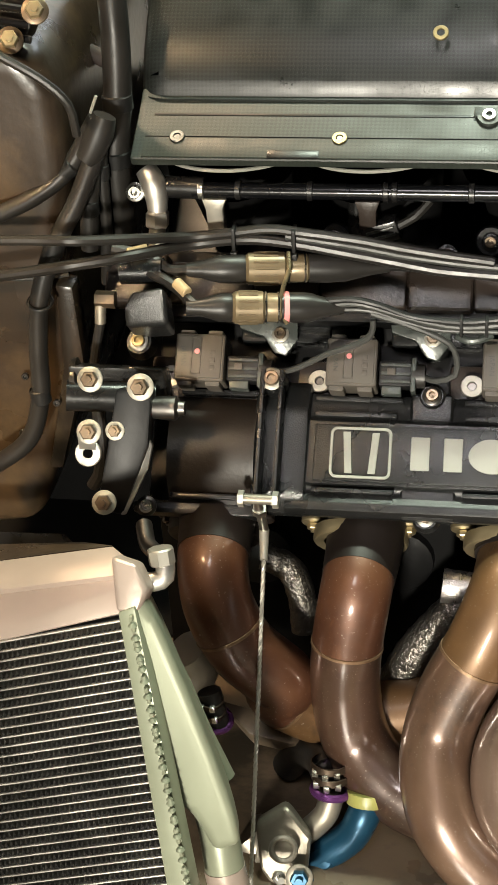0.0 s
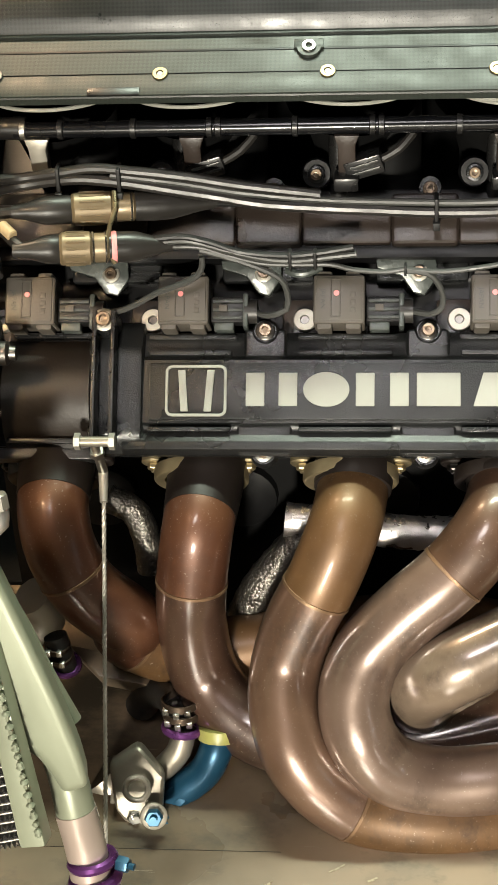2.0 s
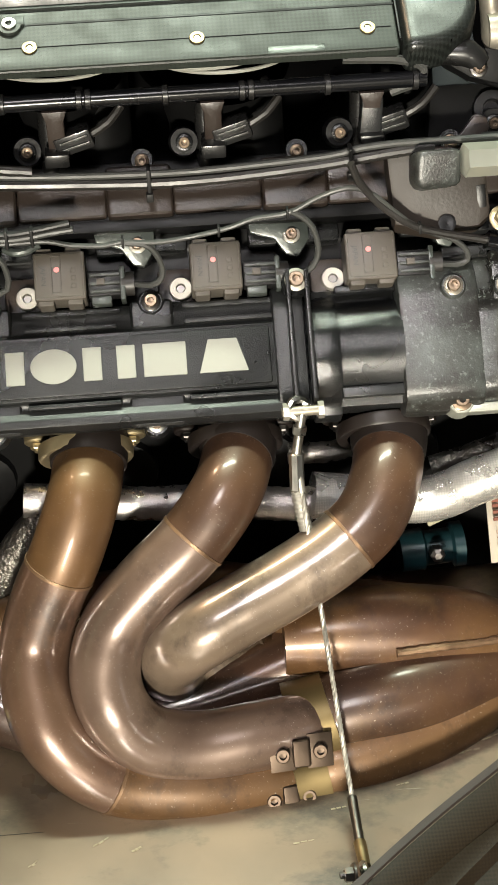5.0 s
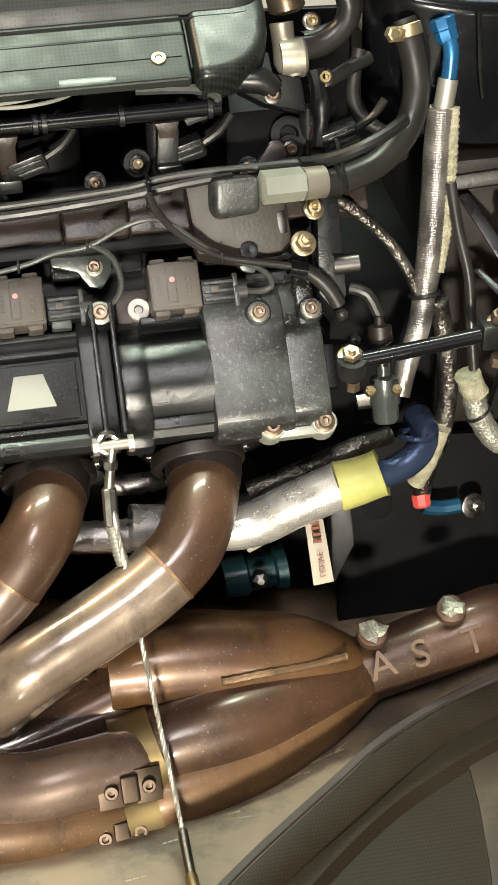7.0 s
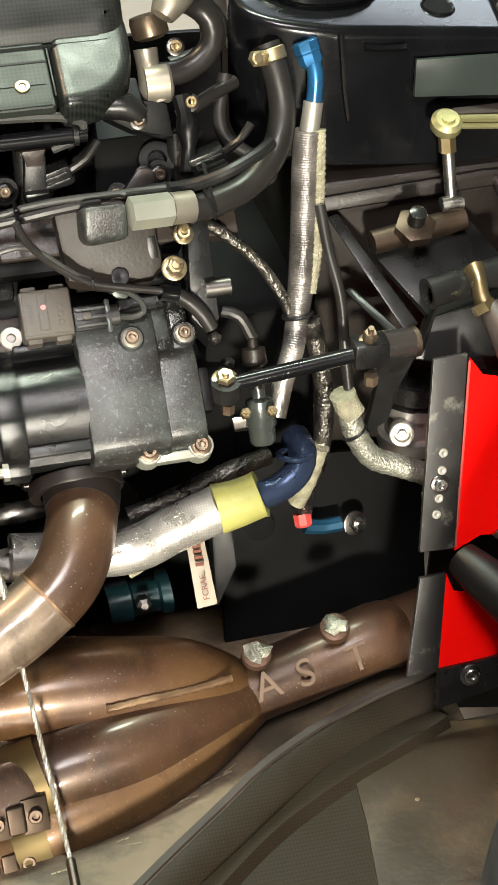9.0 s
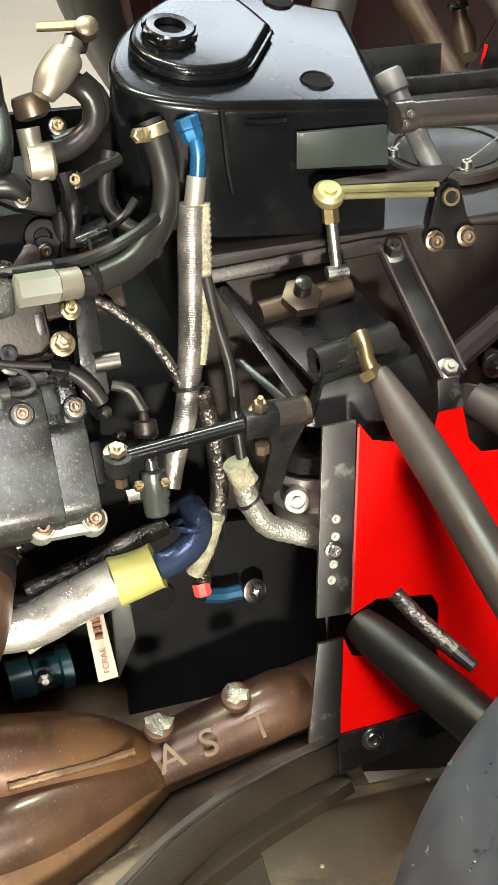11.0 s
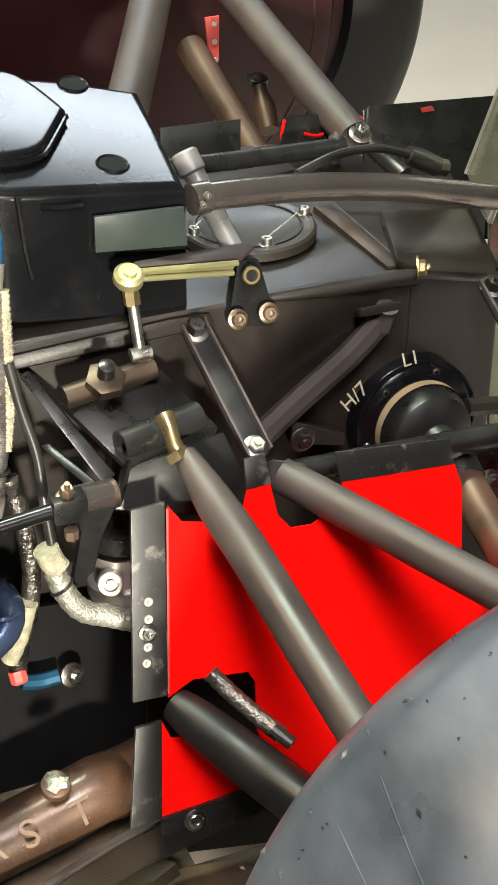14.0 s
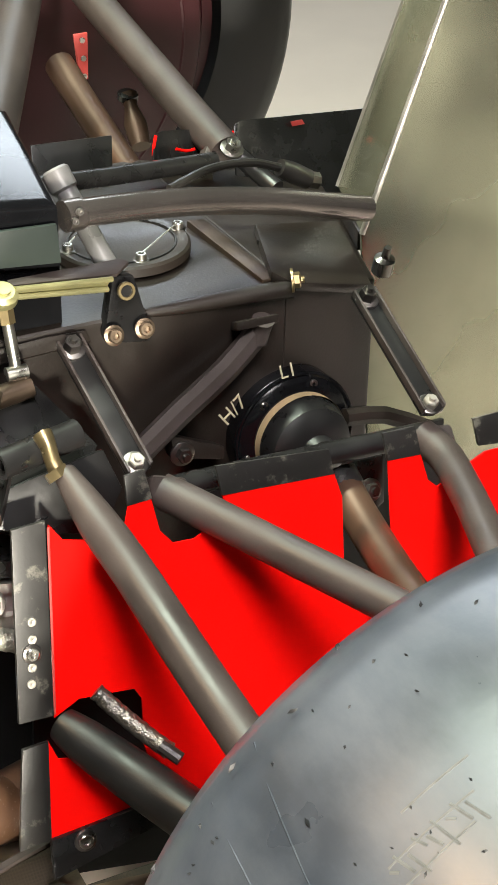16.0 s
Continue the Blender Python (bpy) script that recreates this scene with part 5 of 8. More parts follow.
part("nut", lathe((-0.0447, 0.7250, 0.6054), (1, 0, 0), [(0, 0.0062), (0.014, 0.0062)], 6), TAN, thin)
part("sheath", tube([(-0.0425, 0.7220, 0.5892), (-0.0477, 0.7200, 0.5673), (-0.0495, 0.7180, 0.5545)], 0.0036, 10, 0.006), RUBBER, thin)
part("end_tube", tube([(-0.0505, 0.7200, 0.5344), (-0.0477, 0.7000, 0.4843), (-0.0563, 0.7000, 0.4640)], 0.0050, 10, 0.006), RUBBER, thin)

# front mount with its four big washers
mount = thing("engine_mount", (-0.0312, 0.6900, 0.5395), "black engine mount bracket with pale washers and bolts", "engine mount")
part("upper_lug", slab([(-0.0560, 0.6750, 0.5805), (0.0080, 0.6900, 0.5710), (0.0094, 0.6900, 0.5413), (-0.0553, 0.6750, 0.5455)], (0, -0.9, 0.4), 0.020, 0.003), SATIN, mount)
part("cross_tube", rod((-0.0578, 0.6720, 0.5587), (0.0013, 0.6850, 0.5510), 0.0110, 16), SATIN, mount)
part("leg", slab([(-0.0203, 0.6650, 0.5691), (0.0037, 0.6680, 0.5683), (0.0007, 0.6550, 0.5309), (-0.0176, 0.6380, 0.4841), (-0.0366, 0.6380, 0.4863), (-0.0265, 0.6500, 0.5328)], (0, -0.9, 0.4), 0.014, 0.002), BLACK, mount)
part("leg_edge", slab([(-0.0000, 0.6600, 0.5345), (0.0025, 0.6600, 0.5277), (-0.0007, 0.6540, 0.5129), (-0.0159, 0.6380, 0.4842), (-0.0192, 0.6380, 0.4840)], (0, -0.9, 0.4), 0.004, 0.0005), ALU, mount, "bare metal edge")
AX = Vector((0.05, -0.85, 0.5)).normalized()
for p, r in (((-0.0325, 0.6500, 0.5856), 0.0068), ((-0.0014, 0.6600, 0.5747), 0.0072), ((-0.0374, 0.6480, 0.5451), 0.0066), ((-0.0211, 0.6550, 0.5422), 0.0052), ((-0.0273, 0.6300, 0.4997), 0.0066)):
    bolt_parts(mount, p, AX, r * 0.86, TAN, DULLALU, r * 0.8, True)
part("link_eye", merged(washer((-0.0397, 0.6480, 0.5275), AX, 0.0092, 0.0036, 0.0030), moved(box((-0.006, -0.002, 0.004), (0.006, 0.001, 0.016), 0.001), Matrix.Translation(Vector((-0.0397, 0.6480, 0.5275))))), ALU, mount, "pale link plate")
bolt_parts(mount, (-0.0062, 0.6600, 0.4769), AX, 0.0048, STEEL, DARKSTEEL)
part("studnut", lathe((0.0021, 0.6750, 0.5494), (1, 0, 0), [(0, 0.0075), (0.010, 0.0085), (0.016, 0.0085), (0.018, 0.0055), (0.022, 0.0050)], 14), DARKSTEEL, mount)
part("end_disc", lathe((-0.0563, 0.6850, 0.5655), (1, 0.1, 0), [(0, 0.013), (0.004, 0.014), (0.006, 0.010)], 20), DARKSTEEL, mount)
# front end of the head
lump = thing("cam_sensor_housing", (-0.0081, 0.7200, 0.6048), "black cast housing at the front of the head", "engine part")
part("housing", slab([(-0.0153, 0.7120, 0.6198), (0.0079, 0.7120, 0.6235), (0.0104, 0.7050, 0.5981), (-0.0202, 0.7050, 0.5949), (-0.0211, 0.7080, 0.6087)], (0, -0.7, 0.7), 0.030, 0.004, 3), CASE, lump)
part("ear", lathe((-0.0163, 0.7220, 0.5742), OUT, [(-0.012, 0.011), (0.0, 0.009)], 16), CASE, lump)
bolt_parts(lump, (-0.0163, 0.7220, 0.5742), OUT, 0.0048, GOLD, STEEL)
part("cap", lathe((-0.0129, 0.7350, 0.6232), (1, 0, 0.05), [(-0.014, 0.009), (0.016, 0.009)], 18), CASE, lump)

# ---- foil-wrapped pipes behind the headers ----
def foil_hose(pts, r, mat, label):
    h = thing("foil_hose", pts[0], label, "hose", "foil hoses")
    if mat == FOILCLOTH:
        part("wrap", tube(pts, r, 28, 0.006), mat, h)
    else:
        part("wrap", tube(pts, r, 20, 0.004, ripple=0.05, every=3), mat, h)
    return h


foil_hose([(0.0657, 0.7150, 0.3960), (0.0853, 0.7100, 0.3878), (0.0937, 0.7050, 0.3655), (0.0955, 0.7000, 0.3396)], 0.0105, FOILDARK, "crinkled dark foil heat-wrapped hose")
foil_hose([(0.2182, 0.7000, 0.3783), (0.1981, 0.6950, 0.3569), (0.1775, 0.6900, 0.3296), (0.1601, 0.6900, 0.2888)], 0.0140, FOILDARK, "crinkled dark foil heat-wrapped hose")
foil_hose([(0.1989, 0.7000, 0.3892), (0.2396, 0.7000, 0.3847), (0.2888, 0.7000, 0.3777), (0.3391, 0.7050, 0.3726), (0.3892, 0.7000, 0.3683), (0.4311, 0.6950, 0.3703)], 0.0125, FOIL, "bright crinkled foil heat-wrapped pipe")
wrap = foil_hose([(0.4104, 0.6900, 0.3821), (0.4520, 0.6900, 0.3754), (0.4981, 0.6880, 0.3722), (0.5315, 0.6840, 0.3886), (0.5666, 0.6800, 0.4055)], 0.0175, FOILCLOTH, "bright woven foil heat-wrapped pipe")
part("seam_edge", tube([(0.4963, 0.6800, 0.3546), (0.5341, 0.6760, 0.3785), (0.5721, 0.6720, 0.3982)], 0.0022, 8, 0.006), FRAY, wrap, "pale sewn seam")
part("yellow_sleeve", tube([(*(0.5633, 0.6800, 0.4040), 0.0190), (*(0.5780, 0.6800, 0.4064), 0.0178), (*(0.5937, 0.6820, 0.4093), 0.0172), (*(0.5971, 0.6820, 0.4103), 0.0182)], 0, 24, 0.006), YELLOW, wrap, "yellow rubber end sleeve")
elbow = hose("blue_pipe_elbow", [(0.5914, 0.6860, 0.4051), (0.6116, 0.6900, 0.4059), (0.6291, 0.6970, 0.4138), (0.6366, 0.7100, 0.4217), (0.6358, 0.7300, 0.4220)], 0.0110, BLUE, "blue anodised aluminium pipe elbow", "pipe fitting")
part("ring", torus((0.6291, 0.7050, 0.4237), (0.1, 0.3, 1), 0.0125, 0.0022, 26, 8), BLUE, elbow)
foil_hose([(0.3972, 0.7300, 0.3927), (0.4271, 0.7300, 0.3911), (0.4471, 0.7350, 0.3917)], 0.0080, FOIL, "bright crinkled foil heat-wrapped pipe")
foil_hose([(0.5040, 0.7200, 0.3789), (0.5432, 0.7200, 0.3917), (0.5822, 0.7200, 0.4070), (0.6152, 0.7300, 0.4082)], 0.0070, FOILDARK, "dull woven heat sleeve over a pipe")

# ---- water pump and pipes at the undertray ----
pump = thing("water_pump", (0.0755, 0.5850, 0.1973), "bare cast aluminium water pump with anodised fittings", "water pump")
part("casting", tube([(*(0.0597, 0.6000, 0.2243), 0.018), (*(0.0751, 0.5950, 0.2050), 0.021), (*(0.0833, 0.5850, 0.1910), 0.016), (*(0.0812, 0.5750, 0.1804), 0.010)], 0, 18, 0.005), DIRTYALU, pump)
part("flange_plate", slab([(0.0736, 0.5750, 0.2414), (0.1023, 0.5800, 0.2415), (0.1149, 0.5750, 0.2168), (0.1068, 0.5700, 0.1949), (0.0833, 0.5680, 0.1913), (0.0688, 0.5700, 0.2139)], (0, -0.8, 0.6), 0.010, 0.002), DIRTYALU, pump)
part("outlet", tube([(0.0954, 0.5850, 0.2304), (0.1099, 0.5880, 0.2431), (0.1227, 0.5920, 0.2581), (0.1261, 0.6000, 0.2703)], 0.0092, 18, 0.005), DIRTYALU, pump)
part("clamp_band", torus((0.1255, 0.6000, 0.2732), (0.1, 0.3, 1), 0.0130, 0.0030, 26, 8), PURPLE, pump, "purple anodised hose clamp")
for k in range(2):
    c = Vector((0.1248, 0.6035, 0.2800)) + Vector((-0.0010, 0.0030, 0.0085)) * k
    part("hose_band", lathe(c, (0.05, 0.3, 1), [(0, 0.0128), (0.0005, 0.0137), (0.0055, 0.0137), (0.0060, 0.0128)], 24, False), BRONZEDARK, pump, "worm-drive hose band")
    for x in (-0.009, -0.001, 0.007):
        part("band_lug", moved(box((-0.0022, -0.0020, -0.0028), (0.0022, 0.0020, 0.0028), 0.0006), Matrix.Translation(c + Vector((x, -0.0130 + abs(x) * 0.5, 0.0030)))), STEEL, pump)
part("rubber_hose", tube([(0.1219, 0.6100, 0.2807), (0.1131, 0.6300, 0.2760), (0.0963, 0.6500, 0.2602), (0.0837, 0.6600, 0.2360)], 0.0125, 16, 0.006), RUBBER, pump)
for p, m in (((0.1096, 0.5650, 0.2163), TEAL), ((0.0983, 0.5500, 0.1930), TEAL), ((0.0896, 0.5630, 0.2224), STEEL), ((0.1011, 0.5700, 0.2284), STEEL)):
    bolt_parts(pump, p, (0.3, -0.85, 0.4), 0.0062, m, None, 0.008, True)
part("volute", slab([(0.0728, 0.5750, 0.2590), (0.0964, 0.5750, 0.2798), (0.1154, 0.5650, 0.2584), (0.1118, 0.5550, 0.2250), (0.0932, 0.5500, 0.2115), (0.0780, 0.5550, 0.2319)], (0.1, -0.85, 0.5), 0.022, 0.006, 3), DIRTYALU, pump, "stained cast volute")
part("boss_ring", torus((0.0961, 0.5550, 0.2564), (0.1, -0.85, 0.5), 0.0085, 0.0022, 24, 8), DIRTYALU, pump)
bolt_parts(pump, (0.1082, 0.5460, 0.2389), (0.1, -0.85, 0.5), 0.0066, TEAL, DIRTYALU, 0.007, True)
teal = hose("teal_hose_elbow", [(0.1070, 0.5850, 0.2122), (0.1254, 0.5850, 0.2269), (0.1412, 0.5880, 0.2414), (0.1494, 0.5920, 0.2577), (0.1527, 0.6000, 0.2652)], 0.0125, TEAL, "dark teal anodised hose elbow", "pipe fitting")
part("nut", lathe((0.1135, 0.5850, 0.2139), Vector((0.1321, 0.5860, 0.2318)) - Vector((0.1135, 0.5850, 0.2139)), [(0, 0.0135), (0.002, 0.0150), (0.016, 0.0150), (0.018, 0.0135)], 6), TEAL, teal)
part("yellow_cap", lathe((0.1526, 0.5970, 0.2659), (0.02, 0.5, 1), [(0, 0.0155), (0.004, 0.0160), (0.009, 0.0155), (0.010, 0.012)], 22), YELLOW, teal, "yellow plastic cap ring")
big = hose("water_pipe", [(0.0120, 0.6600, 0.3471), (0.0190, 0.6650, 0.3269), (0.0085, 0.6600, 0.3022), (0.0184, 0.6500, 0.2922)], 0.0160, DULLALU, "bare aluminium water pipe behind the duct", "pipe")
low = thing("lower_mount_box", (0.0728, 0.6600, 0.2851), "beige dusty sheet-metal box under the headers", "bracket")
part("box_shell", slab([(0.0323, 0.6600, 0.2998), (0.1072, 0.6600, 0.2797), (0.1095, 0.6400, 0.2727), (0.0587, 0.6400, 0.2851)], (0, -0.5, 0.8), 0.03, 0.003), TRAY, low)
part("clamp", torus((0.0455, 0.6000, 0.3346), (0.2, -0.3, 1), 0.0100, 0.0022, 24, 8), PURPLE, low, "purple anodised hose clamp")
for k in range(2):
    c = Vector((0.0424, 0.6010, 0.3390)) + Vector((-0.0015, 0.0025, 0.0080)) * k
    part("hose_band", lathe(c, (0.1, -0.1, 1), [(0, 0.0085), (0.0005, 0.0094), (0.0048, 0.0094), (0.0053, 0.0085)], 22, False), BRONZEDARK, low, "worm-drive hose band")
    for x in (-0.005, 0.003):
        part("band_lug", moved(box((-0.0020, -0.0018, -0.0024), (0.0020, 0.0018, 0.0024), 0.0005), Matrix.Translation(c + Vector((x, -0.0088, 0.0026)))), STEEL, low)
part("hose_stub", rod((0.0462, 0.5995, 0.3300), (0.0398, 0.6060, 0.3560), 0.0086, 18), RUBBER, low)

# ---- oil tank ----
tank = thing("oil_tank", (0.72, 0.84, 0.58), "gloss black painted oil tank with round filler neck", "oil tank")
TOPN = Vector((0.10, -0.19, 0.975)).normalized()
rim = [(0.6194, 0.8620, 0.7323), (0.6177, 0.8429, 0.7288), (0.6224, 0.8240, 0.7246), (0.6355, 0.8114, 0.7208), (0.6579, 0.8035, 0.7170), (0.6852, 0.7982, 0.7131)]
far_rim = [(0.8245, 0.9322, 0.7250), (0.7743, 0.9513, 0.7338), (0.7258, 0.9595, 0.7404), (0.6913, 0.9497, 0.7420), (0.6589, 0.9275, 0.7410), (0.6346, 0.8953, 0.7373)]
bow = [tuple(float(v) for v in p) for p in smooth_line(far_rim[1:] + rim, 0.010)]
part("body", slab(bow + [(0.7462, 0.7975, 0.7067), (0.8120, 0.7958, 0.6997), far_rim[0]], (0, 0, 1), 0.106, 0.007, 5, True), GLOSS, tank)
part("front_bead", tube([(0.6860, 0.7970, 0.7101), (0.6872, 0.7960, 0.6934), (0.6893, 0.7960, 0.6689), (0.6931, 0.7970, 0.6454)], 0.0022, 8, 0.006), GLOSS, tank)
part("access_panel", slab([(0.7402, 0.7905, 0.6880), (0.8082, 0.7875, 0.6862), (0.8105, 0.7875, 0.6551), (0.7399, 0.7905, 0.6600)], (0.02, -1, 0), 0.004, 0.0008), PANELSHEEN, tank, "access panel, toned grey-green for a reflection")
part("weld_line", tube([(0.7029, 0.7955, 0.6997), (0.7120, 0.7950, 0.6981), (0.7216, 0.7945, 0.6974), (0.7328, 0.7935, 0.6975)], 0.0022, 6, 0.004, ripple=0.35, every=2), GLOSS, tank, "ropy weld line")
part("seam_weld", tube([(0.6871, 0.8030, 0.6446), (0.7035, 0.8060, 0.6142), (0.7212, 0.8060, 0.6136), (0.7436, 0.8060, 0.6138)], 0.0024, 6, 0.004, ripple=0.35, every=2), GLOSS, tank, "ropy weld line")
plateau = [(0.6384, 0.8756, 0.7371), (0.6382, 0.8615, 0.7344), (0.6459, 0.8426, 0.7299), (0.6648, 0.8280, 0.7251), (0.6941, 0.8279, 0.7221), (0.7158, 0.8361, 0.7215), (0.7326, 0.8597, 0.7244), (0.7508, 0.8891, 0.7282), (0.7466, 0.9043, 0.7316), (0.7361, 0.9320, 0.7381), (0.7209, 0.9499, 0.7431), (0.6938, 0.9418, 0.7443), (0.6626, 0.9154, 0.7424), (0.6467, 0.8953, 0.7401)]
lid = [tuple(Vector([float(v) for v in p]) + TOPN * 0.008) for p in smooth_line(plateau[7:] + plateau[:7], 0.009)]
part("plateau", slab(lid, TOPN, 0.018, 0.006, 5, True), GLOSS, tank)
part("plateau_weld", tube([tuple(Vector(p) + TOPN * 0.0005) for p in plateau[1:8]], 0.0026, 6, 0.004, ripple=0.3, every=2), GLOSS, tank, "ropy weld line")
cap_c = Vector((0.6675, 0.8705, 0.7413))
part("filler_neck", lathe(cap_c, TOPN, [(-0.004, 0.0200), (0.002, 0.0200), (0.003, 0.0185)], 32, False), GLOSS, tank)
cap = thing("filler_cap", cap_c, "black castellated filler cap with an open centre", "filler cap")
part("cap_ring", lathe(cap_c + TOPN * 0.002, TOPN, [(0, 0.0190), (0.006, 0.0190), (0.0075, 0.0175), (0.0072, 0.0118), (0.001, 0.0110)], 36, False), GLOSS, cap)
s1, s2, _ = frame_of(TOPN)
for k in range(8):
    a = 2 * math.pi * k / 8 + 0.2
    o = s1 * math.cos(a) + s2 * math.sin(a)
    part("lug", rod(cap_c + TOPN * 0.0022 + o * 0.0180, cap_c + TOPN * 0.0078 + o * 0.0180, 0.0038, 8, edge=0.0006), GLOSS, cap)
part("cap_well", lathe(cap_c + TOPN * 0.0012, TOPN, [(0, 0.0122), (0.002, 0.0122)], 24), BLACK, cap)
for p in ((0.7675, 0.8282, 0.7106), (0.7750, 0.9451, 0.7325)):
    c = Vector(p)
    part("bolt_well", lathe(c - TOPN * 0.004, TOPN, [(0.0048, 0.0105), (0.0058, 0.0118), (0.0038, 0.0130)], 24, False), GLOSS, tank, "raised hole rim")
    # Near-black disc stands for the hole's dark inside.
    part("well_floor", lathe(c - TOPN * 0.0006, TOPN, [(0, 0.0104), (0.0012, 0.0104)], 20), BLACKSHADE, tank, "dark open hole")

# ---- pipes by the tank ----
drain = hose("oil_hose", [(0.6340, 0.8050, 0.7058), (0.6390, 0.7950, 0.6867), (0.6406, 0.7850, 0.6615), (0.6308, 0.7720, 0.6385), (0.6088, 0.7600, 0.6215), (0.5816, 0.7500, 0.6163), (0.5606, 0.7450, 0.6159)], 0.0098, RUBBER, "thick black rubber oil hose clamped to the tank")
part("hose_clamp", lathe((0.6352, 0.8010, 0.7040), (0.16, -0.30, -0.66), [(0, 0.0098), (0.0006, 0.0106), (0.0085, 0.0106), (0.0091, 0.0098)], 26, False), PALEGOLD, drain, "worn steel hose clamp band")
part("clamp_screw", lathe((0.6225, 0.7930, 0.7015), (0.3, -0.85, 0.3), [(0, 0.0050), (0.005, 0.0050), (0.006, 0.0036)], 6), PALEGOLD, drain)
part("clamp_housing", moved(box((-0.006, -0.004, -0.0045), (0.006, 0.004, 0.0045), 0.0012), Matrix.Translation((0.6268, 0.7935, 0.7005))), GOLD, drain)
part("hex_union", lathe((0.5186, 0.7280, 0.6277), Vector((0.5770, 0.7380, 0.6227)) - Vector((0.5186, 0.7280, 0.6277)), [(0, 0.0095), (0.001, 0.0116), (0.030, 0.0116), (0.031, 0.0100), (0.034, 0.0100)], 6), PALEHEX, drain, "bare aluminium hexagon union")
part("cast_end", slab([(0.4869, 0.7280, 0.6372), (0.5179, 0.7280, 0.6374), (0.5183, 0.7240, 0.6116), (0.4909, 0.7220, 0.6104), (0.4861, 0.7230, 0.6172)], (0.1, -0.85, 0.5), 0.022, 0.0055, 4), CASEWORNSHEEN, drain, "black cast hose end")
part("crimp_band", tube([(0.5483, 0.7330, 0.6251), (0.5639, 0.7360, 0.6235)], 0.0112, 20, 0.005), DIRTYALU, drain, "bright crimped band")
part("pipe_clip", torus((0.5790, 0.7490, 0.6171), (1, 0, 0.3), 0.0105, 0.0016, 24, 6), WIRE, drain)
for p in ((0.5491, 0.7280, 0.5814), (0.5564, 0.7380, 0.6025)):
    bolt_parts(drain, p, (0.1, -0.6, 0.8), 0.0050, PALEGOLD, TAN, 0.007, True)

foilpipe = thing("foil_oil_line", (0.6632, 0.7970, 0.6981), "blue-ended oil line wrapped in silver heat foil", "hose")
part("blue_nut", lathe((0.6604, 0.8000, 0.7074), Vector((0.6648, 0.7940, 0.6910)) - Vector((0.6604, 0.8000, 0.7074)), [(0, 0.0080), (0.001, 0.0096), (0.008, 0.0096), (0.009, 0.0088), (0.015, 0.0088), (0.018, 0.0070)], 8), SKYBLUE, foilpipe)
part("blue_elbow", tube([(0.6623, 0.7970, 0.7003), (0.6654, 0.7900, 0.6884), (0.6648, 0.7870, 0.6772), (0.6632, 0.7850, 0.6657)], 0.0058, 16, 0.004), SKYBLUE, foilpipe)
part("stem", tube([(0.6631, 0.7850, 0.6678), (0.6602, 0.7810, 0.6550), (0.6577, 0.7790, 0.6434)], 0.0072, 16, 0.004), DULLALU, foilpipe)
FOILLINE = [(0.6581, 0.7800, 0.6493), (0.6552, 0.7750, 0.6216), (0.6519, 0.7650, 0.5824), (0.6465, 0.7520, 0.5487), (0.6402, 0.7400, 0.5233), (0.6337, 0.7280, 0.5026), (0.6229, 0.7160, 0.4824), (0.6152, 0.7060, 0.4604)]
part("foil_wrap", tube([(*p, r) for p, r in zip(FOILLINE, (0.0098, 0.0102, 0.0102, 0.0098, 0.0086, 0.0082, 0.0078, 0.0074))], 0, 22, 0.0009, ripple=0.036, every=2), FOILWRAP, foilpipe)
part("frayed_edge", tube([(0.6652, 0.7760, 0.6505, 0.0042), (0.6626, 0.7660, 0.6065, 0.0042), (0.6580, 0.7540, 0.5681, 0.0040), (0.6515, 0.7420, 0.5384, 0.0028)], 0, 9, 0.0022, ripple=0.22, every=2), FRAY, foilpipe, "frayed woven edge")
part("tie", torus(FOILLINE[4], (0.1, -0.3, -1), 0.0108, 0.0014, 24, 6), WIRE, foilpipe)

wire("pink_silver_hose", [(0.5708, 0.7550, 0.6032), (0.5906, 0.7520, 0.5893), (0.6149, 0.7480, 0.5638), (0.6310, 0.7420, 0.5351), (0.6376, 0.7400, 0.5141)], 0.0043, FOILDARK, "purplish silver foil-wrapped thin hose", "hose", 14)
tubeline = hose("brake_line", [(0.6615, 0.7600, 0.5996), (0.6645, 0.7450, 0.5694), (0.6697, 0.7300, 0.5386), (0.6693, 0.7150, 0.5036), (0.6709, 0.7050, 0.4671)], 0.0040, RUBBER, "thin black brake line entering a woven sleeve")
part("sleeve", tube([(0.6678, 0.7050, 0.4678), (0.6737, 0.6980, 0.4403), (0.6862, 0.6940, 0.4191), (0.7078, 0.6920, 0.4082), (0.7343, 0.6900, 0.3955)], 0.0085, 14, 0.004, ripple=0.08), FOILDULL, tubeline, "silvery frayed heat sleeve")
part("sleeve_mouth", tube([(0.6645, 0.7020, 0.4740), (0.6677, 0.7020, 0.4647), (0.6721, 0.7000, 0.4563)], 0.0096, 14, 0.004, ripple=0.05), FRAY, tubeline)
part("tie", torus((0.6733, 0.6980, 0.4414), (0.6, -0.3, -1), 0.0092, 0.0013, 22, 6), WIRE, tubeline)
braid = hose("braided_line", [(0.6490, 0.7350, 0.5205), (0.6556, 0.7300, 0.4823), (0.6588, 0.7280, 0.4418), (0.6546, 0.7280, 0.4003), (0.6458, 0.7300, 0.3682), (0.6436, 0.7320, 0.3449)], 0.0072, FOILDARK, "silvery braided hose with red and blue ends")
part("frayed_sleeve", tube([(0.6529, 0.7200, 0.4170), (0.6442, 0.7220, 0.3855), (0.6357, 0.7240, 0.3642)], 0.0070, 14, 0.005, ripple=0.06), FRAY, braid)
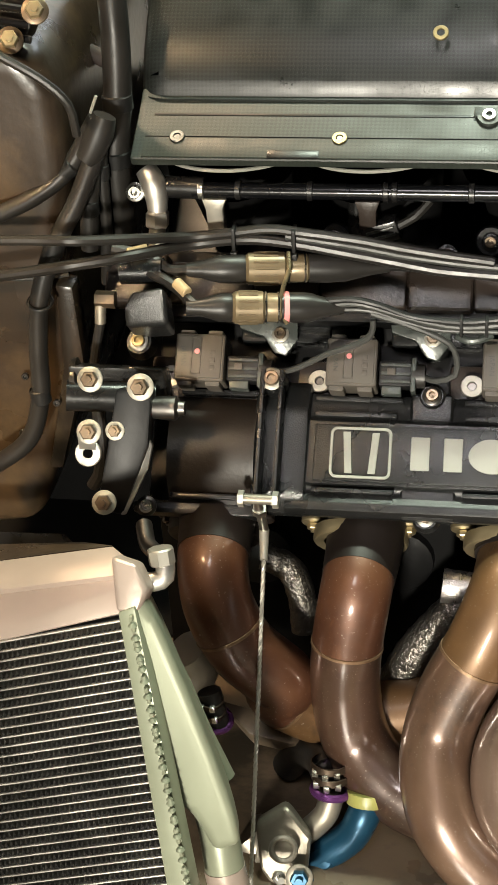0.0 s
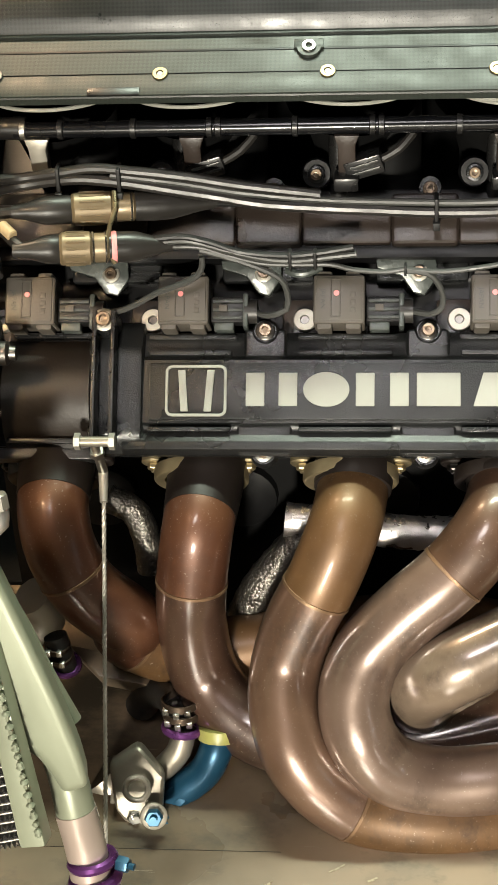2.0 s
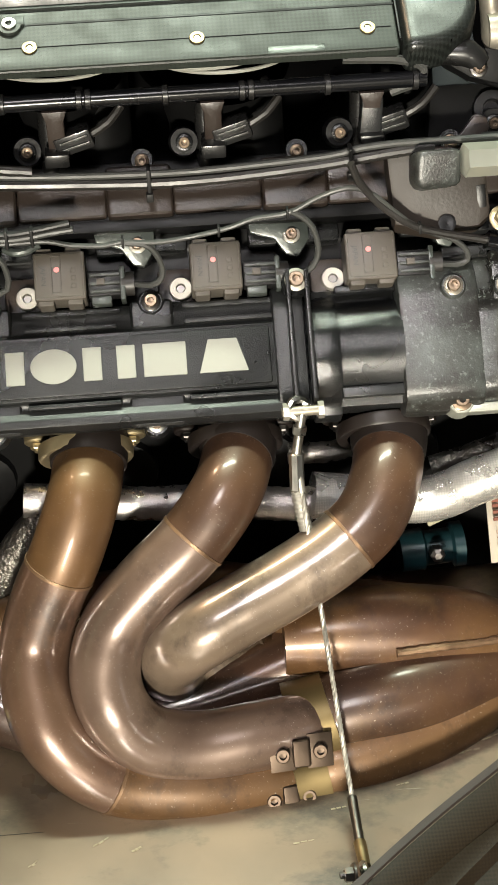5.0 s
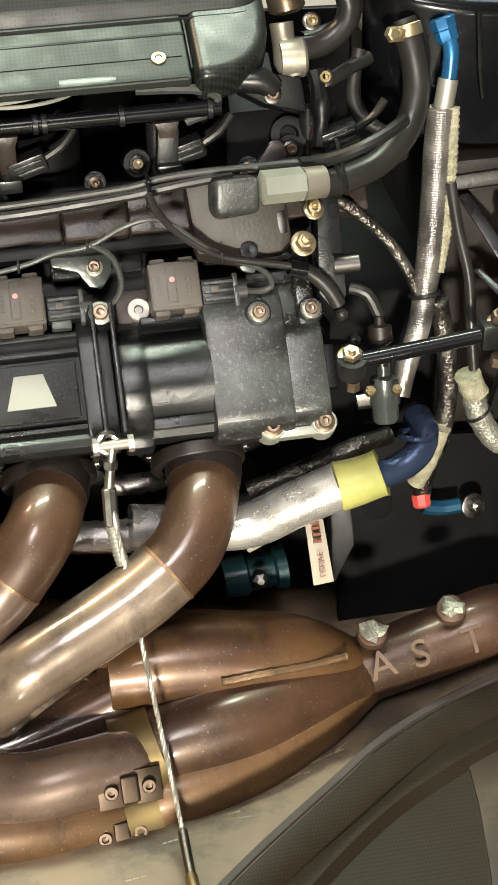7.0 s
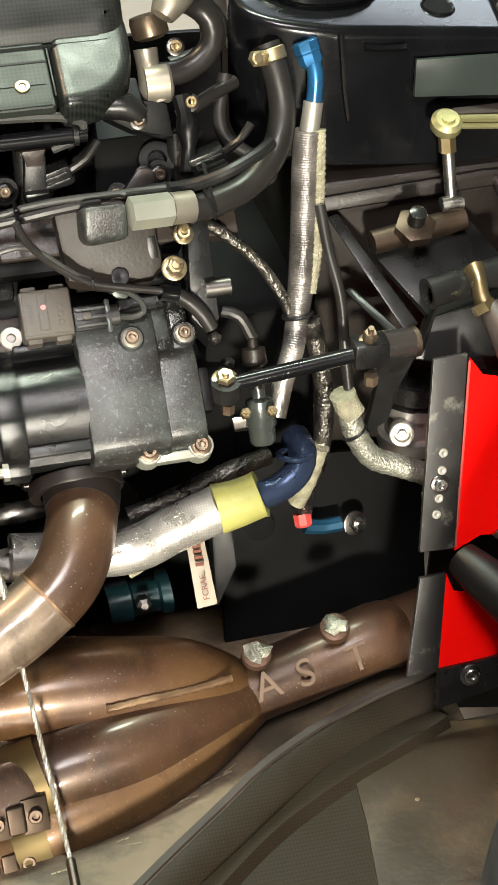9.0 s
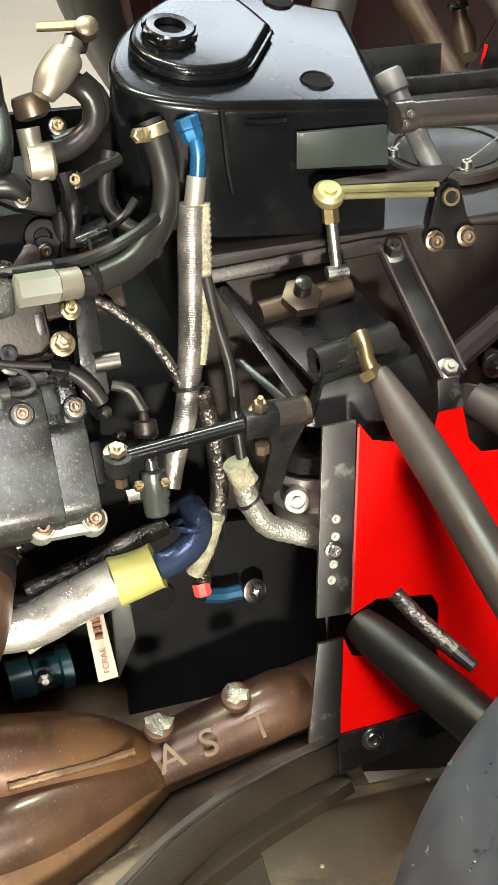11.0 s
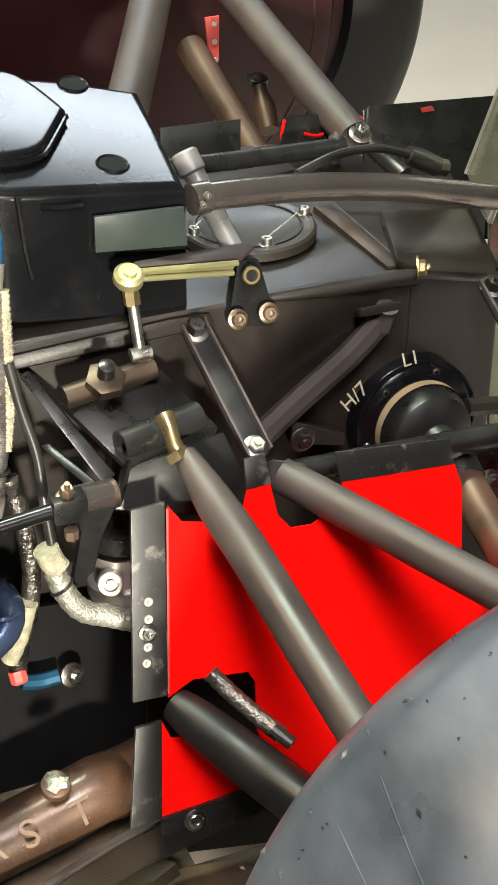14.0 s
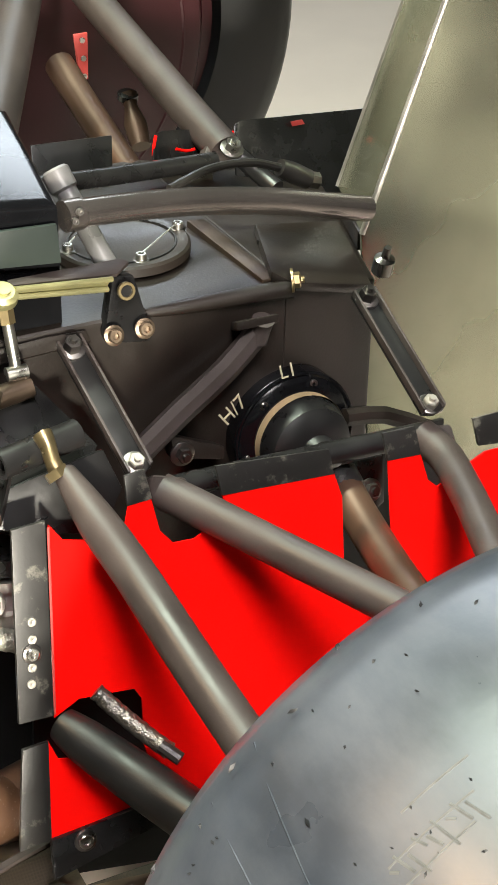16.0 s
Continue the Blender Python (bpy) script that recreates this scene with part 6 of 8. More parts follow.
part("red_nut", lathe((0.6417, 0.7300, 0.3480), (0.1, -0.5, -1), [(0, 0.0075), (0.009, 0.0075), (0.011, 0.0058)], 8), REDMARK, braid, "red anodised nut")
part("blue_fitting", tube([(0.6457, 0.7350, 0.3307), (0.6595, 0.7350, 0.3270), (0.6760, 0.7350, 0.3272)], 0.0062, 8, 0.005), TEAL, braid, "blue anodised fitting")
bolt_parts(braid, (0.6868, 0.7350, 0.3254), (0.2, -0.8, 0.3), 0.0068, STEEL, DARKSTEEL, 0.006, True)
wire("thin_black_hose", [(0.6075, 0.8200, 0.6810), (0.6006, 0.8100, 0.6560), (0.6029, 0.8000, 0.6406), (0.6190, 0.7900, 0.6300)], 0.0050, RUBBER, "black rubber breather hose by the tank", "hose", 12)
wire("thin_black_hose", [(0.5716, 0.8400, 0.6812), (0.6029, 0.8500, 0.6866), (0.6118, 0.8600, 0.7031), (0.5999, 0.8700, 0.7175)], 0.0075, RUBBER, "black rubber breather hose by the tank", "hose", 12)
wire("thin_black_hose", [(0.5790, 0.8000, 0.6671), (0.5976, 0.8100, 0.6714), (0.6144, 0.8200, 0.6739)], 0.0052, RUBBER, "black rubber breather hose by the tank", "hose", 12)

wire("long_loom", [(0.5381, 0.7600, 0.6272), (0.5563, 0.7520, 0.6307), (0.5723, 0.7420, 0.6375), (0.5901, 0.7360, 0.6463), (0.6105, 0.7440, 0.6516), (0.6253, 0.7580, 0.6529)], 0.0046, WIRE, "black loom tied alongside the oil hose", "cable", 10, group="long looms")
single("cable_tie", torus((0.5802, 0.7520, 0.6275), (0.9, -0.1, 0.2), 0.0165, 0.0014, 26, 6), WIRE, (0.5802, 0.7520, 0.6275), "black cable tie round the oil hose", "cable tie", "cable ties")
single("cable_tie", torus((0.5506, 0.7500, 0.6190), (1, 0, 0.05), 0.0150, 0.0016, 26, 6), WIRE, (0.5506, 0.7500, 0.6190), "black cable tie round the oil hose", "cable tie", "cable ties")

# ---- things behind the last cylinder ----
linkage = thing("throttle_linkage", (0.5501, 0.8000, 0.6888), "black and bare-metal throttle linkage at the engine's rear", "linkage")
part("union_body", tube([(*(0.5495, 0.8100, 0.7093), 0.0085), (*(0.5504, 0.8050, 0.6970), 0.0085), (*(0.5537, 0.7980, 0.6873), 0.0125), (*(0.5558, 0.7950, 0.6780), 0.0105)], 0, 16, 0.004), DIRTYALU, linkage, "bare aluminium union")
part("union_nut", lathe((0.5456, 0.7970, 0.6884), (1, 0, 0), [(0, 0.0125), (0.006, 0.0135), (0.016, 0.0135), (0.018, 0.012)], 22), DIRTYALU, linkage)
part("top_pot", lathe((0.5543, 0.8300, 0.7256), (0.2, -0.3, -1), [(0, 0.012), (0.004, 0.013), (0.014, 0.013), (0.017, 0.0085)], 22), TAN, linkage)
part("arm", slab([(0.5159, 0.7850, 0.6880), (0.5589, 0.7850, 0.6798), (0.5619, 0.7800, 0.6546), (0.5326, 0.7820, 0.6629), (0.5136, 0.7850, 0.6739)], (0, -0.8, 0.5), 0.018, 0.003), BLACK, linkage)
for p, m in (((0.5363, 0.7760, 0.6723), TAN), ((0.5182, 0.7800, 0.6887), TAN), ((0.5748, 0.7850, 0.6771), GOLD), ((0.5386, 0.7780, 0.6302), TAN), ((0.4835, 0.7760, 0.6365), DARKSTEEL), ((0.5687, 0.8000, 0.7123), GOLD)):
    bolt_parts(linkage, p, (0, -0.8, 0.55), 0.0043, m, DARKSTEEL)
part("round_boss", lathe((0.5498, 0.7900, 0.6342), (0, -0.8, 0.5), [(-0.01, 0.014), (0.006, 0.013), (0.006, 0.007), (0.0, 0.006)], 20), BLACK, linkage)
part("wire_run", tube([(0.4431, 0.7750, 0.6850), (0.4808, 0.7720, 0.6835), (0.4979, 0.7720, 0.6769), (0.4937, 0.7720, 0.6671), (0.4764, 0.7750, 0.6592)], 0.0035, 8, 0.005), GREYWIRE, linkage)
part("clamp_block", slab([(0.4558, 0.7650, 0.6617), (0.4703, 0.7650, 0.6602), (0.4686, 0.7620, 0.6303), (0.4531, 0.7620, 0.6320)], (0, -0.9, 0.4), 0.014, 0.002), CASE, linkage)
part("valve_body", tube([(*(0.5719, 0.7900, 0.6702), 0.006), (*(0.5714, 0.7850, 0.6514), 0.0045), (*(0.5700, 0.7800, 0.6368), 0.006), (*(0.5683, 0.7720, 0.6191), 0.005)], 0, 10, 0.005, ripple=0.25), BROWNCAST, linkage)
# Blackened to stand for the unlit space behind the linkage.
part("back_casting", slab([(0.5077, 0.8000, 0.6511), (0.5884, 0.8000, 0.6516), (0.5835, 0.7750, 0.5984), (0.5021, 0.7750, 0.6029)], (0, -0.8, 0.5), 0.05, 0.005), BLACKSHADE, linkage)
part("elbow_body", tube([(*(0.4974, 0.7850, 0.6804), 0.006), (*(0.5126, 0.7820, 0.6824), 0.0085), (*(0.5297, 0.7800, 0.6814), 0.0095), (*(0.5387, 0.7780, 0.6738), 0.007)], 0, 12, 0.005), SATIN, linkage)
part("pot", tube([(*(0.5603, 0.8000, 0.7350), 0.0085), (*(0.5685, 0.8060, 0.7440), 0.0125), (*(0.5819, 0.8180, 0.7542), 0.0125), (*(0.5841, 0.8200, 0.7561), 0.008), (*(0.5889, 0.8260, 0.7616), 0.007)], 0, 18, 0.004), DIRTYALU, linkage, "bare aluminium pot")
part("rod_eye", lathe((0.6000, 0.8360, 0.7637), (0, -0.6, 0.8), [(0, 0.0085), (0.008, 0.0085), (0.009, 0.007)], 18), TAN, linkage)
part("link_rod", tube([(0.5666, 0.8420, 0.7692), (0.5800, 0.8400, 0.7688), (0.6007, 0.8380, 0.7683)], 0.0036, 10, 0.006), GOLD, linkage, "gold link rod")
part("rod_bracket", slab([(0.5856, 0.8400, 0.7636), (0.6048, 0.8400, 0.7630), (0.5990, 0.8320, 0.7513), (0.5849, 0.8320, 0.7509)], (0, -0.8, 0.6), 0.006, 0.001), SATIN, linkage)
part("boot_hose", tube([(0.5519, 0.8000, 0.6933), (0.5769, 0.8050, 0.6932), (0.5958, 0.8100, 0.7068), (0.5965, 0.8150, 0.7234), (0.5859, 0.8180, 0.7344), (0.5723, 0.8120, 0.7425)], 0.0085, 16, 0.006), RUBBER, linkage)
part("spacer", tube([(*(0.5698, 0.7900, 0.6817), 0.008), (*(0.5709, 0.7850, 0.6712), 0.006), (*(0.5715, 0.7800, 0.6587), 0.0085), (*(0.5706, 0.7750, 0.6483), 0.005), (*(0.5699, 0.7700, 0.6336), 0.0075)], 0, 10, 0.006), BLACK, linkage)
part("ear", slab([(0.5342, 0.7720, 0.6392), (0.5433, 0.7720, 0.6380), (0.5450, 0.7680, 0.6311), (0.5387, 0.7640, 0.6231), (0.5189, 0.7640, 0.6234)], (0, -0.8, 0.5), 0.008, 0.002), BROWNCAST, linkage)
rearplate = thing("head_end_plate", (0.5698, 0.7300, 0.5563), "black bracketed end plate at the rear of the head", "engine part")
part("plate", slab([(0.5617, 0.7500, 0.6045), (0.5778, 0.7500, 0.6050), (0.5779, 0.7200, 0.5427), (0.5708, 0.7150, 0.5280), (0.5576, 0.7200, 0.5452)], (0, -0.7, 0.7), 0.03, 0.003), CASE, rearplate)
part("stub", lathe((0.5693, 0.7280, 0.5620), (1, 0, 0), [(0, 0.007), (0.018, 0.007), (0.019, 0.005)], 16), DARKSTEEL, rearplate)
part("lever", tube([(0.5425, 0.7250, 0.5669), (0.5559, 0.7220, 0.5579), (0.5652, 0.7180, 0.5477), (0.5707, 0.7150, 0.5373)], 0.0055, 12, 0.005), RUBBER, rearplate)
part("sensor_lead", tube([(0.5798, 0.7200, 0.5470), (0.5909, 0.7150, 0.5440), (0.5991, 0.7100, 0.5274)], 0.0042, 10, 0.005), RUBBER, rearplate)
part("round_sensor", lathe((0.5980, 0.7050, 0.5235), (0, -0.4, -1), [(-0.006, 0.003), (0, 0.004), (0.001, 0.0085), (0.012, 0.0092), (0.015, 0.005), (0.030, 0.0042)], 18), GEAR, rearplate)
part("solenoid", lathe((0.6000, 0.7000, 0.4956), (0, -0.35, -1), [(0, 0.0045), (0.010, 0.0050), (0.012, 0.0100), (0.030, 0.0112), (0.032, 0.0100), (0.042, 0.0096), (0.045, 0.0080)], 20), LEAF, rearplate, "grey-green can")
for p in ((0.5858, 0.6800, 0.4838), (0.6051, 0.6800, 0.4824)):
    bolt_parts(rearplate, p, (0, -0.6, 0.8), 0.0042, GOLD, None, 0.004, True)
part("solenoid_plate", slab([(0.5787, 0.6920, 0.4748), (0.6098, 0.6920, 0.4753), (0.6125, 0.6900, 0.4655), (0.5805, 0.6900, 0.4651)], (0, -0.6, 0.8), 0.006, 0.001), DARKSTEEL, rearplate)
for p in ((0.5697, 0.7100, 0.5311), (0.5778, 0.7050, 0.5121), (0.5730, 0.7050, 0.5056)):
    bolt_parts(rearplate, p, (0.3, -0.7, 0.6), 0.0048, DARKSTEEL, None, 0.006, True)

part("brown_panel", slab([(0.4701, 0.7520, 0.6253), (0.5371, 0.7500, 0.6246), (0.5424, 0.7360, 0.5813), (0.5340, 0.7330, 0.5748), (0.5061, 0.7320, 0.5714), (0.4750, 0.7360, 0.5775)], (0, -0.7, 0.7), 0.020, 0.003), BROWNPANEL, rearplate, "brown-black head end panel")
part("panel_hole", lathe((0.5106, 0.7310, 0.5786), (0, -0.7, 0.7), [(0.0008, 0.0062), (0.0010, 0.0040), (0.0003, 0.0002)], 16, False), BLACK, rearplate)
part("panel_recess", slab([(0.5313, 0.7420, 0.6011), (0.5384, 0.7420, 0.6018), (0.5393, 0.7370, 0.5868), (0.5322, 0.7370, 0.5848)], (0, -0.7, 0.7), 0.003, 0.001), BLACK, rearplate)
bolt_parts(rearplate, (0.5480, 0.7280, 0.5815), (0, -0.72, 0.69), 0.0060, PALEGOLD, PALEGOLD, 0.006, True)
bolt_parts(rearplate, (0.5567, 0.7350, 0.6032), (0, -0.72, 0.69), 0.0048, PALEGOLD, PALEGOLD, 0.006)
part("p_clip", tube([(*(0.5368, 0.7220, 0.5686), 0.0062), (*(0.5488, 0.7220, 0.5648), 0.0066)], 0, 14, 0.005), GLOSS, rearplate)

# tie rod between the engine and the suspension bracket
TA, TB = Vector((0.580, 0.680, 0.512)), Vector((0.672, 0.680, 0.522))
tie = thing("tie_rod", TA, "black tie rod with brass bolts at each end", "tie rod")
part("rod", rod(TA, TB, 0.0058, 16), GLOSS, tie)
part("rod_eye", lathe(Vector((0.572, 0.681, 0.502)), (0, -0.2, 1), [(0, 0.0105), (0.014, 0.0105)], 18), SATIN, tie)
bolt_parts(tie, (0.572, 0.681, 0.514), (0, -0.35, 1), 0.0066, PALEGOLD, PALEGOLD, 0.006, True)
part("lower_nut", lathe((0.573, 0.678, 0.490), (0, -0.1, 1), [(0, 0.005), (0.008, 0.005)], 6), TAN, tie)
part("fork", box((0.664, 0.672, 0.512), (0.690, 0.690, 0.532), 0.003), SATIN, tie)
bolt_parts(tie, (0.676, 0.680, 0.530), (0, -0.3, 1), 0.0052, TAN, TAN, 0.009, True)
part("lower_nut", lathe((0.677, 0.676, 0.498), (0, -0.1, 1), [(0, 0.0052), (0.008, 0.0052)], 6), TAN, tie)

# ---- gearbox ----
gear = thing("gearbox", (0.95, 0.93, 0.40), "black cast magnesium gearbox casing with ribs", "gearbox")
part("casing", slab([(0.664, 0.786, 0.6020), (1.002, 0.787, 0.6020), (1.002, 1.085, 0.6020), (0.664, 1.085, 0.6020)], (0, 0, 1), 0.30, 0.005, 3), GEAR, gear)
part("tail_casing", slab([(1.000, 0.7875, 0.6020), (1.100, 0.812, 0.5750), (1.200, 1.085, 0.5480), (1.000, 1.085, 0.6020)], (0, 0, 1), 0.28, 0.004, 3), GEAR, gear)
part("front_flange", slab([(0.664, 0.7815, 0.5935), (0.7938, 0.7820, 0.6000), (0.8260, 0.7820, 0.5990), (0.8301, 0.7800, 0.5886), (0.664, 0.7780, 0.5838)], (0, -0.8, 0.5), 0.02, 0.002), GEAR, gear)
part("top_rib", slab([(0.9748, 0.9206, 0.6085), (0.9907, 0.9172, 0.6085), (0.9960, 0.7930, 0.6050), (0.9820, 0.7930, 0.6052)], (0, -0.05, 1), 0.010, 0.002), BRONZEDARK, gear, "worn weld-on strip")
part("rear_step", slab([(0.9880, 0.7900, 0.6131), (1.0045, 0.7820, 0.6033), (1.0904, 0.8000, 0.5760), (1.1140, 0.9000, 0.5914), (1.0296, 0.9000, 0.6038)], (0, -0.2, 1), 0.010, 0.003), GEAR, gear)
part("top_slot", slab([(1.0155, 0.8673, 0.6037), (1.1042, 0.8919, 0.5801), (1.1026, 0.8788, 0.5793), (1.0172, 0.8551, 0.6022)], (0, -0.2, 1), 0.004, 0.0005), BLACK, gear)
part("edge_roll", tube([(0.8780, 0.7900, 0.5985, 0.0040), (0.9200, 0.7885, 0.5975, 0.0062), (0.9700, 0.7880, 0.5965, 0.0074), (1.0050, 0.7860, 0.5960, 0.0078)], 0, 14, 0.01), GEAR, gear, "rolled top edge")
bolt_parts(gear, (1.0007, 0.7800, 0.6064), (0.9, -0.4, 0.1), 0.0066, GOLD, GOLD, 0.006, True)
part("side_strut", tube([(0.8621, 0.7650, 0.4912), (0.8991, 0.7700, 0.5157), (0.9413, 0.7750, 0.5418), (0.9713, 0.7800, 0.5659)], 0.0105, 8, 0.02), TUBE, gear)
part("strut_head", slab([(0.9480, 0.7700, 0.5850), (0.9860, 0.7700, 0.5842), (0.9855, 0.7690, 0.5770), (0.9476, 0.7690, 0.5778)], (0, -0.9, 0.4), 0.012, 0.0015), GEAR, gear, "bolted foot plate")
part("strut_neck", tube([(0.9690, 0.7760, 0.5600, 0.0085), (0.9730, 0.7760, 0.5720, 0.0080), (0.9735, 0.7740, 0.5800, 0.0095)], 0, 12, 0.004), TUBE, gear)
part("lower_ear", slab([(0.8868, 0.7650, 0.5006), (0.9092, 0.7650, 0.4897), (0.9372, 0.7650, 0.4772), (0.9348, 0.7600, 0.4671), (0.8893, 0.7600, 0.4790)], (0, -0.9, 0.3), 0.02, 0.004), GEAR, gear)
bolt_parts(gear, (0.8930, 0.7550, 0.4871), (0, -1, 0.1), 0.0070, DARKSTEEL, DARKSTEEL, 0.006, True)
part("low_rib", tube([(1.0454, 0.7600, 0.4798), (1.0845, 0.7600, 0.4730), (1.1250, 0.7500, 0.4543)], 0.008, 8, 0.02), GEAR, gear)
part("lamp_stud", merged(lathe((1.1001, 0.8000, 0.5948), (0, -0.3, 1), [(-0.01, 0.009), (0.004, 0.009), (0.006, 0.004), (0.016, 0.003)], 14)), DARKSTEEL, gear)
# inspection cover
CC = Vector((0.9042, 0.8950, 0.6085))
hatch = thing("inspection_cover", CC, "round black inspection cover wired to four bolts", "cover")
part("disc", lathe(CC, UP, [(-0.004, 0.0567), (0.003, 0.0567), (0.005, 0.0546), (0.005, 0.0483), (0.0035, 0.0452), (0.0035, 0.0002)], 56, False), GEAR, hatch)
part("inner_ring", torus(CC + UP * 0.0040, UP, 0.0446, 0.0012, 48, 6), SATIN, hatch)
BOLTS = [(0.8558, 0.8933), (0.9561, 0.8976), (0.9028, 0.8527), (0.9113, 0.9524)]
for x, y in BOLTS:
    bolt_parts(hatch, (x, y, 0.6120), UP, 0.0046, STEEL, DARKSTEEL, 0.006)
for a, b in ((0, 3), (1, 2)):
    part("lockwire", rod((*BOLTS[a], 0.6185), (*BOLTS[b], 0.6185), 0.0007, 6), STEEL, hatch, "thin lockwire")
# driveshaft joint
JC, JA = Vector((1.0040, 0.7750, 0.4685)), Vector((0.02, -1, 0.05)).normalized()
joint = thing("driveshaft_joint", JC, "black driveshaft joint with a cream band and chalk marks", "driveshaft")
part("flange_disc", lathe(JC + JA * -0.02, JA, [(0, 0.056), (0.022, 0.056), (0.026, 0.052), (0.030, 0.046), (0.030, 0.030)], 48, False), GLOSS, joint)
part("rim_ring", torus(JC + JA * 0.004, JA, 0.0545, 0.0022, 48, 8), GLOSS, joint)
part("cream_band", lathe(JC + JA * 0.008, JA, [(0, 0.0408), (0.0100, 0.0408)], 48, False), TANMARK, joint, "cream painted band")
part("cup", lathe(JC + JA * 0.0, JA, [(0, 0.0395), (0.022, 0.0395), (0.034, 0.036), (0.040, 0.028), (0.042, 0.016), (0.050, 0.014)], 44), SATIN, joint)
for k in range(6):
    s1, s2, _ = frame_of(JA)
    o = s1 * math.cos(k * 1.047 + 0.2) + s2 * math.sin(k * 1.047 + 0.2)
    bolt_parts(joint, JC + JA * 0.006 + o * 0.0475, JA, 0.0036, DARKSTEEL, None)


writing("H/7", 0.017, (0.9393, 0.7500, 0.5136), Vector((0.9531, 0.7530, 0.5320)) - Vector((0.9253, 0.7470, 0.5134)), (-0.7, 0.2, 0.6), CHALK, joint, "chalked H/7")
writing("L1", 0.016, (0.9866, 0.7520, 0.5360), (1, 0.05, 0.05), (0, 0.4, 0.9), CHALK, joint, "chalked L1")

# ---- gear selector linkage ----
K, PV = Vector((0.757, 0.771, 0.648)), Vector((0.862, 0.790, 0.628))
sel = thing("selector_linkage", K, "brass-coloured selector lever on a black pivot bracket", "linkage")
part("knob", lathe(K - Vector((0, 0, 0.006)), (0, -0.45, 0.9), [(0, 0.0095), (0.003, 0.0115), (0.009, 0.0115), (0.012, 0.0085), (0.012, 0.005), (0.014, 0.005)], 20), BRASSGREEN, sel)
for p, q in (((0.766, 0.7665, 0.6515), (0.846, 0.7765, 0.6395)), ((0.766, 0.7660, 0.6455), (0.842, 0.7755, 0.6325))):
    part("lever_rod", rod(p, q, 0.0022, 10), BRASSGREEN, sel)
part("lever_web", slab([(0.766, 0.7685, 0.6515), (0.846, 0.7785, 0.6395), (0.842, 0.7775, 0.6325), (0.766, 0.7680, 0.6455)], (0, -1, 0.2), 0.003, 0.0005), BRASSGREEN, sel)
part("lever_top", slab([(0.764, 0.769, 0.654), (0.852, 0.782, 0.6405), (0.868, 0.796, 0.6415), (0.864, 0.802, 0.643), (0.764, 0.777, 0.655)], (0, -0.2, 1), 0.003, 0.0008), TUBE, sel, "worn brown-black top plate")
part("drop_rod", rod(K + Vector((0.001, -0.002, -0.008)), (0.7599, 0.7550, 0.5902), 0.0046, 12), STEEL, sel)
part("drop_collar", rod(K + Vector((0.001, -0.002, -0.008)), K + Vector((0.0015, -0.005, -0.022)), 0.0064, 6), GOLD, sel)
part("drop_eye", lathe((0.7591, 0.7530, 0.5913), (1, 0, 0), [(-0.008, 0.0058), (0.008, 0.0058)], 14), STEEL, sel)
part("pivot_bracket", slab([(0.8500, 0.7850, 0.6377), (0.8686, 0.7870, 0.6340), (0.8811, 0.7800, 0.5824), (0.8771, 0.7790, 0.5787), (0.8420, 0.7770, 0.5856), (0.8390, 0.7770, 0.5934)], (0, -1, 0.2), 0.014, 0.003), SATIN, sel)
part("pivot_ring", washer((0.8568, 0.7770, 0.6276), (0, -1, 0.25), 0.0072, 0.0048, 0.003), GOLD, sel, "brass pivot ring")
part("pivot_pin", lathe((0.8572, 0.7780, 0.6270), (0, -1, 0.25), [(0, 0.0046), (0.002, 0.0044)], 14), SATIN, sel)
for p in ((0.8439, 0.7720, 0.5950), (0.8704, 0.7740, 0.5944)):
    bolt_parts(sel, p, (0, -1, 0.3), 0.0055, TAN, TAN, 0.005)
part("grey_post", rod((0.8328, 0.8500, 0.6993), (0.8565, 0.8000, 0.6302), 0.0085, 18), POST, sel)
part("post_cap", rod((0.8316, 0.8520, 0.7023), (0.8364, 0.8420, 0.6872), 0.0110, 18, edge=0.002), POST, sel)

bow = thing("bowed_tube", (0.8240, 0.8000, 0.6888), "dark polished bowed tube across the gearbox", "tube")
part("tube", tube([(0.8188, 0.7950, 0.6885), (0.8577, 0.8000, 0.6851), (0.9230, 0.8100, 0.6755), (1.0000, 0.8250, 0.6575), (1.0528, 0.8350, 0.6416), (1.1084, 0.8450, 0.6241)], 0.0110, 20, 0.012), BOWTUBE, bow)
part("end_collar", tube([(0.8158, 0.7940, 0.6885), (0.8220, 0.7950, 0.6884), (0.8299, 0.7960, 0.6879)], 0.0122, 18, 0.006), BOWTUBE, bow)
for p in ((0.8240, 0.7830, 0.6953), (0.8202, 0.7830, 0.6884)):
    bolt_parts(bow, p, (0, -1, 0.2), 0.0030, DARKSTEEL, None)

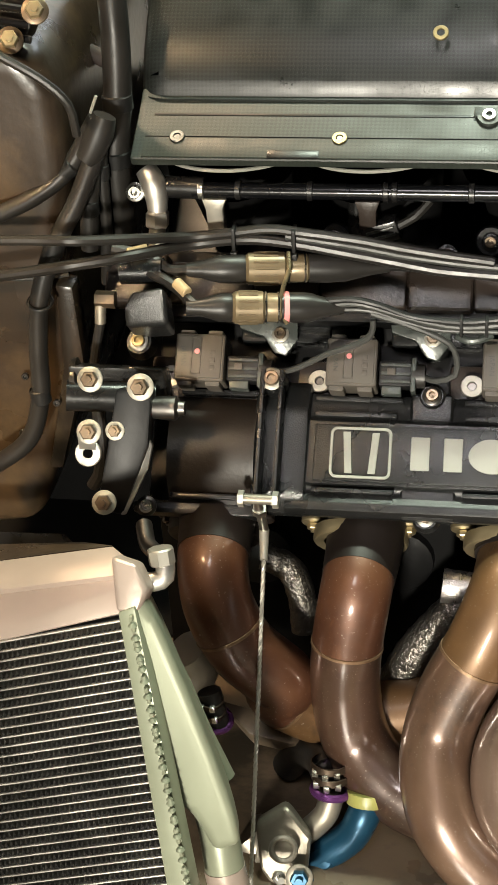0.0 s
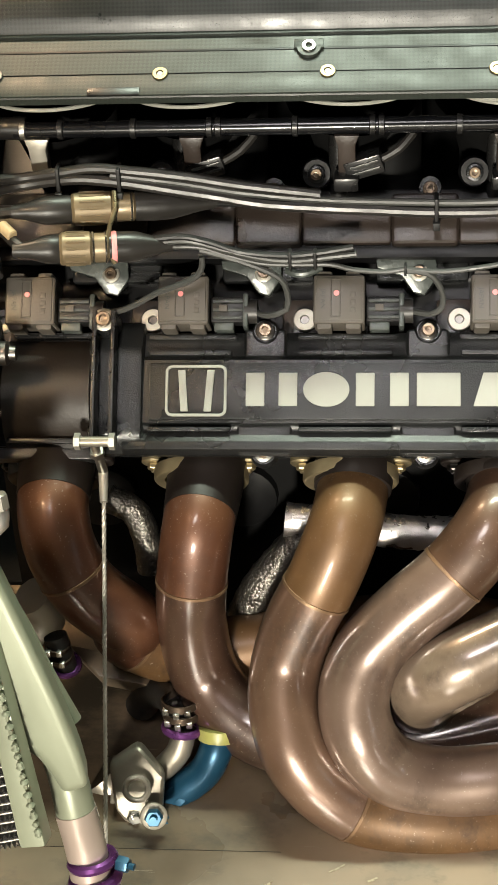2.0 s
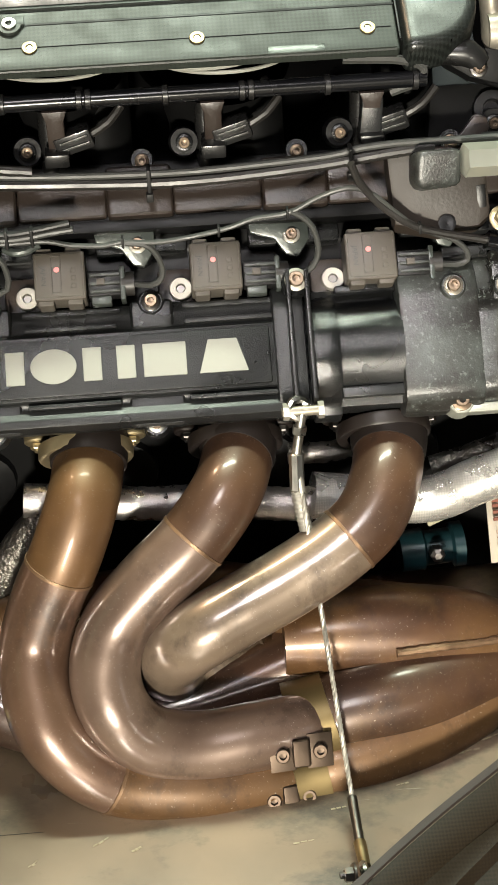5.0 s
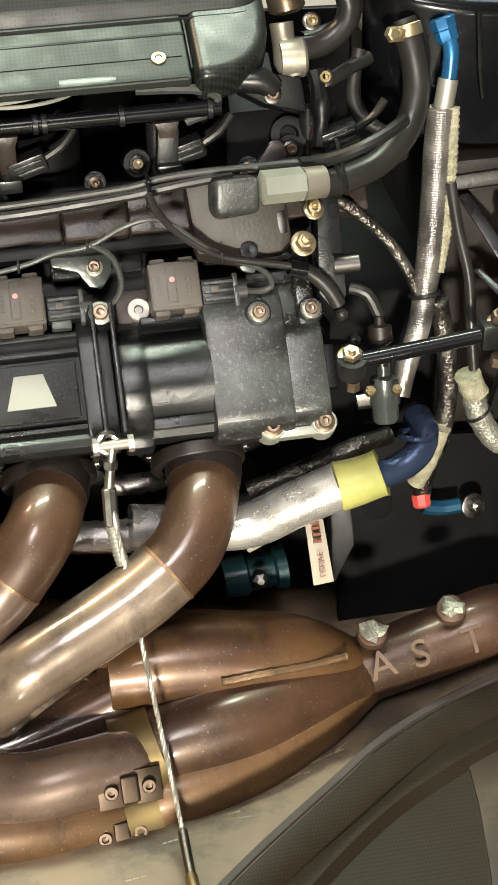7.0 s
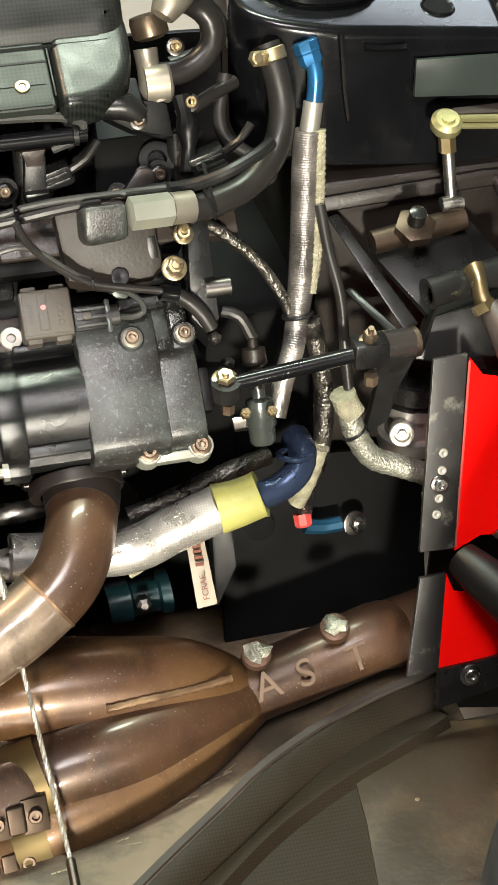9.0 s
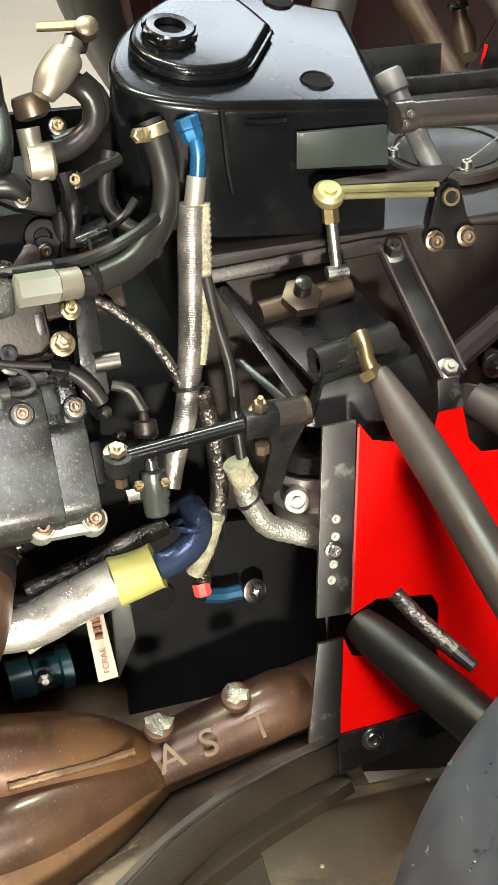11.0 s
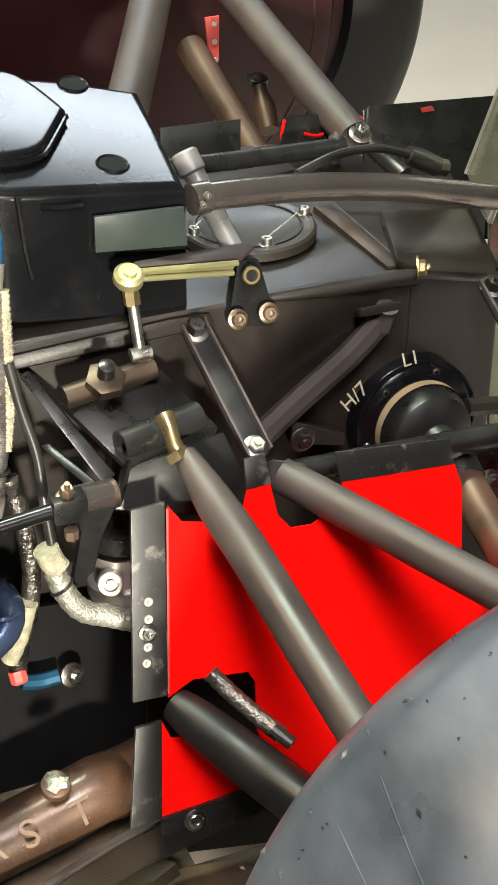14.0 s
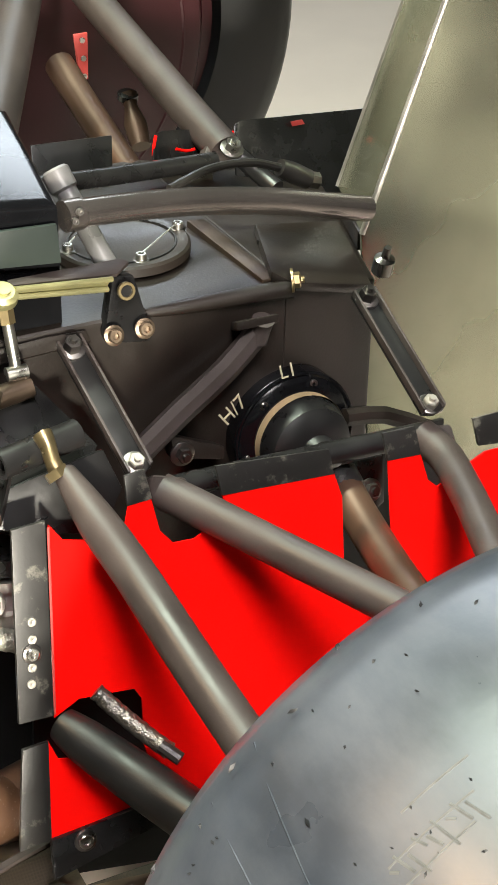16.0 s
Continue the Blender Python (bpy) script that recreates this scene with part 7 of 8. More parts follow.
# ---- suspension brackets ----
def channel(top, bottom, wide, label):
    """A pressed strap with turned-up edges between two bolts."""
    a, b = Vector(top), Vector(bottom)
    g = thing("channel_bracket", a, label, "bracket", "channel brackets")
    d = (b - a).normalized()
    n = Vector((0, -0.75, 0.65))
    n = (n - d * n.dot(d)).normalized()
    s = d.cross(n)
    e = d * wide * 0.6
    part("strap", slab([a - e + s * wide, b + e + s * wide, b + e * 1.4, b + e - s * wide, a - e - s * wide], n, 0.003, 0.0006), SATIN, g)
    for k in (-1, 1):
        part("edge", slab([a - e + s * wide * k, b + e + s * wide * k, b + e + s * wide * k + n * 0.007, a - e + s * wide * k + n * 0.007], s * k, 0.0022, 0.0005), TUBE, g, "worn pale flange edge")
    bolt_parts(g, a, n, 0.0072, DARKSTEEL, DARKSTEEL, 0.009, True)
    bolt_parts(g, b, n, 0.0066, DULLALU, DARKSTEEL, 0.006, True)
    return g


channel((0.812, 0.778, 0.588), (0.825, 0.690, 0.531), 0.0105, "black channel bracket bolted from gearbox to wishbone")
channel((1.0752, 0.7850, 0.5726), (1.0758, 0.6820, 0.5243), 0.0105, "black channel bracket bolted from gearbox to wishbone")

rocker = thing("rocker_bracket", (0.7493, 0.7200, 0.5477), "black fabricated rocker bracket with cross tubes", "bracket")
part("top_plate", slab([(0.6966, 0.7520, 0.5634), (0.7720, 0.7650, 0.5782), (0.8055, 0.7150, 0.5394), (0.7972, 0.7050, 0.5345), (0.7291, 0.7000, 0.5294)], (0, -0.55, 0.85), 0.006, 0.001), SATIN, rocker)
part("side_plate", slab([(0.7284, 0.6980, 0.5307), (0.8039, 0.7000, 0.5433), (0.8143, 0.6900, 0.5127), (0.7931, 0.6800, 0.4834), (0.7483, 0.6800, 0.4982), (0.7147, 0.6900, 0.5033)], (0, -0.9, 0.4), 0.006, 0.001), SATIN, rocker)
part("web", slab([(0.7278, 0.6900, 0.5474), (0.7168, 0.6900, 0.5038), (0.7224, 0.7200, 0.4840), (0.7293, 0.7200, 0.5176)], (-0.9, -0.4, 0), 0.004, 0.0008), SATIN, rocker)
part("upper_tube", rod((0.6968, 0.7450, 0.5719), (0.7686, 0.7520, 0.5788), 0.0088, 18), BRONZEDARK, rocker)
part("lower_tube", lathe((0.7206, 0.6900, 0.5569), Vector((0.7943, 0.7050, 0.5606)) - Vector((0.7206, 0.6900, 0.5569)), [(0.004, 0.0080), (0, 0.0082), (0, 0.0112), (0.066, 0.0112)], 22, False), SATIN, rocker)
part("big_nut", lathe((0.7272, 0.7420, 0.5782), (0, -0.45, 0.9), [(0, 0.0150), (0.001, 0.0155), (0.009, 0.0155), (0.010, 0.0130)], 6), BRONZEDARK, rocker)
part("nut_stud", lathe(Vector((0.7272, 0.7420, 0.5820)), (0, -0.45, 0.9), [(0.004, 0.0065), (0.018, 0.0062), (0.019, 0.003)], 16), SATIN, rocker)
part("channel_leg", slab([(0.6714, 0.7750, 0.5807), (0.6793, 0.7750, 0.5831), (0.7195, 0.7000, 0.5265), (0.7079, 0.6950, 0.5247)], (-0.3, -0.8, 0.5), 0.012, 0.002), SATIN, rocker)
part("channel_leg", slab([(0.6763, 0.7450, 0.5360), (0.6828, 0.7450, 0.5371), (0.7052, 0.7000, 0.5237), (0.6987, 0.7000, 0.5202)], (-0.3, -0.8, 0.5), 0.010, 0.002), SATIN, rocker)
part("pivot_tube", rod((0.6842, 0.6880, 0.5209), (0.7154, 0.6920, 0.5176), 0.0105, 18), BOWTUBE, rocker)
part("tube_end", lathe((0.7124, 0.6920, 0.5173), (1, 0.05, 0.1), [(0, 0.0112), (0.004, 0.0112)], 18), BRONZEDARK, rocker)
part("down_leg", slab([(0.6845, 0.6900, 0.5060), (0.7169, 0.6900, 0.5087), (0.7058, 0.6900, 0.4864), (0.6997, 0.7000, 0.4457), (0.6847, 0.7100, 0.4268), (0.6915, 0.7000, 0.4833)], (0, -1, 0.2), 0.010, 0.002), SATIN, rocker)
cal = thing("brake_cylinder", (0.7268, 0.7350, 0.4077), "bare aluminium cylinder with a drilled boss", "cylinder")
part("body", lathe((0.7290, 0.7350, 0.3935), (0.1, 0.1, 1), [(0, 0.0230), (0.004, 0.0250), (0.012, 0.0250), (0.014, 0.0200), (0.030, 0.0200), (0.032, 0.0240), (0.040, 0.0240)], 30), ALU, cal)
part("boss", lathe((0.7155, 0.7120, 0.4233), (-0.3, -1, 0.3), [(-0.006, 0.0100), (0.003, 0.0100), (0.004, 0.0090), (0.004, 0.0062), (0.0, 0.0058), (0.0, 0.0002)], 22, False), DULLALU, cal)
part("plug", lathe((0.7153, 0.7110, 0.4236), (-0.3, -1, 0.3), [(0, 0.0040), (0.0022, 0.0036)], 6), DARKSTEEL, cal)
part("dark_cap", lathe((0.7313, 0.7370, 0.4269), (0.1, 0.1, 1), [(0.012, 0.0235), (0.026, 0.0235), (0.028, 0.020)], 26), SATIN, cal)

# ---- red heat shield ----
shield = thing("heat_shield", (0.80, 0.60, 0.25), "bright red painted heat shield panel with cut-outs round the suspension", "heat shield")
SN = Vector((0, -0.959, 0.284))
main = [(0.7424, 0.6538, 0.5224), (0.7514, 0.6499, 0.5092), (0.7679, 0.6487, 0.5052), (0.7990, 0.6498, 0.5087), (0.8038, 0.6539, 0.5228), (0.8214, 0.6538, 0.5223), (0.8247, 0.6467, 0.4983), (0.8343, 0.6432, 0.4866), (0.8511, 0.6429, 0.4855), (0.8792, 0.6468, 0.4985), (0.8775, 0.6511, 0.5133), (0.9714, 0.6493, 0.5070), (0.9761, 0.6435, 0.4877), (0.9701, 0.6229, 0.4181), (1.0611, 0.5992, 0.3378), (0.9665, 0.5734, 0.2510), (0.8522, 0.5677, 0.2314), (0.8026, 0.5850, 0.2901), (0.7899, 0.6009, 0.3438), (0.7933, 0.6114, 0.3791), (0.7883, 0.6141, 0.3884), (0.7452, 0.6156, 0.3932), (0.7250, 0.6130, 0.3846)]
part("red_panel", slab(main, SN, 0.0022), REDPAINT, shield)
part("red_panel", slab([(0.7177, 0.6083, 0.3687), (0.7232, 0.6038, 0.3535), (0.7427, 0.6024, 0.3487), (0.7832, 0.5883, 0.3010), (0.7087, 0.5868, 0.2960)], SN, 0.0022), REDPAINT, shield)
part("red_panel", slab([(1.0194, 0.6490, 0.5062), (1.0485, 0.6484, 0.5041), (1.0531, 0.6422, 0.4831), (1.0613, 0.6400, 0.4758), (1.1082, 0.6451, 0.4931), (1.1629, 0.6449, 0.4924), (1.1508, 0.6004, 0.3420), (1.0130, 0.6142, 0.3885)], SN, 0.0022), REDPAINT, shield)
for row in ([(0.8743, 0.6564, 0.5347), (0.9687, 0.6539, 0.5263), (0.9708, 0.6482, 0.5068), (0.8769, 0.6498, 0.5123)], [(0.8030, 0.6591, 0.5439), (0.8189, 0.6594, 0.5448), (0.8219, 0.6529, 0.5227), (0.8023, 0.6527, 0.5220)], [(1.0161, 0.6544, 0.5279), (1.0451, 0.6542, 0.5274), (1.0484, 0.6475, 0.5046), (1.0183, 0.6479, 0.5061)], [(1.0983, 0.6526, 0.5217), (1.1645, 0.6527, 0.5221), (1.1622, 0.6441, 0.4931), (1.1016, 0.6460, 0.4995)]):
    part("carbon_tab", slab(row, SN, 0.0030, 0.0004), EDGEBLACK, shield, "grey bare composite tab")
part("edge_strip", slab([(0.7143, 0.6520, 0.5268), (0.7395, 0.6522, 0.5275), (0.7240, 0.6110, 0.3885), (0.6975, 0.6114, 0.3896)], SN, 0.004, 0.0006), EDGEBLACK, shield, "scuffed black riveted edge strip")
part("worn_edge", tube([(0.7413, 0.6522, 0.5213), (0.7363, 0.6399, 0.4797), (0.7310, 0.6268, 0.4354), (0.7252, 0.6129, 0.3883)], 0.0010, 6, 0.02), REDMARK, shield, "pale worn paint edge")
part("edge_strip", slab([(0.6969, 0.6056, 0.3702), (0.7169, 0.6058, 0.3709), (0.7077, 0.5841, 0.2976), (0.6830, 0.5837, 0.2963)], SN, 0.004, 0.0006), EDGEBLACK, shield, "scuffed black edge strip")
part("foot_strip", slab([(0.7073, 0.5831, 0.2976), (0.7846, 0.5842, 0.3015), (0.7998, 0.5790, 0.2838), (0.7051, 0.5740, 0.2670)], SN, 0.006, 0.0008), SATIN, shield, "black lower flange")
for p in ((0.7184, 0.6322, 0.4599), (0.7168, 0.6285, 0.4475), (0.7136, 0.6226, 0.4276), (0.7113, 0.6192, 0.4161)):
    part("rivet", lathe(p, SN, [(0, 0.0036), (0.0010, 0.0032), (0.0012, 0.0016), (0.0006, 0.0002)], 14, False), DULLALU, shield)
for p, r in (((0.7148, 0.6256, 0.4377), 0.0048), ((0.7323, 0.5808, 0.2900), 0.0058)):
    bolt_parts(shield, p, SN, r, STEEL, DARKSTEEL, 0.003)
part("dark_backing", slab([(0.7259, 0.6600, 0.3660), (0.8969, 0.6600, 0.3393), (0.8845, 0.6300, 0.1747), (0.7069, 0.6300, 0.2150)], (0, -1, 0.2), 0.004), BLACK, shield)
# Added black sheet, standing for shade in the gap behind the shield.
part("dark_backing", slab([(0.92, 0.765, 0.450), (1.15, 0.765, 0.450), (1.15, 0.740, 0.160), (0.92, 0.740, 0.160)], (0, -1, 0.1), 0.004), BLACK, shield)

# ---- suspension arms ----
def arm(name, pts, r, mat, label):
    a = thing(name, pts[0][:3], label, "suspension arm")
    part("tube", tube(pts, r, 20, 0.02), mat, a)
    return a


push = arm("pushrod", [(*(0.7626, 0.6720, 0.5498), 0.0085), (*(0.7645, 0.6600, 0.5448), 0.0105), (*(0.7696, 0.6300, 0.5313), 0.0145), (*(0.7775, 0.5920, 0.5146), 0.0152), (*(0.7859, 0.5000, 0.4871), 0.0156), (*(0.7906, 0.4200, 0.4707), 0.0156), (*(0.7949, 0.3300, 0.4546), 0.0156)], 0, TUBE, "grey painted suspension pushrod running down to the wheel")
part("rod_end", tube([(*(0.7548, 0.6920, 0.5726), 0.0075), (*(0.7557, 0.6840, 0.5674), 0.0062), (*(0.7560, 0.6780, 0.5590), 0.0058), (*(0.7580, 0.6730, 0.5519), 0.0068)], 0, 14, 0.004), GOLD, push, "brass-coloured rod end")
part("jam_nut", lathe((0.7555, 0.6730, 0.5539), Vector((0.7601, 0.6680, 0.5471)) - Vector((0.7564, 0.6750, 0.5554)), [(0, 0.0092), (0.007, 0.0092)], 6), GOLD, push)
wish = arm("upper_wishbone", [(*(0.8426, 0.6840, 0.5069), 0.0135), (*(0.8578, 0.6620, 0.5021), 0.0142), (*(0.8861, 0.5900, 0.5027), 0.0138), (*(0.9137, 0.5100, 0.5065), 0.0138), (*(0.9408, 0.4200, 0.5141), 0.0138)], 0, TUBE, "grey painted upper wishbone with a cross tube")
part("rear_leg", tube([(1.0714, 0.6840, 0.4973), (1.0775, 0.6550, 0.4904), (1.0615, 0.5900, 0.4849), (1.0416, 0.5300, 0.4815), (1.0169, 0.4600, 0.4853)], 0.0140, 18, 0.02), TUBE, wish)
part("cross_tube", tube([(0.8384, 0.6900, 0.5027), (0.9094, 0.6900, 0.5007), (0.9992, 0.6900, 0.4967), (1.0821, 0.6880, 0.4951)], 0.0095, 16, 0.03), SATIN, wish)
part("knuckle", slab([(0.8332, 0.6800, 0.5256), (0.8617, 0.6800, 0.5155), (0.8653, 0.6680, 0.4990), (0.8431, 0.6700, 0.4965), (0.8294, 0.6780, 0.5081)], (0, -0.8, 0.6), 0.018, 0.004, 3), TUBE, wish)
part("knuckle", slab([(1.0561, 0.6860, 0.5053), (1.0978, 0.6800, 0.5033), (1.0980, 0.6650, 0.4849), (1.0760, 0.6680, 0.4810), (1.0585, 0.6800, 0.4948)], (0, -0.8, 0.6), 0.018, 0.004, 3), TUBE, wish)
toe = arm("toe_link", [(1.0067, 0.7000, 0.4628), (1.0020, 0.6550, 0.4528), (0.9951, 0.6000, 0.4463), (0.9866, 0.5300, 0.4430)], 0.0155, BRONZE, "bronze-brown toe link tube behind the shield")
part("end_collar", tube([(1.0055, 0.7020, 0.4663), (1.0063, 0.6880, 0.4579)], 0.0175, 18, 0.006), SATIN, toe, "black end collar")
ear = thing("spring_mount", (1.0477, 0.7200, 0.4349), "dark metal eye bracket behind the shield", "bracket")
part("eye_plate", slab([(1.0351, 0.7200, 0.4630), (1.0612, 0.7200, 0.4617), (1.0591, 0.7100, 0.4208), (1.0418, 0.7050, 0.4146), (1.0314, 0.7100, 0.4285)], (0, -0.9, 0.3), 0.010, 0.003), SATIN, ear)
bolt_parts(ear, (1.0356, 0.6980, 0.4464), (0, -0.9, 0.4), 0.0066, DARKSTEEL, DARKSTEEL, 0.006, True)
lowarm = arm("lower_wishbone", [(0.7300, 0.6100, 0.3790, 0.0130), (0.7390, 0.5900, 0.3750, 0.0165), (0.7584, 0.5550, 0.3656, 0.0182), (0.7792, 0.5050, 0.3618, 0.0188), (0.8061, 0.4300, 0.3614, 0.0190)], 0, BLACK, "satin black lower wishbone leg reflecting the red shield")
part("sleeved_line", tube([(0.7525, 0.6000, 0.4088), (0.7655, 0.5850, 0.3946), (0.7785, 0.5650, 0.3842), (0.7871, 0.5500, 0.3796)], 0.0062, 12, 0.004, ripple=0.1), FOILDARK, lowarm, "silvery heat sleeve on a brake line")
part("line_end", tube([(0.7819, 0.5530, 0.3844), (0.7912, 0.5400, 0.3781)], 0.0050, 10, 0.006), RUBBER, lowarm)

# ---- near rear tyre ----
AXLE = Vector((0.942, 0.18, 0.360))
tyre = thing("rear_tyre", (0.942, 0.18, GROUND), "worn slick rear racing tyre, scuffed grey-black rubber", "tyre")
prof = [(-0.19, 0.20), (-0.188, 0.25), (-0.178, 0.285), (-0.15, 0.302), (-0.06, 0.308), (0.06, 0.308), (0.13, 0.304), (0.155, 0.298), (0.172, 0.286), (0.181, 0.268), (0.184, 0.24), (0.18, 0.20)]
part("tread", lathe(AXLE, (0, 1, 0), prof, 128, False), TYRE, tyre)
part("rim", lathe(AXLE, (0, 1, 0), [(-0.17, 0.19), (-0.16, 0.199), (0.17, 0.199), (0.175, 0.17), (0.10, 0.16), (0.08, 0.03)], 48), SATIN, tyre)


def on_tread(a, y, out):
    """A place on the tread: angle round the axle, place across, height above the rubber."""
    h = y - AXLE.y
    rad = float(np.interp(h, [row[0] for row in prof], [row[1] for row in prof])) + out
    return (AXLE.x + math.cos(a) * rad, y, AXLE.z + math.sin(a) * rad)


for row in (((2.325, 0.330), (2.350, 0.294), (2.386, 0.235), (2.420, 0.170)), ((2.455, 0.325), (2.466, 0.290), (2.480, 0.240))):
    part("splice_line", tube([on_tread(a, y, -0.0004) for a, y in row], 0.0008, 6, 0.01), TYRE, tyre, "faint moulded splice line")
for y, a0, a1 in ((0.222, 2.06, 2.20), (0.204, 2.09, 2.27), (0.190, 2.12, 2.28)):
    part("rub_mark", tube([on_tread(a0 + (a1 - a0) * k / 6, y, -0.0007) for k in range(7)], 0.0011, 6, 0.006), RUBBED, tyre, "pale rubbed mark")
for k in range(9):
    a = 2.10 + 0.020 * k
    part("rub_mark", tube([on_tread(a, 0.186 + 0.006 * (k % 3), -0.0007), on_tread(a + 0.012, 0.202 + 0.005 * (k % 2), -0.0007)], 0.0012, 6, 0.006), RUBBED, tyre, "pale rubbed mark")
rng = random.Random(4)
scars = bmesh.new()
for k in range(190):
    a, y = rng.uniform(1.2, 3.0), rng.uniform(-0.14, 0.16)
    rad = 0.3078 if abs(y) < 0.1 else 0.3045
    c = AXLE + Vector((math.cos(a) * rad, y, math.sin(a) * rad))
    n = Vector((math.cos(a), 0, math.sin(a)))
    s = rng.uniform(0.0007, 0.0022)
    t1 = Vector((0, 1, 0)) * math.cos(k) + Vector((-n.z, 0, n.x)) * math.sin(k)
    t2 = n.cross(t1)
    vs = [scars.verts.new(c + t1 * s * rng.uniform(1, 2.2) * ca + t2 * s * sa * 0.7 - n * 0.0005) for ca, sa in ((1, 0), (0, 1), (-1, 0), (0, -1))]
    top = scars.verts.new(c + n * 0.0014)
    for i in range(4):
        scars.faces.new((vs[i], vs[(i + 1) % 4], top))
tagged(part("torn_rubber", scars, DARKTYRE, tyre, "small torn nicks"), kind="stuff")

# ---- wing support ----
wing = thing("wing_support", (1.25, 0.92, 0.57), "tall olive-grey metal wing support box with bright edges", "wing support")
NB, NT, FB, FT = Vector((1.1215, 0.8720, 0.5877)), Vector((1.1944, 0.8720, 0.7991)), Vector((1.1616, 0.9850, 0.5840)), Vector((1.2265, 0.9850, 0.7671))
BK = Vector((0.70, -0.10, 0))
part("front_face", slab([NB, NT, FT, FB], (-1, 0, 0.2), 0.004, 0.0008), WING, wing)
part("near_face", slab([NB, NT, NT + BK + Vector((0, 0, 0.1)), Vector((NB.x + 0.7, NB.y - 0.1, 0.25)), Vector((NB.x + 0.03, NB.y, 0.25))], (0, -1, 0), 0.004, 0.0008), WING, wing)
part("bright_edge", rod(NB, NT, 0.0028, 10), ALU, wing, "bright metal edge")
part("bright_edge", rod(FB, FT, 0.0024, 10), ALU, wing, "bright metal edge")
part("base_plate", slab([NB + Vector((0.0, 0.008, 0.0)), NB + Vector((0.2, -0.020, 0)), FB + Vector((0.2, 0.0, -0.02)), FB + Vector((0.0, -0.004, -0.01))], (0, 0, 1), 0.02, 0.003), GEAR, wing)
plug = thing("sensor_plug", (1.0834, 0.9300, 0.6306), "black wiring plug with a grey lead", "connector")
part("plug_body", tube([(*(1.0692, 0.9300, 0.6371), 0.008), (*(1.0806, 0.9300, 0.6310), 0.0095), (*(1.0979, 0.9300, 0.6213), 0.009)], 0, 12, 0.005), RUBBER, plug)
part("plug_nut", lathe((1.0979, 0.9300, 0.6213), (1, 0, -0.3), [(0, 0.008), (0.010, 0.008), (0.012, 0.005)], 8), DARKSTEEL, plug)
part("lead", tube([(0.9499, 0.9000, 0.6483), (0.9959, 0.9200, 0.6510), (1.0386, 0.9300, 0.6467), (1.0692, 0.9300, 0.6371)], 0.0038, 10, 0.008), RUBBER, plug)

# ---- far side of the car ----
FX, FZ = 1.058, 0.60
far_t = thing("rear_tyre", (FX, 1.65, FZ - 0.33), "slick rear racing tyre on the far side", "tyre")
part("tread", lathe((FX, 1.65, FZ), (0, -1, 0), [(h, r * 1.105) for h, r in prof], 96, False), DARKTYRE, far_t)
part("rim", lathe((FX, 1.65, FZ), (0, -1, 0), [(0.10, 0.03), (0.10, 0.205), (0.17, 0.214), (0.172, 0.200), (0.12, 0.19)], 48), DARKRED, far_t, "dark red wheel interior")
duct = thing("brake_duct", (FX, 1.43, FZ), "dark red brake duct disc inside the far wheel", "brake duct")
part("disc", lathe((FX - 0.058, 1.435, FZ), (0, 1, 0), [(0, 0.225), (0.003, 0.236), (0.010, 0.241), (0.05, 0.241)], 64), DARKRED, duct)
part("duct_lip", torus((FX - 0.058, 1.437, FZ), (0, 1, 0), 0.214, 0.003, 64, 8), DARKRED, duct)
part("red_tab", slab([(1.0063, 1.2500, 0.6725), (1.0214, 1.2500, 0.6729), (1.0210, 1.2500, 0.6255), (1.0117, 1.2500, 0.6220)], (0, -1, 0), 0.003, 0.0008), REDMARK, duct, "faded red bracket")
for p in ((1.0137, 1.2450, 0.6673), (1.0143, 1.2450, 0.6488), (1.0149, 1.2450, 0.6302)):
    part("rivet", lathe(p, (0, -1, 0.2), [(0, 0.0030), (0.0015, 0.0024)], 10), ALU, duct)
fw = thing("upper_wishbone", (1.07, 1.026, 0.62), "grey painted upper wishbone on the far side", "suspension arm")
part("rear_leg", tube([(1.0668, 1.0300, 0.6167), (1.0618, 1.0800, 0.6308), (1.0545, 1.1800, 0.6593), (1.0418, 1.3200, 0.7025)], 0.0172, 18, 0.03), TUBE, fw)
part("front_leg", tube([(0.8535, 1.0600, 0.6480), (0.9099, 1.1700, 0.6791), (0.9616, 1.2700, 0.7107)], 0.0200, 18, 0.03), TUBE, fw)
part("cross_tube", tube([(0.8678, 1.0000, 0.6277), (0.9454, 1.0100, 0.6206), (1.0528, 1.0250, 0.6124)], 0.0085, 14, 0.03), SATIN, fw)
part("knuckle", slab([(1.0360, 1.0200, 0.6141), (1.0542, 1.0400, 0.6289), (1.0842, 1.0300, 0.6249), (1.0853, 1.0200, 0.6090)], (0, -0.8, 0.6), 0.02, 0.004), TUBE, fw)
part("link", tube([(1.0734, 1.0200, 0.6164), (1.0868, 1.0000, 0.6021), (1.0941, 0.9800, 0.5944)], 0.0085, 12, 0.02), SATIN, fw)
bolt_parts(fw, (1.0665, 1.0180, 0.6236), (0, -0.5, 0.85), 0.0075, STEEL, DARKSTEEL, 0.008, True)
arm("toe_link", [(0.9901, 1.2500, 0.6441), (0.9909, 1.1800, 0.6198), (0.9927, 1.0800, 0.5875)], 0.0150, BRONZE, "bronze-brown link tube on the far side")
ball = thing("ball_joint", (1.0558, 1.2200, 0.5945), "dark ball joint with a rubber gaiter", "ball joint")
part("gaiter", tube([(*(1.0603, 1.2400, 0.6054), 0.010), (*(1.0583, 1.2300, 0.5969), 0.007), (*(1.0587, 1.2200, 0.5821), 0.012), (*(1.0558, 1.2000, 0.5652), 0.010)], 0, 14, 0.006), BRONZE, ball)
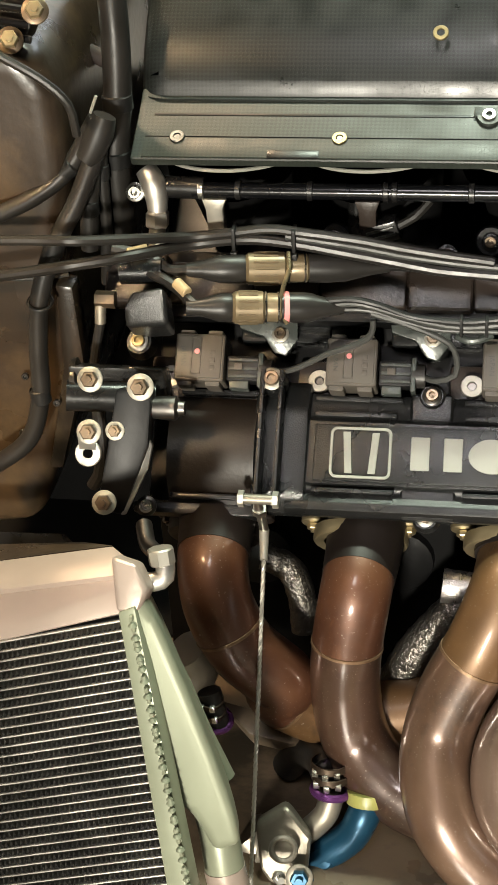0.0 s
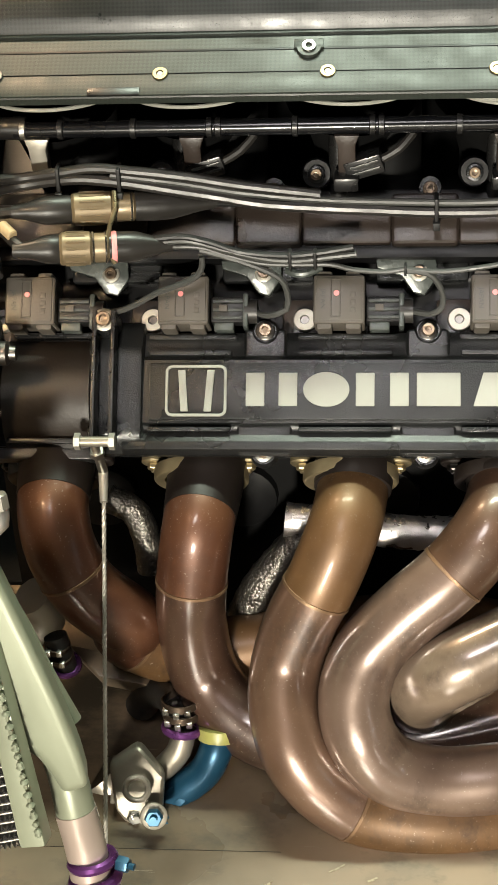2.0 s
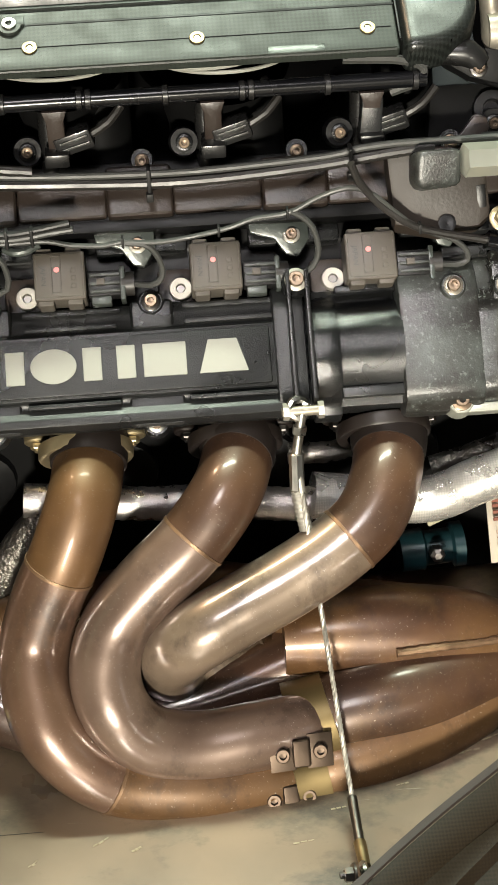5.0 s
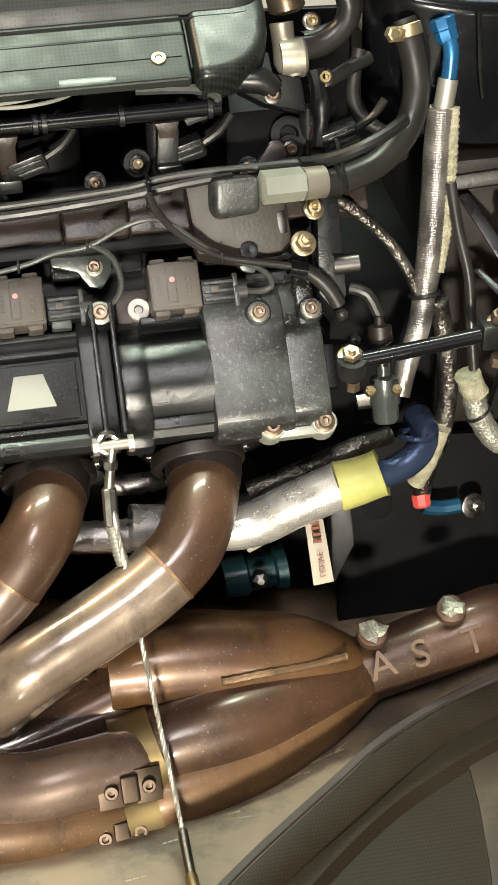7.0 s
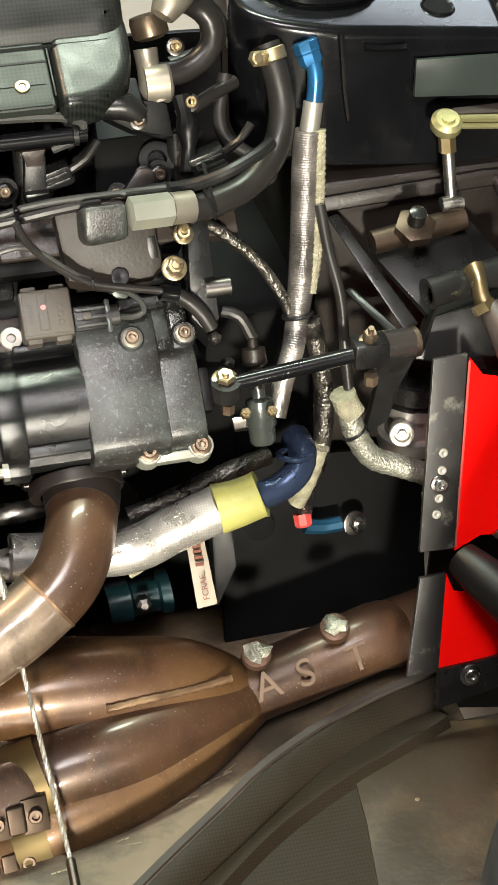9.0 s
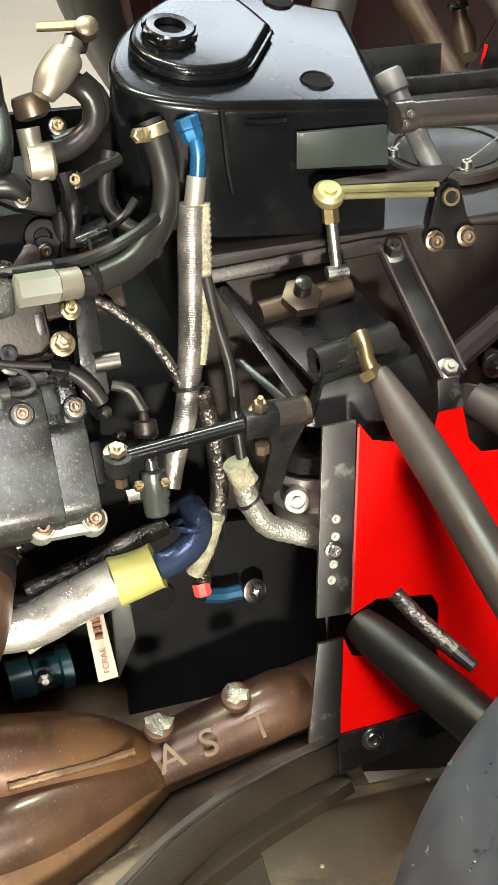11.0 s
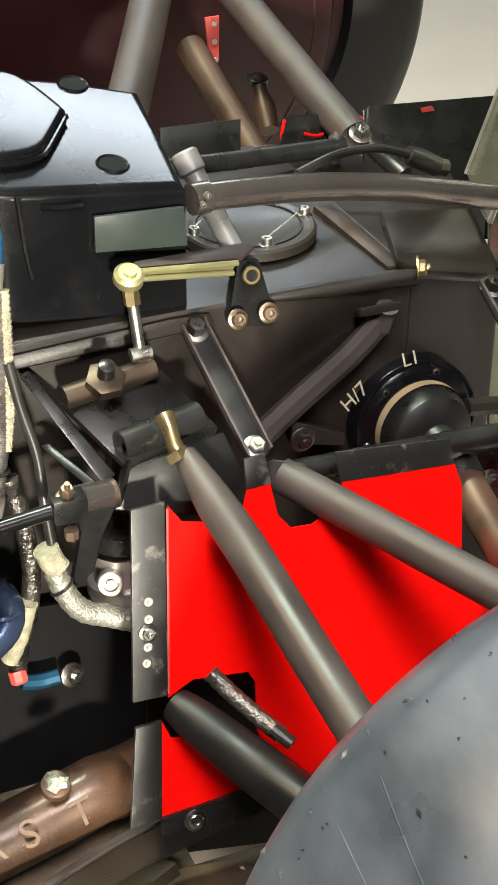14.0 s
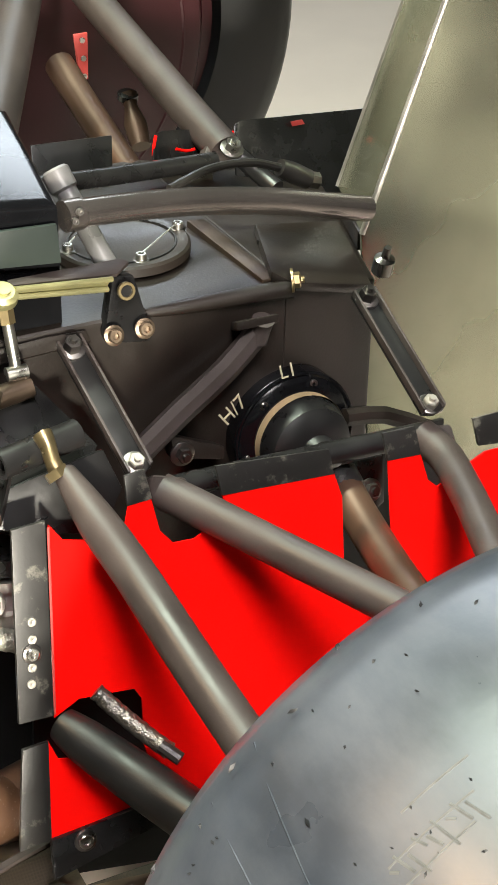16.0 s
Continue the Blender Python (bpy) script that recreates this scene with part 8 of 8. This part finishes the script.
part("cap", lathe((1.0590, 1.2400, 0.6026), (0, -0.2, 1), [(0, 0.011), (0.006, 0.011), (0.008, 0.007)], 14), SATIN, ball)
fs = thing("heat_shield", (1.0819, 1.0600, 0.5982), "black heat shield plates with thin red edges on the far side", "heat shield")
part("plate", slab([(0.8921, 1.0700, 0.6366), (0.9702, 1.0700, 0.6342), (0.9619, 1.0500, 0.5990), (0.8856, 1.0500, 0.6063)], (0, -1, 0.3), 0.004, 0.0006), SATIN, fs)
part("plate", slab([(1.0074, 1.0600, 0.6320), (1.0177, 1.0600, 0.6348), (1.0699, 1.0700, 0.6257), (1.0592, 1.0400, 0.5809), (0.9968, 1.0400, 0.5914)], (0, -1, 0.3), 0.004, 0.0006), SATIN, fs)
part("plate", slab([(1.1050, 1.0900, 0.6172), (1.1116, 1.0900, 0.6207), (1.2598, 1.1000, 0.6086), (1.2344, 1.0600, 0.5320), (1.0944, 1.0600, 0.5676)], (0, -1, 0.3), 0.004, 0.0006), SATIN, fs)
part("red_edge", tube([(1.0029, 1.0520, 0.6026), (1.0055, 1.0560, 0.6216), (1.0088, 1.0580, 0.6324)], 0.0015, 8, 0.006), REDPAINT, fs, "thin red edge")
part("red_edge", tube([(1.0255, 1.0500, 0.6195), (1.0359, 1.0500, 0.6157), (1.0446, 1.0500, 0.6165)], 0.0014, 8, 0.006), REDPAINT, fs, "thin red edge")
part("red_edge", tube([(1.0921, 1.0750, 0.6140), (1.0988, 1.0800, 0.6141)], 0.0020, 8, 0.006), REDPAINT, fs, "thin red edge")
part("red_spot", slab([(1.1646, 1.0850, 0.6134), (1.1771, 1.0850, 0.6139), (1.1804, 1.0850, 0.6088), (1.1666, 1.0850, 0.6085)], (0, -1, 0.3), 0.001), REDMARK, fs, "faded red mark")
farbox = thing("far_side_cover", (0.75, 1.20, 0.45), "dark matt bodywork on the far side of the engine bay", "car body")
part("panel", slab([(-0.30, 1.14, 0.62), (0.70, 1.10, 0.60), (0.70, 1.16, 0.25), (-0.30, 1.20, 0.25)], (0, -1, 0.1), 0.01, 0.002), BLACK, farbox)

# ---- carbon floor lip by the tailpipe ----
lip = thing("floor_edge", (0.5917, 0.5651, 0.2320), "black woven composite floor with a thick rubber-edged lip", "car floor")
FOOT = [(0.7250, 0.6210, 0.2230), (0.6328, 0.5945, 0.2230), (0.5408, 0.5385, 0.2230), (0.4560, 0.4760, 0.2230), (0.3920, 0.4200, 0.2230)]
CREST = [(0.7230, 0.6185, 0.2580), (0.6770, 0.6075, 0.2575), (0.6230, 0.5868, 0.2570), (0.5690, 0.5572, 0.2565), (0.5320, 0.5285, 0.2560), (0.4640, 0.4750, 0.2550), (0.4000, 0.4180, 0.2550)]
TROUGH = [(0.7200, 0.6010, 0.2490), (0.6710, 0.5880, 0.2490), (0.6310, 0.5710, 0.2490), (0.5980, 0.5510, 0.2490), (0.5420, 0.5090, 0.2490), (0.4790, 0.4620, 0.2490), (0.4150, 0.4050, 0.2490)]
RIDGE = [(0.7150, 0.5850, 0.2500), (0.6760, 0.5675, 0.2490), (0.6260, 0.5460, 0.2490), (0.5740, 0.5180, 0.2490), (0.5330, 0.4880, 0.2490), (0.4900, 0.4500, 0.2490), (0.4300, 0.3930, 0.2490)]


def even(points, count):
    """Evenly many places along a smooth line."""
    line = [Vector(p) for p in smooth_line(points, 0.004)]
    return [line[round(k * (len(line) - 1) / (count - 1))] for k in range(count)]


def lofted(lines, count=36):
    """A skin over several lines that run side by side."""
    bm = bmesh.new()
    rows = [[bm.verts.new(p) for p in even(line, count)] for line in lines]
    for a, b in zip(rows, rows[1:]):
        for k in range(count - 1):
            bm.faces.new((a[k], a[k + 1], b[k + 1], b[k]))
    return bm


def beside(line, dx, dy, dz):
    return [(x + dx, y + dy, z + dz) for x, y, z in line]


part("floor_skin", slab([tuple(Vector(p) - Vector((0, 0, 0.010))) for p in RIDGE] + [(0.5217, 0.3315, 0.2390), (0.7597, 0.2712, 0.2390), (0.9098, 0.5842, 0.2390)], (0, 0, 1), 0.012), MATTWEAVE, lip)
part("moulding", lofted([FOOT, beside(CREST, -0.001, 0.002, -0.004), CREST, beside(CREST, 0.003, -0.004, -0.0005), beside(TROUGH, -0.003, 0.004, 0.002), TROUGH, beside(TROUGH, 0.002, -0.003, -0.004), beside(RIDGE, -0.003, 0.005, -0.002), RIDGE, beside(RIDGE, 0.002, -0.003, 0.0), beside(RIDGE, 0.004, -0.008, -0.0100)]), MATTWEAVE, lip, "black woven raised edge")
part("brown_panel", slab([(0.6330, 0.5470, 0.2415), (0.7140, 0.5850, 0.2415), (0.8961, 0.5571, 0.2415), (0.7578, 0.2686, 0.2415), (0.5853, 0.3123, 0.2415), (0.6190, 0.4410, 0.2415), (0.6290, 0.5030, 0.2415)], (0, 0, 1), 0.004, 0.0006), LEATHERY, lip, "brown-black smooth panel")
for k, p in enumerate(((0.6707, 0.5148, 0.2418),)):
    part("paint_chip", lathe(p, UP, [(0, 0.0020), (0.0005, 0.0014)], 7), TRAY, lip)
bar = thing("floor_stay", (0.5892, 0.5884, 0.2360), "grey scuffed metal floor stay along the lip", "bracket")
part("stay", lofted([beside(CREST, -0.002, 0.006, 0.0), beside(CREST, -0.002, 0.006, 0.0035), beside(CREST, 0.0, 0.0006, 0.0035), beside(CREST, 0.0, 0.0006, 0.0)]), TUBE, bar)

# ---- exhaust details ----
def saddle(c1, c2, label):
    """A small folded steel clip with two bolts."""
    a, b = Vector(c1) + Vector((0, -0.0035, 0.002)), Vector(c2) + Vector((0, -0.0035, 0.002))
    g = thing("pipe_clamp", (a + b) / 2, label, "clamp", "pipe clamps")
    d = (b - a)
    n = Vector((0.0, -0.85, 0.5)).normalized()
    s = d.cross(n).normalized() * 0.0125
    for p in (a, b):
        part("foot", slab([p - d * 0.34 + s, p + d * 0.34 + s, p + d * 0.34 - s, p - d * 0.34 - s], n, 0.0025, 0.0005), BRONZEDARK, g)
        bolt_parts(g, p, n, 0.0052, BRONZEDARK, None, 0.0035)
    h = n * 0.0045
    part("bridge", slab([a + d * 0.26 + s * 0.8 + h, b - d * 0.26 + s * 0.8 + h, b - d * 0.26 - s * 0.8 + h, a + d * 0.26 - s * 0.8 + h], n, 0.0075, 0.0022, 3), BRONZEDARK, g)
    return g


saddle((0.3728, 0.5530, 0.2579), (0.3999, 0.5560, 0.2568), "small brass-tinted steel clip bolted across two pipes")
saddle((0.3651, 0.5450, 0.2206), (0.3908, 0.5480, 0.2196), "small brass-tinted steel clip bolted across two pipes")
slip = thing("slip_joint", (0.3903, 0.5900, 0.2493), "brass-tinted slip joint sleeve on a header pipe", "exhaust joint", "slip joints")
part("sleeve", tube([(0.3810, 0.5900, 0.2465), (0.3945, 0.5910, 0.2486), (0.4137, 0.5930, 0.2532)], 0.0325, 28, 0.006), BAND, slip)
slip = thing("slip_joint", (0.3902, 0.5720, 0.2160), "brass-tinted slip joint sleeve on a header pipe", "exhaust joint", "slip joints")
part("sleeve", tube([(0.3784, 0.5700, 0.2165), (0.3903, 0.5720, 0.2172), (0.4052, 0.5740, 0.2191)], 0.0308, 28, 0.006), BAND, slip)
slip = thing("slip_joint", (0.3820, 0.6450, 0.2823), "browned slip joint sleeve on a header pipe", "exhaust joint", "slip joints")
part("sleeve", tube([(0.3782, 0.6460, 0.2609), (0.3953, 0.6440, 0.2630), (0.4144, 0.6420, 0.2659)], 0.0290, 28, 0.006), HEAT, slip)
part("merge_weld", tube([(0.4623, 0.6040, 0.2982), (0.4940, 0.6070, 0.2978), (0.5289, 0.6140, 0.2932), (0.5584, 0.6215, 0.2901)], 0.0026, 8, 0.004, ripple=0.3, every=2), WELD, coll, "rough weld bead between the cones")
part("neck_weld", ring_on([p[:3] for p in TAIL], 0.06, 0.0248, 0.005, 0.001), WELD, tail, "weld bead")
part("neck_weld", ring_on([p[:3] for p in TAIL], 0.42, 0.0262, 0.004, 0.0008), BRONZE, tail, "weld bead")
for p in ((0.5798, 0.6280, 0.3053), (0.6425, 0.6360, 0.3108)):
    s = thing("sensor_bung", p, "steel sensor bung plugged with crumpled foil", "sensor bung", "sensor bungs")
    ax = Vector((-0.1, -0.45, 0.9))
    part("bung", lathe(p, ax, [(-0.008, 0.0118), (-0.002, 0.0112), (-0.001, 0.0090)], 18), BRONZE, s)
    foil = bmesh.new()
    bmesh.ops.create_icosphere(foil, subdivisions=2, radius=0.0092)
    for v in foil.verts:
        v.co *= 1 + 0.95 * noise.noise(v.co * 300 + Vector(p) * 50)
        v.co.z *= 0.5
    part("crumpled_foil", moved(foil, Matrix.Translation(Vector(p) + ax * 0.0005)), FOILDULL, s, "crumpled foil", smooth=False)
for ch, p in (("A", (0.5869, 0.6110, 0.2728)), ("S", (0.6187, 0.6190, 0.2709)), ("T", (0.6618, 0.6250, 0.2714))):
    writing(ch, 0.031, p, Vector((0.6678, 0.6280, 0.2884)) - Vector((0.5688, 0.6150, 0.2724)), (0.1, 0.5, 0.85), SCRIBE, tail, "scribed letter")
tag = thing("paper_label", (0.5545, 0.6900, 0.3230), "cream paper label with red-brown marks on a dark bracket", "label")
part("strip", slab([(0.5435, 0.7050, 0.3615), (0.5575, 0.7050, 0.3631), (0.5621, 0.6800, 0.3131), (0.5463, 0.6800, 0.3113)], (-0.1, -0.85, 0.5), 0.004, 0.0006), LABEL, tag)
foot_l, top_l = Vector((0.5535, 0.6765, 0.3135)), Vector((0.5500, 0.7015, 0.3625))
writing("FCRAE", 0.0068, foot_l.lerp(top_l, 0.31) + Vector((0.0025, -0.0022, 0.0013)), top_l - foot_l, (-1, 0, 0), PRINT, tag, "red-brown printed letters")
for k in (0.64, 0.74, 0.83, 0.90):
    part("mark", moved(box((-0.0032, -0.0006, -0.0012), (0.0032, 0.0004, 0.0016)), Matrix.Translation(foot_l.lerp(top_l, k) + Vector((0.000, -0.0019, 0.0011)))), PRINT, tag)
part("end_mark", moved(box((-0.0062, -0.0006, -0.0012), (0.0062, 0.0004, 0.0012)), Matrix.Translation(foot_l.lerp(top_l, 0.985) + Vector((0.0, -0.0019, 0.0011)))), REDMARK, tag, "red end mark")

starter = thing("starter_motor", (0.4991, 0.7000, 0.3128), "dark teal-black starter motor behind the pipes", "starter motor")
part("can", lathe((0.4821, 0.7200, 0.2961), (1, 0.05, 0.05), [(0, 0.0160), (0.018, 0.0170), (0.020, 0.0140), (0.040, 0.0140), (0.042, 0.0180), (0.050, 0.0180)], 26), STARTER, starter)
part("terminal", lathe((0.5079, 0.7050, 0.3071), (0, -1, 0.3), [(0, 0.006), (0.010, 0.006), (0.012, 0.003)], 6), DARKSTEEL, starter)
panel = thing("side_panel", (0.66, 0.78, 0.30), "flat black engine-bay side plate with a round hole", "panel")
part("plate", slab([(0.5839, 0.7650, 0.3829), (0.7504, 0.7650, 0.3697), (0.7552, 0.7300, 0.1817), (0.5783, 0.7300, 0.2009)], (0, -0.97, 0.2), 0.006, 0.001), BLACKSHADE, panel)
part("round_hole", lathe((0.6131, 0.7520, 0.3239), (0, -0.97, 0.2), [(0.0012, 0.0125), (0.0014, 0.0115), (0.0004, 0.0002)], 28, False), BLACKSHADE, panel)
part("bracket", slab([(0.5629, 0.7000, 0.3742), (0.5790, 0.7000, 0.3744), (0.5799, 0.6900, 0.3383), (0.5636, 0.6900, 0.2987)], (0, -0.97, 0.2), 0.02, 0.002), SATIN, panel)

# ---- radiator ----
rad = thing("radiator", (-0.08, 0.50, TRAY_Z), "aluminium radiator with fine fin core and welded end tank", "radiator")
R0, R1 = Vector((0.0118, 0.5080, 0.5013)), Vector((0.0456, 0.4400, 0.3286))
RL = Vector((-0.0922, 0.5080, 0.4713)) - R0
DOWN = (R1 - R0)
RN = DOWN.cross(RL).normalized()
if RN.y > 0:
    RN = -RN
part("core_back", slab([R0 - RN * 0.006, R1 - RN * 0.006, R1 + RL * 1.2 - RN * 0.006, R0 + RL * 1.2 - RN * 0.006], RN, 0.03), BLACK, rad)
ROWS_N = 30
for k in range(ROWS_N):
    a = R0 + DOWN * ((k + 0.5) / ROWS_N)
    part("core_tube", rod(a - RN * 0.001, a + RL * 1.2 - RN * 0.001, 0.0009, 8), ALU, rad)
    fin = bmesh.new()
    prev = None
    step = RL.normalized()
    n = 184
    up = DOWN / ROWS_N
    for j in range(n):
        p = a + step * (0.0018 * j) + up * (0.12 if j % 2 else 0.88)
        pair = (fin.verts.new(p - RN * 0.0002), fin.verts.new(p - RN * 0.006))
        if prev:
            fin.faces.new((prev[0], pair[0], pair[1], prev[1]))
        prev = pair
    tagged(part("fin_strip", fin, ALU, rad, smooth=False), kind="stuff")
# top tank, taped
part("top_tank", slab([(0.0189, 0.5200, 0.5278), (0.0198, 0.5020, 0.5098), (-0.0903, 0.5020, 0.4719), (-0.0910, 0.5200, 0.5032)], (0, -0.8, 0.5), 0.030, 0.003), TAPE, rad, "pinkish taped aluminium header tank")
part("top_lip", slab([(0.0015, 0.5450, 0.5276), (0.0154, 0.5300, 0.5296), (0.0199, 0.5160, 0.5292), (-0.0894, 0.5160, 0.5056), (-0.0984, 0.5450, 0.5062)], (0, -0.3, 0.95), 0.006, 0.0015), TAPE, rad, "taped top lip")
part("shade_panel", slab([(0.0006, 0.5480, 0.5258), (-0.0997, 0.5480, 0.5039), (-0.1198, 0.6000, 0.4800), (-0.0351, 0.6000, 0.4877)], (0, -0.3, 0.95), 0.004, 0.001), LEATHERY, rad)
part("corner_block", slab([(0.0068, 0.5200, 0.5387), (0.0238, 0.5150, 0.5371), (0.0318, 0.5080, 0.5235), (0.0264, 0.5000, 0.5120), (0.0121, 0.5000, 0.5109)], (0, -0.8, 0.5), 0.022, 0.004, 3), TAPE, rad)
part("side_channel", slab([(0.0132, 0.5000, 0.5110), (0.0244, 0.5000, 0.5162), (0.0611, 0.4320, 0.3343), (0.0445, 0.4320, 0.3322)], RN, 0.016, 0.002), OLIVEALU, rad)
bead = []
for k in range(44):
    c = Vector((0.0223, 0.4970, 0.5097)).lerp(Vector((0.0586, 0.4310, 0.3455)), k / 43 + 0.006 * math.sin(k * 2.3))
    bead.append(moved(lathe((0, 0, -0.002), (0, 0, 1), [(0, 0.0012), (0.002, 0.0014 + 0.0016 * abs(math.sin(k * 1.7))), (0.004, 0.0012)], 8), Matrix.Translation(c)))
part("weld_seam", merged(*bead), OLIVEALU, rad, "lumpy weld seam")
END = [(*(0.0212, 0.5250, 0.4960), 0.0060), (*(0.0265, 0.5200, 0.4707), 0.0120), (*(0.0336, 0.5120, 0.4405), 0.0190), (*(0.0430, 0.5030, 0.4059), 0.0225), (*(0.0552, 0.4920, 0.3728), 0.0215), (*(0.0671, 0.4840, 0.3463), 0.0185), (*(0.0720, 0.4750, 0.3223), 0.0165), (*(0.0781, 0.4650, 0.2903), 0.0160), (*(0.0809, 0.4550, 0.2631), 0.0160)]
part("outlet_pipe", tube([(*END[4][:3], 0.008), (*END[5][:3], 0.0125)] + [(*p[:3], 0.0132) for p in END[6:]], 0, 28, 0.006), OLIVEALU, rad, "pale olive outlet pipe")
part("end_tank", slab([(0.0184, 0.5000, 0.5136), (0.0274, 0.5080, 0.5219), (0.0364, 0.5040, 0.5028), (0.0454, 0.4980, 0.4815), (0.0590, 0.4880, 0.4476), (0.0726, 0.4780, 0.4106), (0.0827, 0.4700, 0.3777), (0.0870, 0.4640, 0.3541), (0.0688, 0.4640, 0.3458), (0.0620, 0.4670, 0.3608), (0.0532, 0.4700, 0.3745), (0.0391, 0.4720, 0.3820), (0.0331, 0.4800, 0.4169), (0.0247, 0.4920, 0.4643)], (0.2, -0.9, 0.35), 0.034, 0.0075, 5), OLIVEALU, rad, "pale olive tapered end tank")
part("top_tube", tube([(0.0186, 0.5250, 0.5071), (0.0227, 0.5300, 0.4760), (0.0383, 0.5250, 0.4391), (0.0525, 0.5150, 0.4055), (0.0689, 0.5050, 0.3716)], 0.0085, 16, 0.006), OLIVEALU, rad)
part("foil_sleeve", tube([(*p[:3], 0.0138) for p in END[-3:]], 0, 28, 0.006), TAPE, rad, "silvery taped lower end")
part("purple_clamp", torus((0.0818, 0.4620, 0.2885), (0.15, -0.3, -1), 0.0140, 0.0035, 30, 8), PURPLE, rad, "purple anodised hose clamp")
part("purple_clamp", torus((0.0826, 0.4580, 0.2737), (0.15, -0.3, -1), 0.0142, 0.0045, 30, 8), PURPLE, rad, "purple anodised hose clamp")
bolt_parts(rad, (0.0976, 0.4600, 0.2891), (1, -0.3, 0), 0.0055, TEAL, None, 0.008, True)
vent = thing("bleed_elbow", (0.0277, 0.5350, 0.5111), "bare aluminium bleed elbow on the header tank", "pipe fitting")
part("elbow_tube", tube([(0.0197, 0.5300, 0.5113), (0.0308, 0.5300, 0.5129), (0.0367, 0.5320, 0.5154), (0.0361, 0.5380, 0.5227)], 0.0062, 14, 0.004), ALU, vent)
part("nut", lathe((0.0347, 0.5370, 0.5211), (-0.15, 0.35, 1), [(0, 0.0075), (0.001, 0.0086), (0.010, 0.0086), (0.011, 0.0075)], 8), DULLALU, vent)
part("rear_stub", tube([(0.0320, 0.5450, 0.5216), (0.0201, 0.5600, 0.5185), (0.0132, 0.5800, 0.5192)], 0.0055, 12, 0.005), DARKSTEEL, vent)
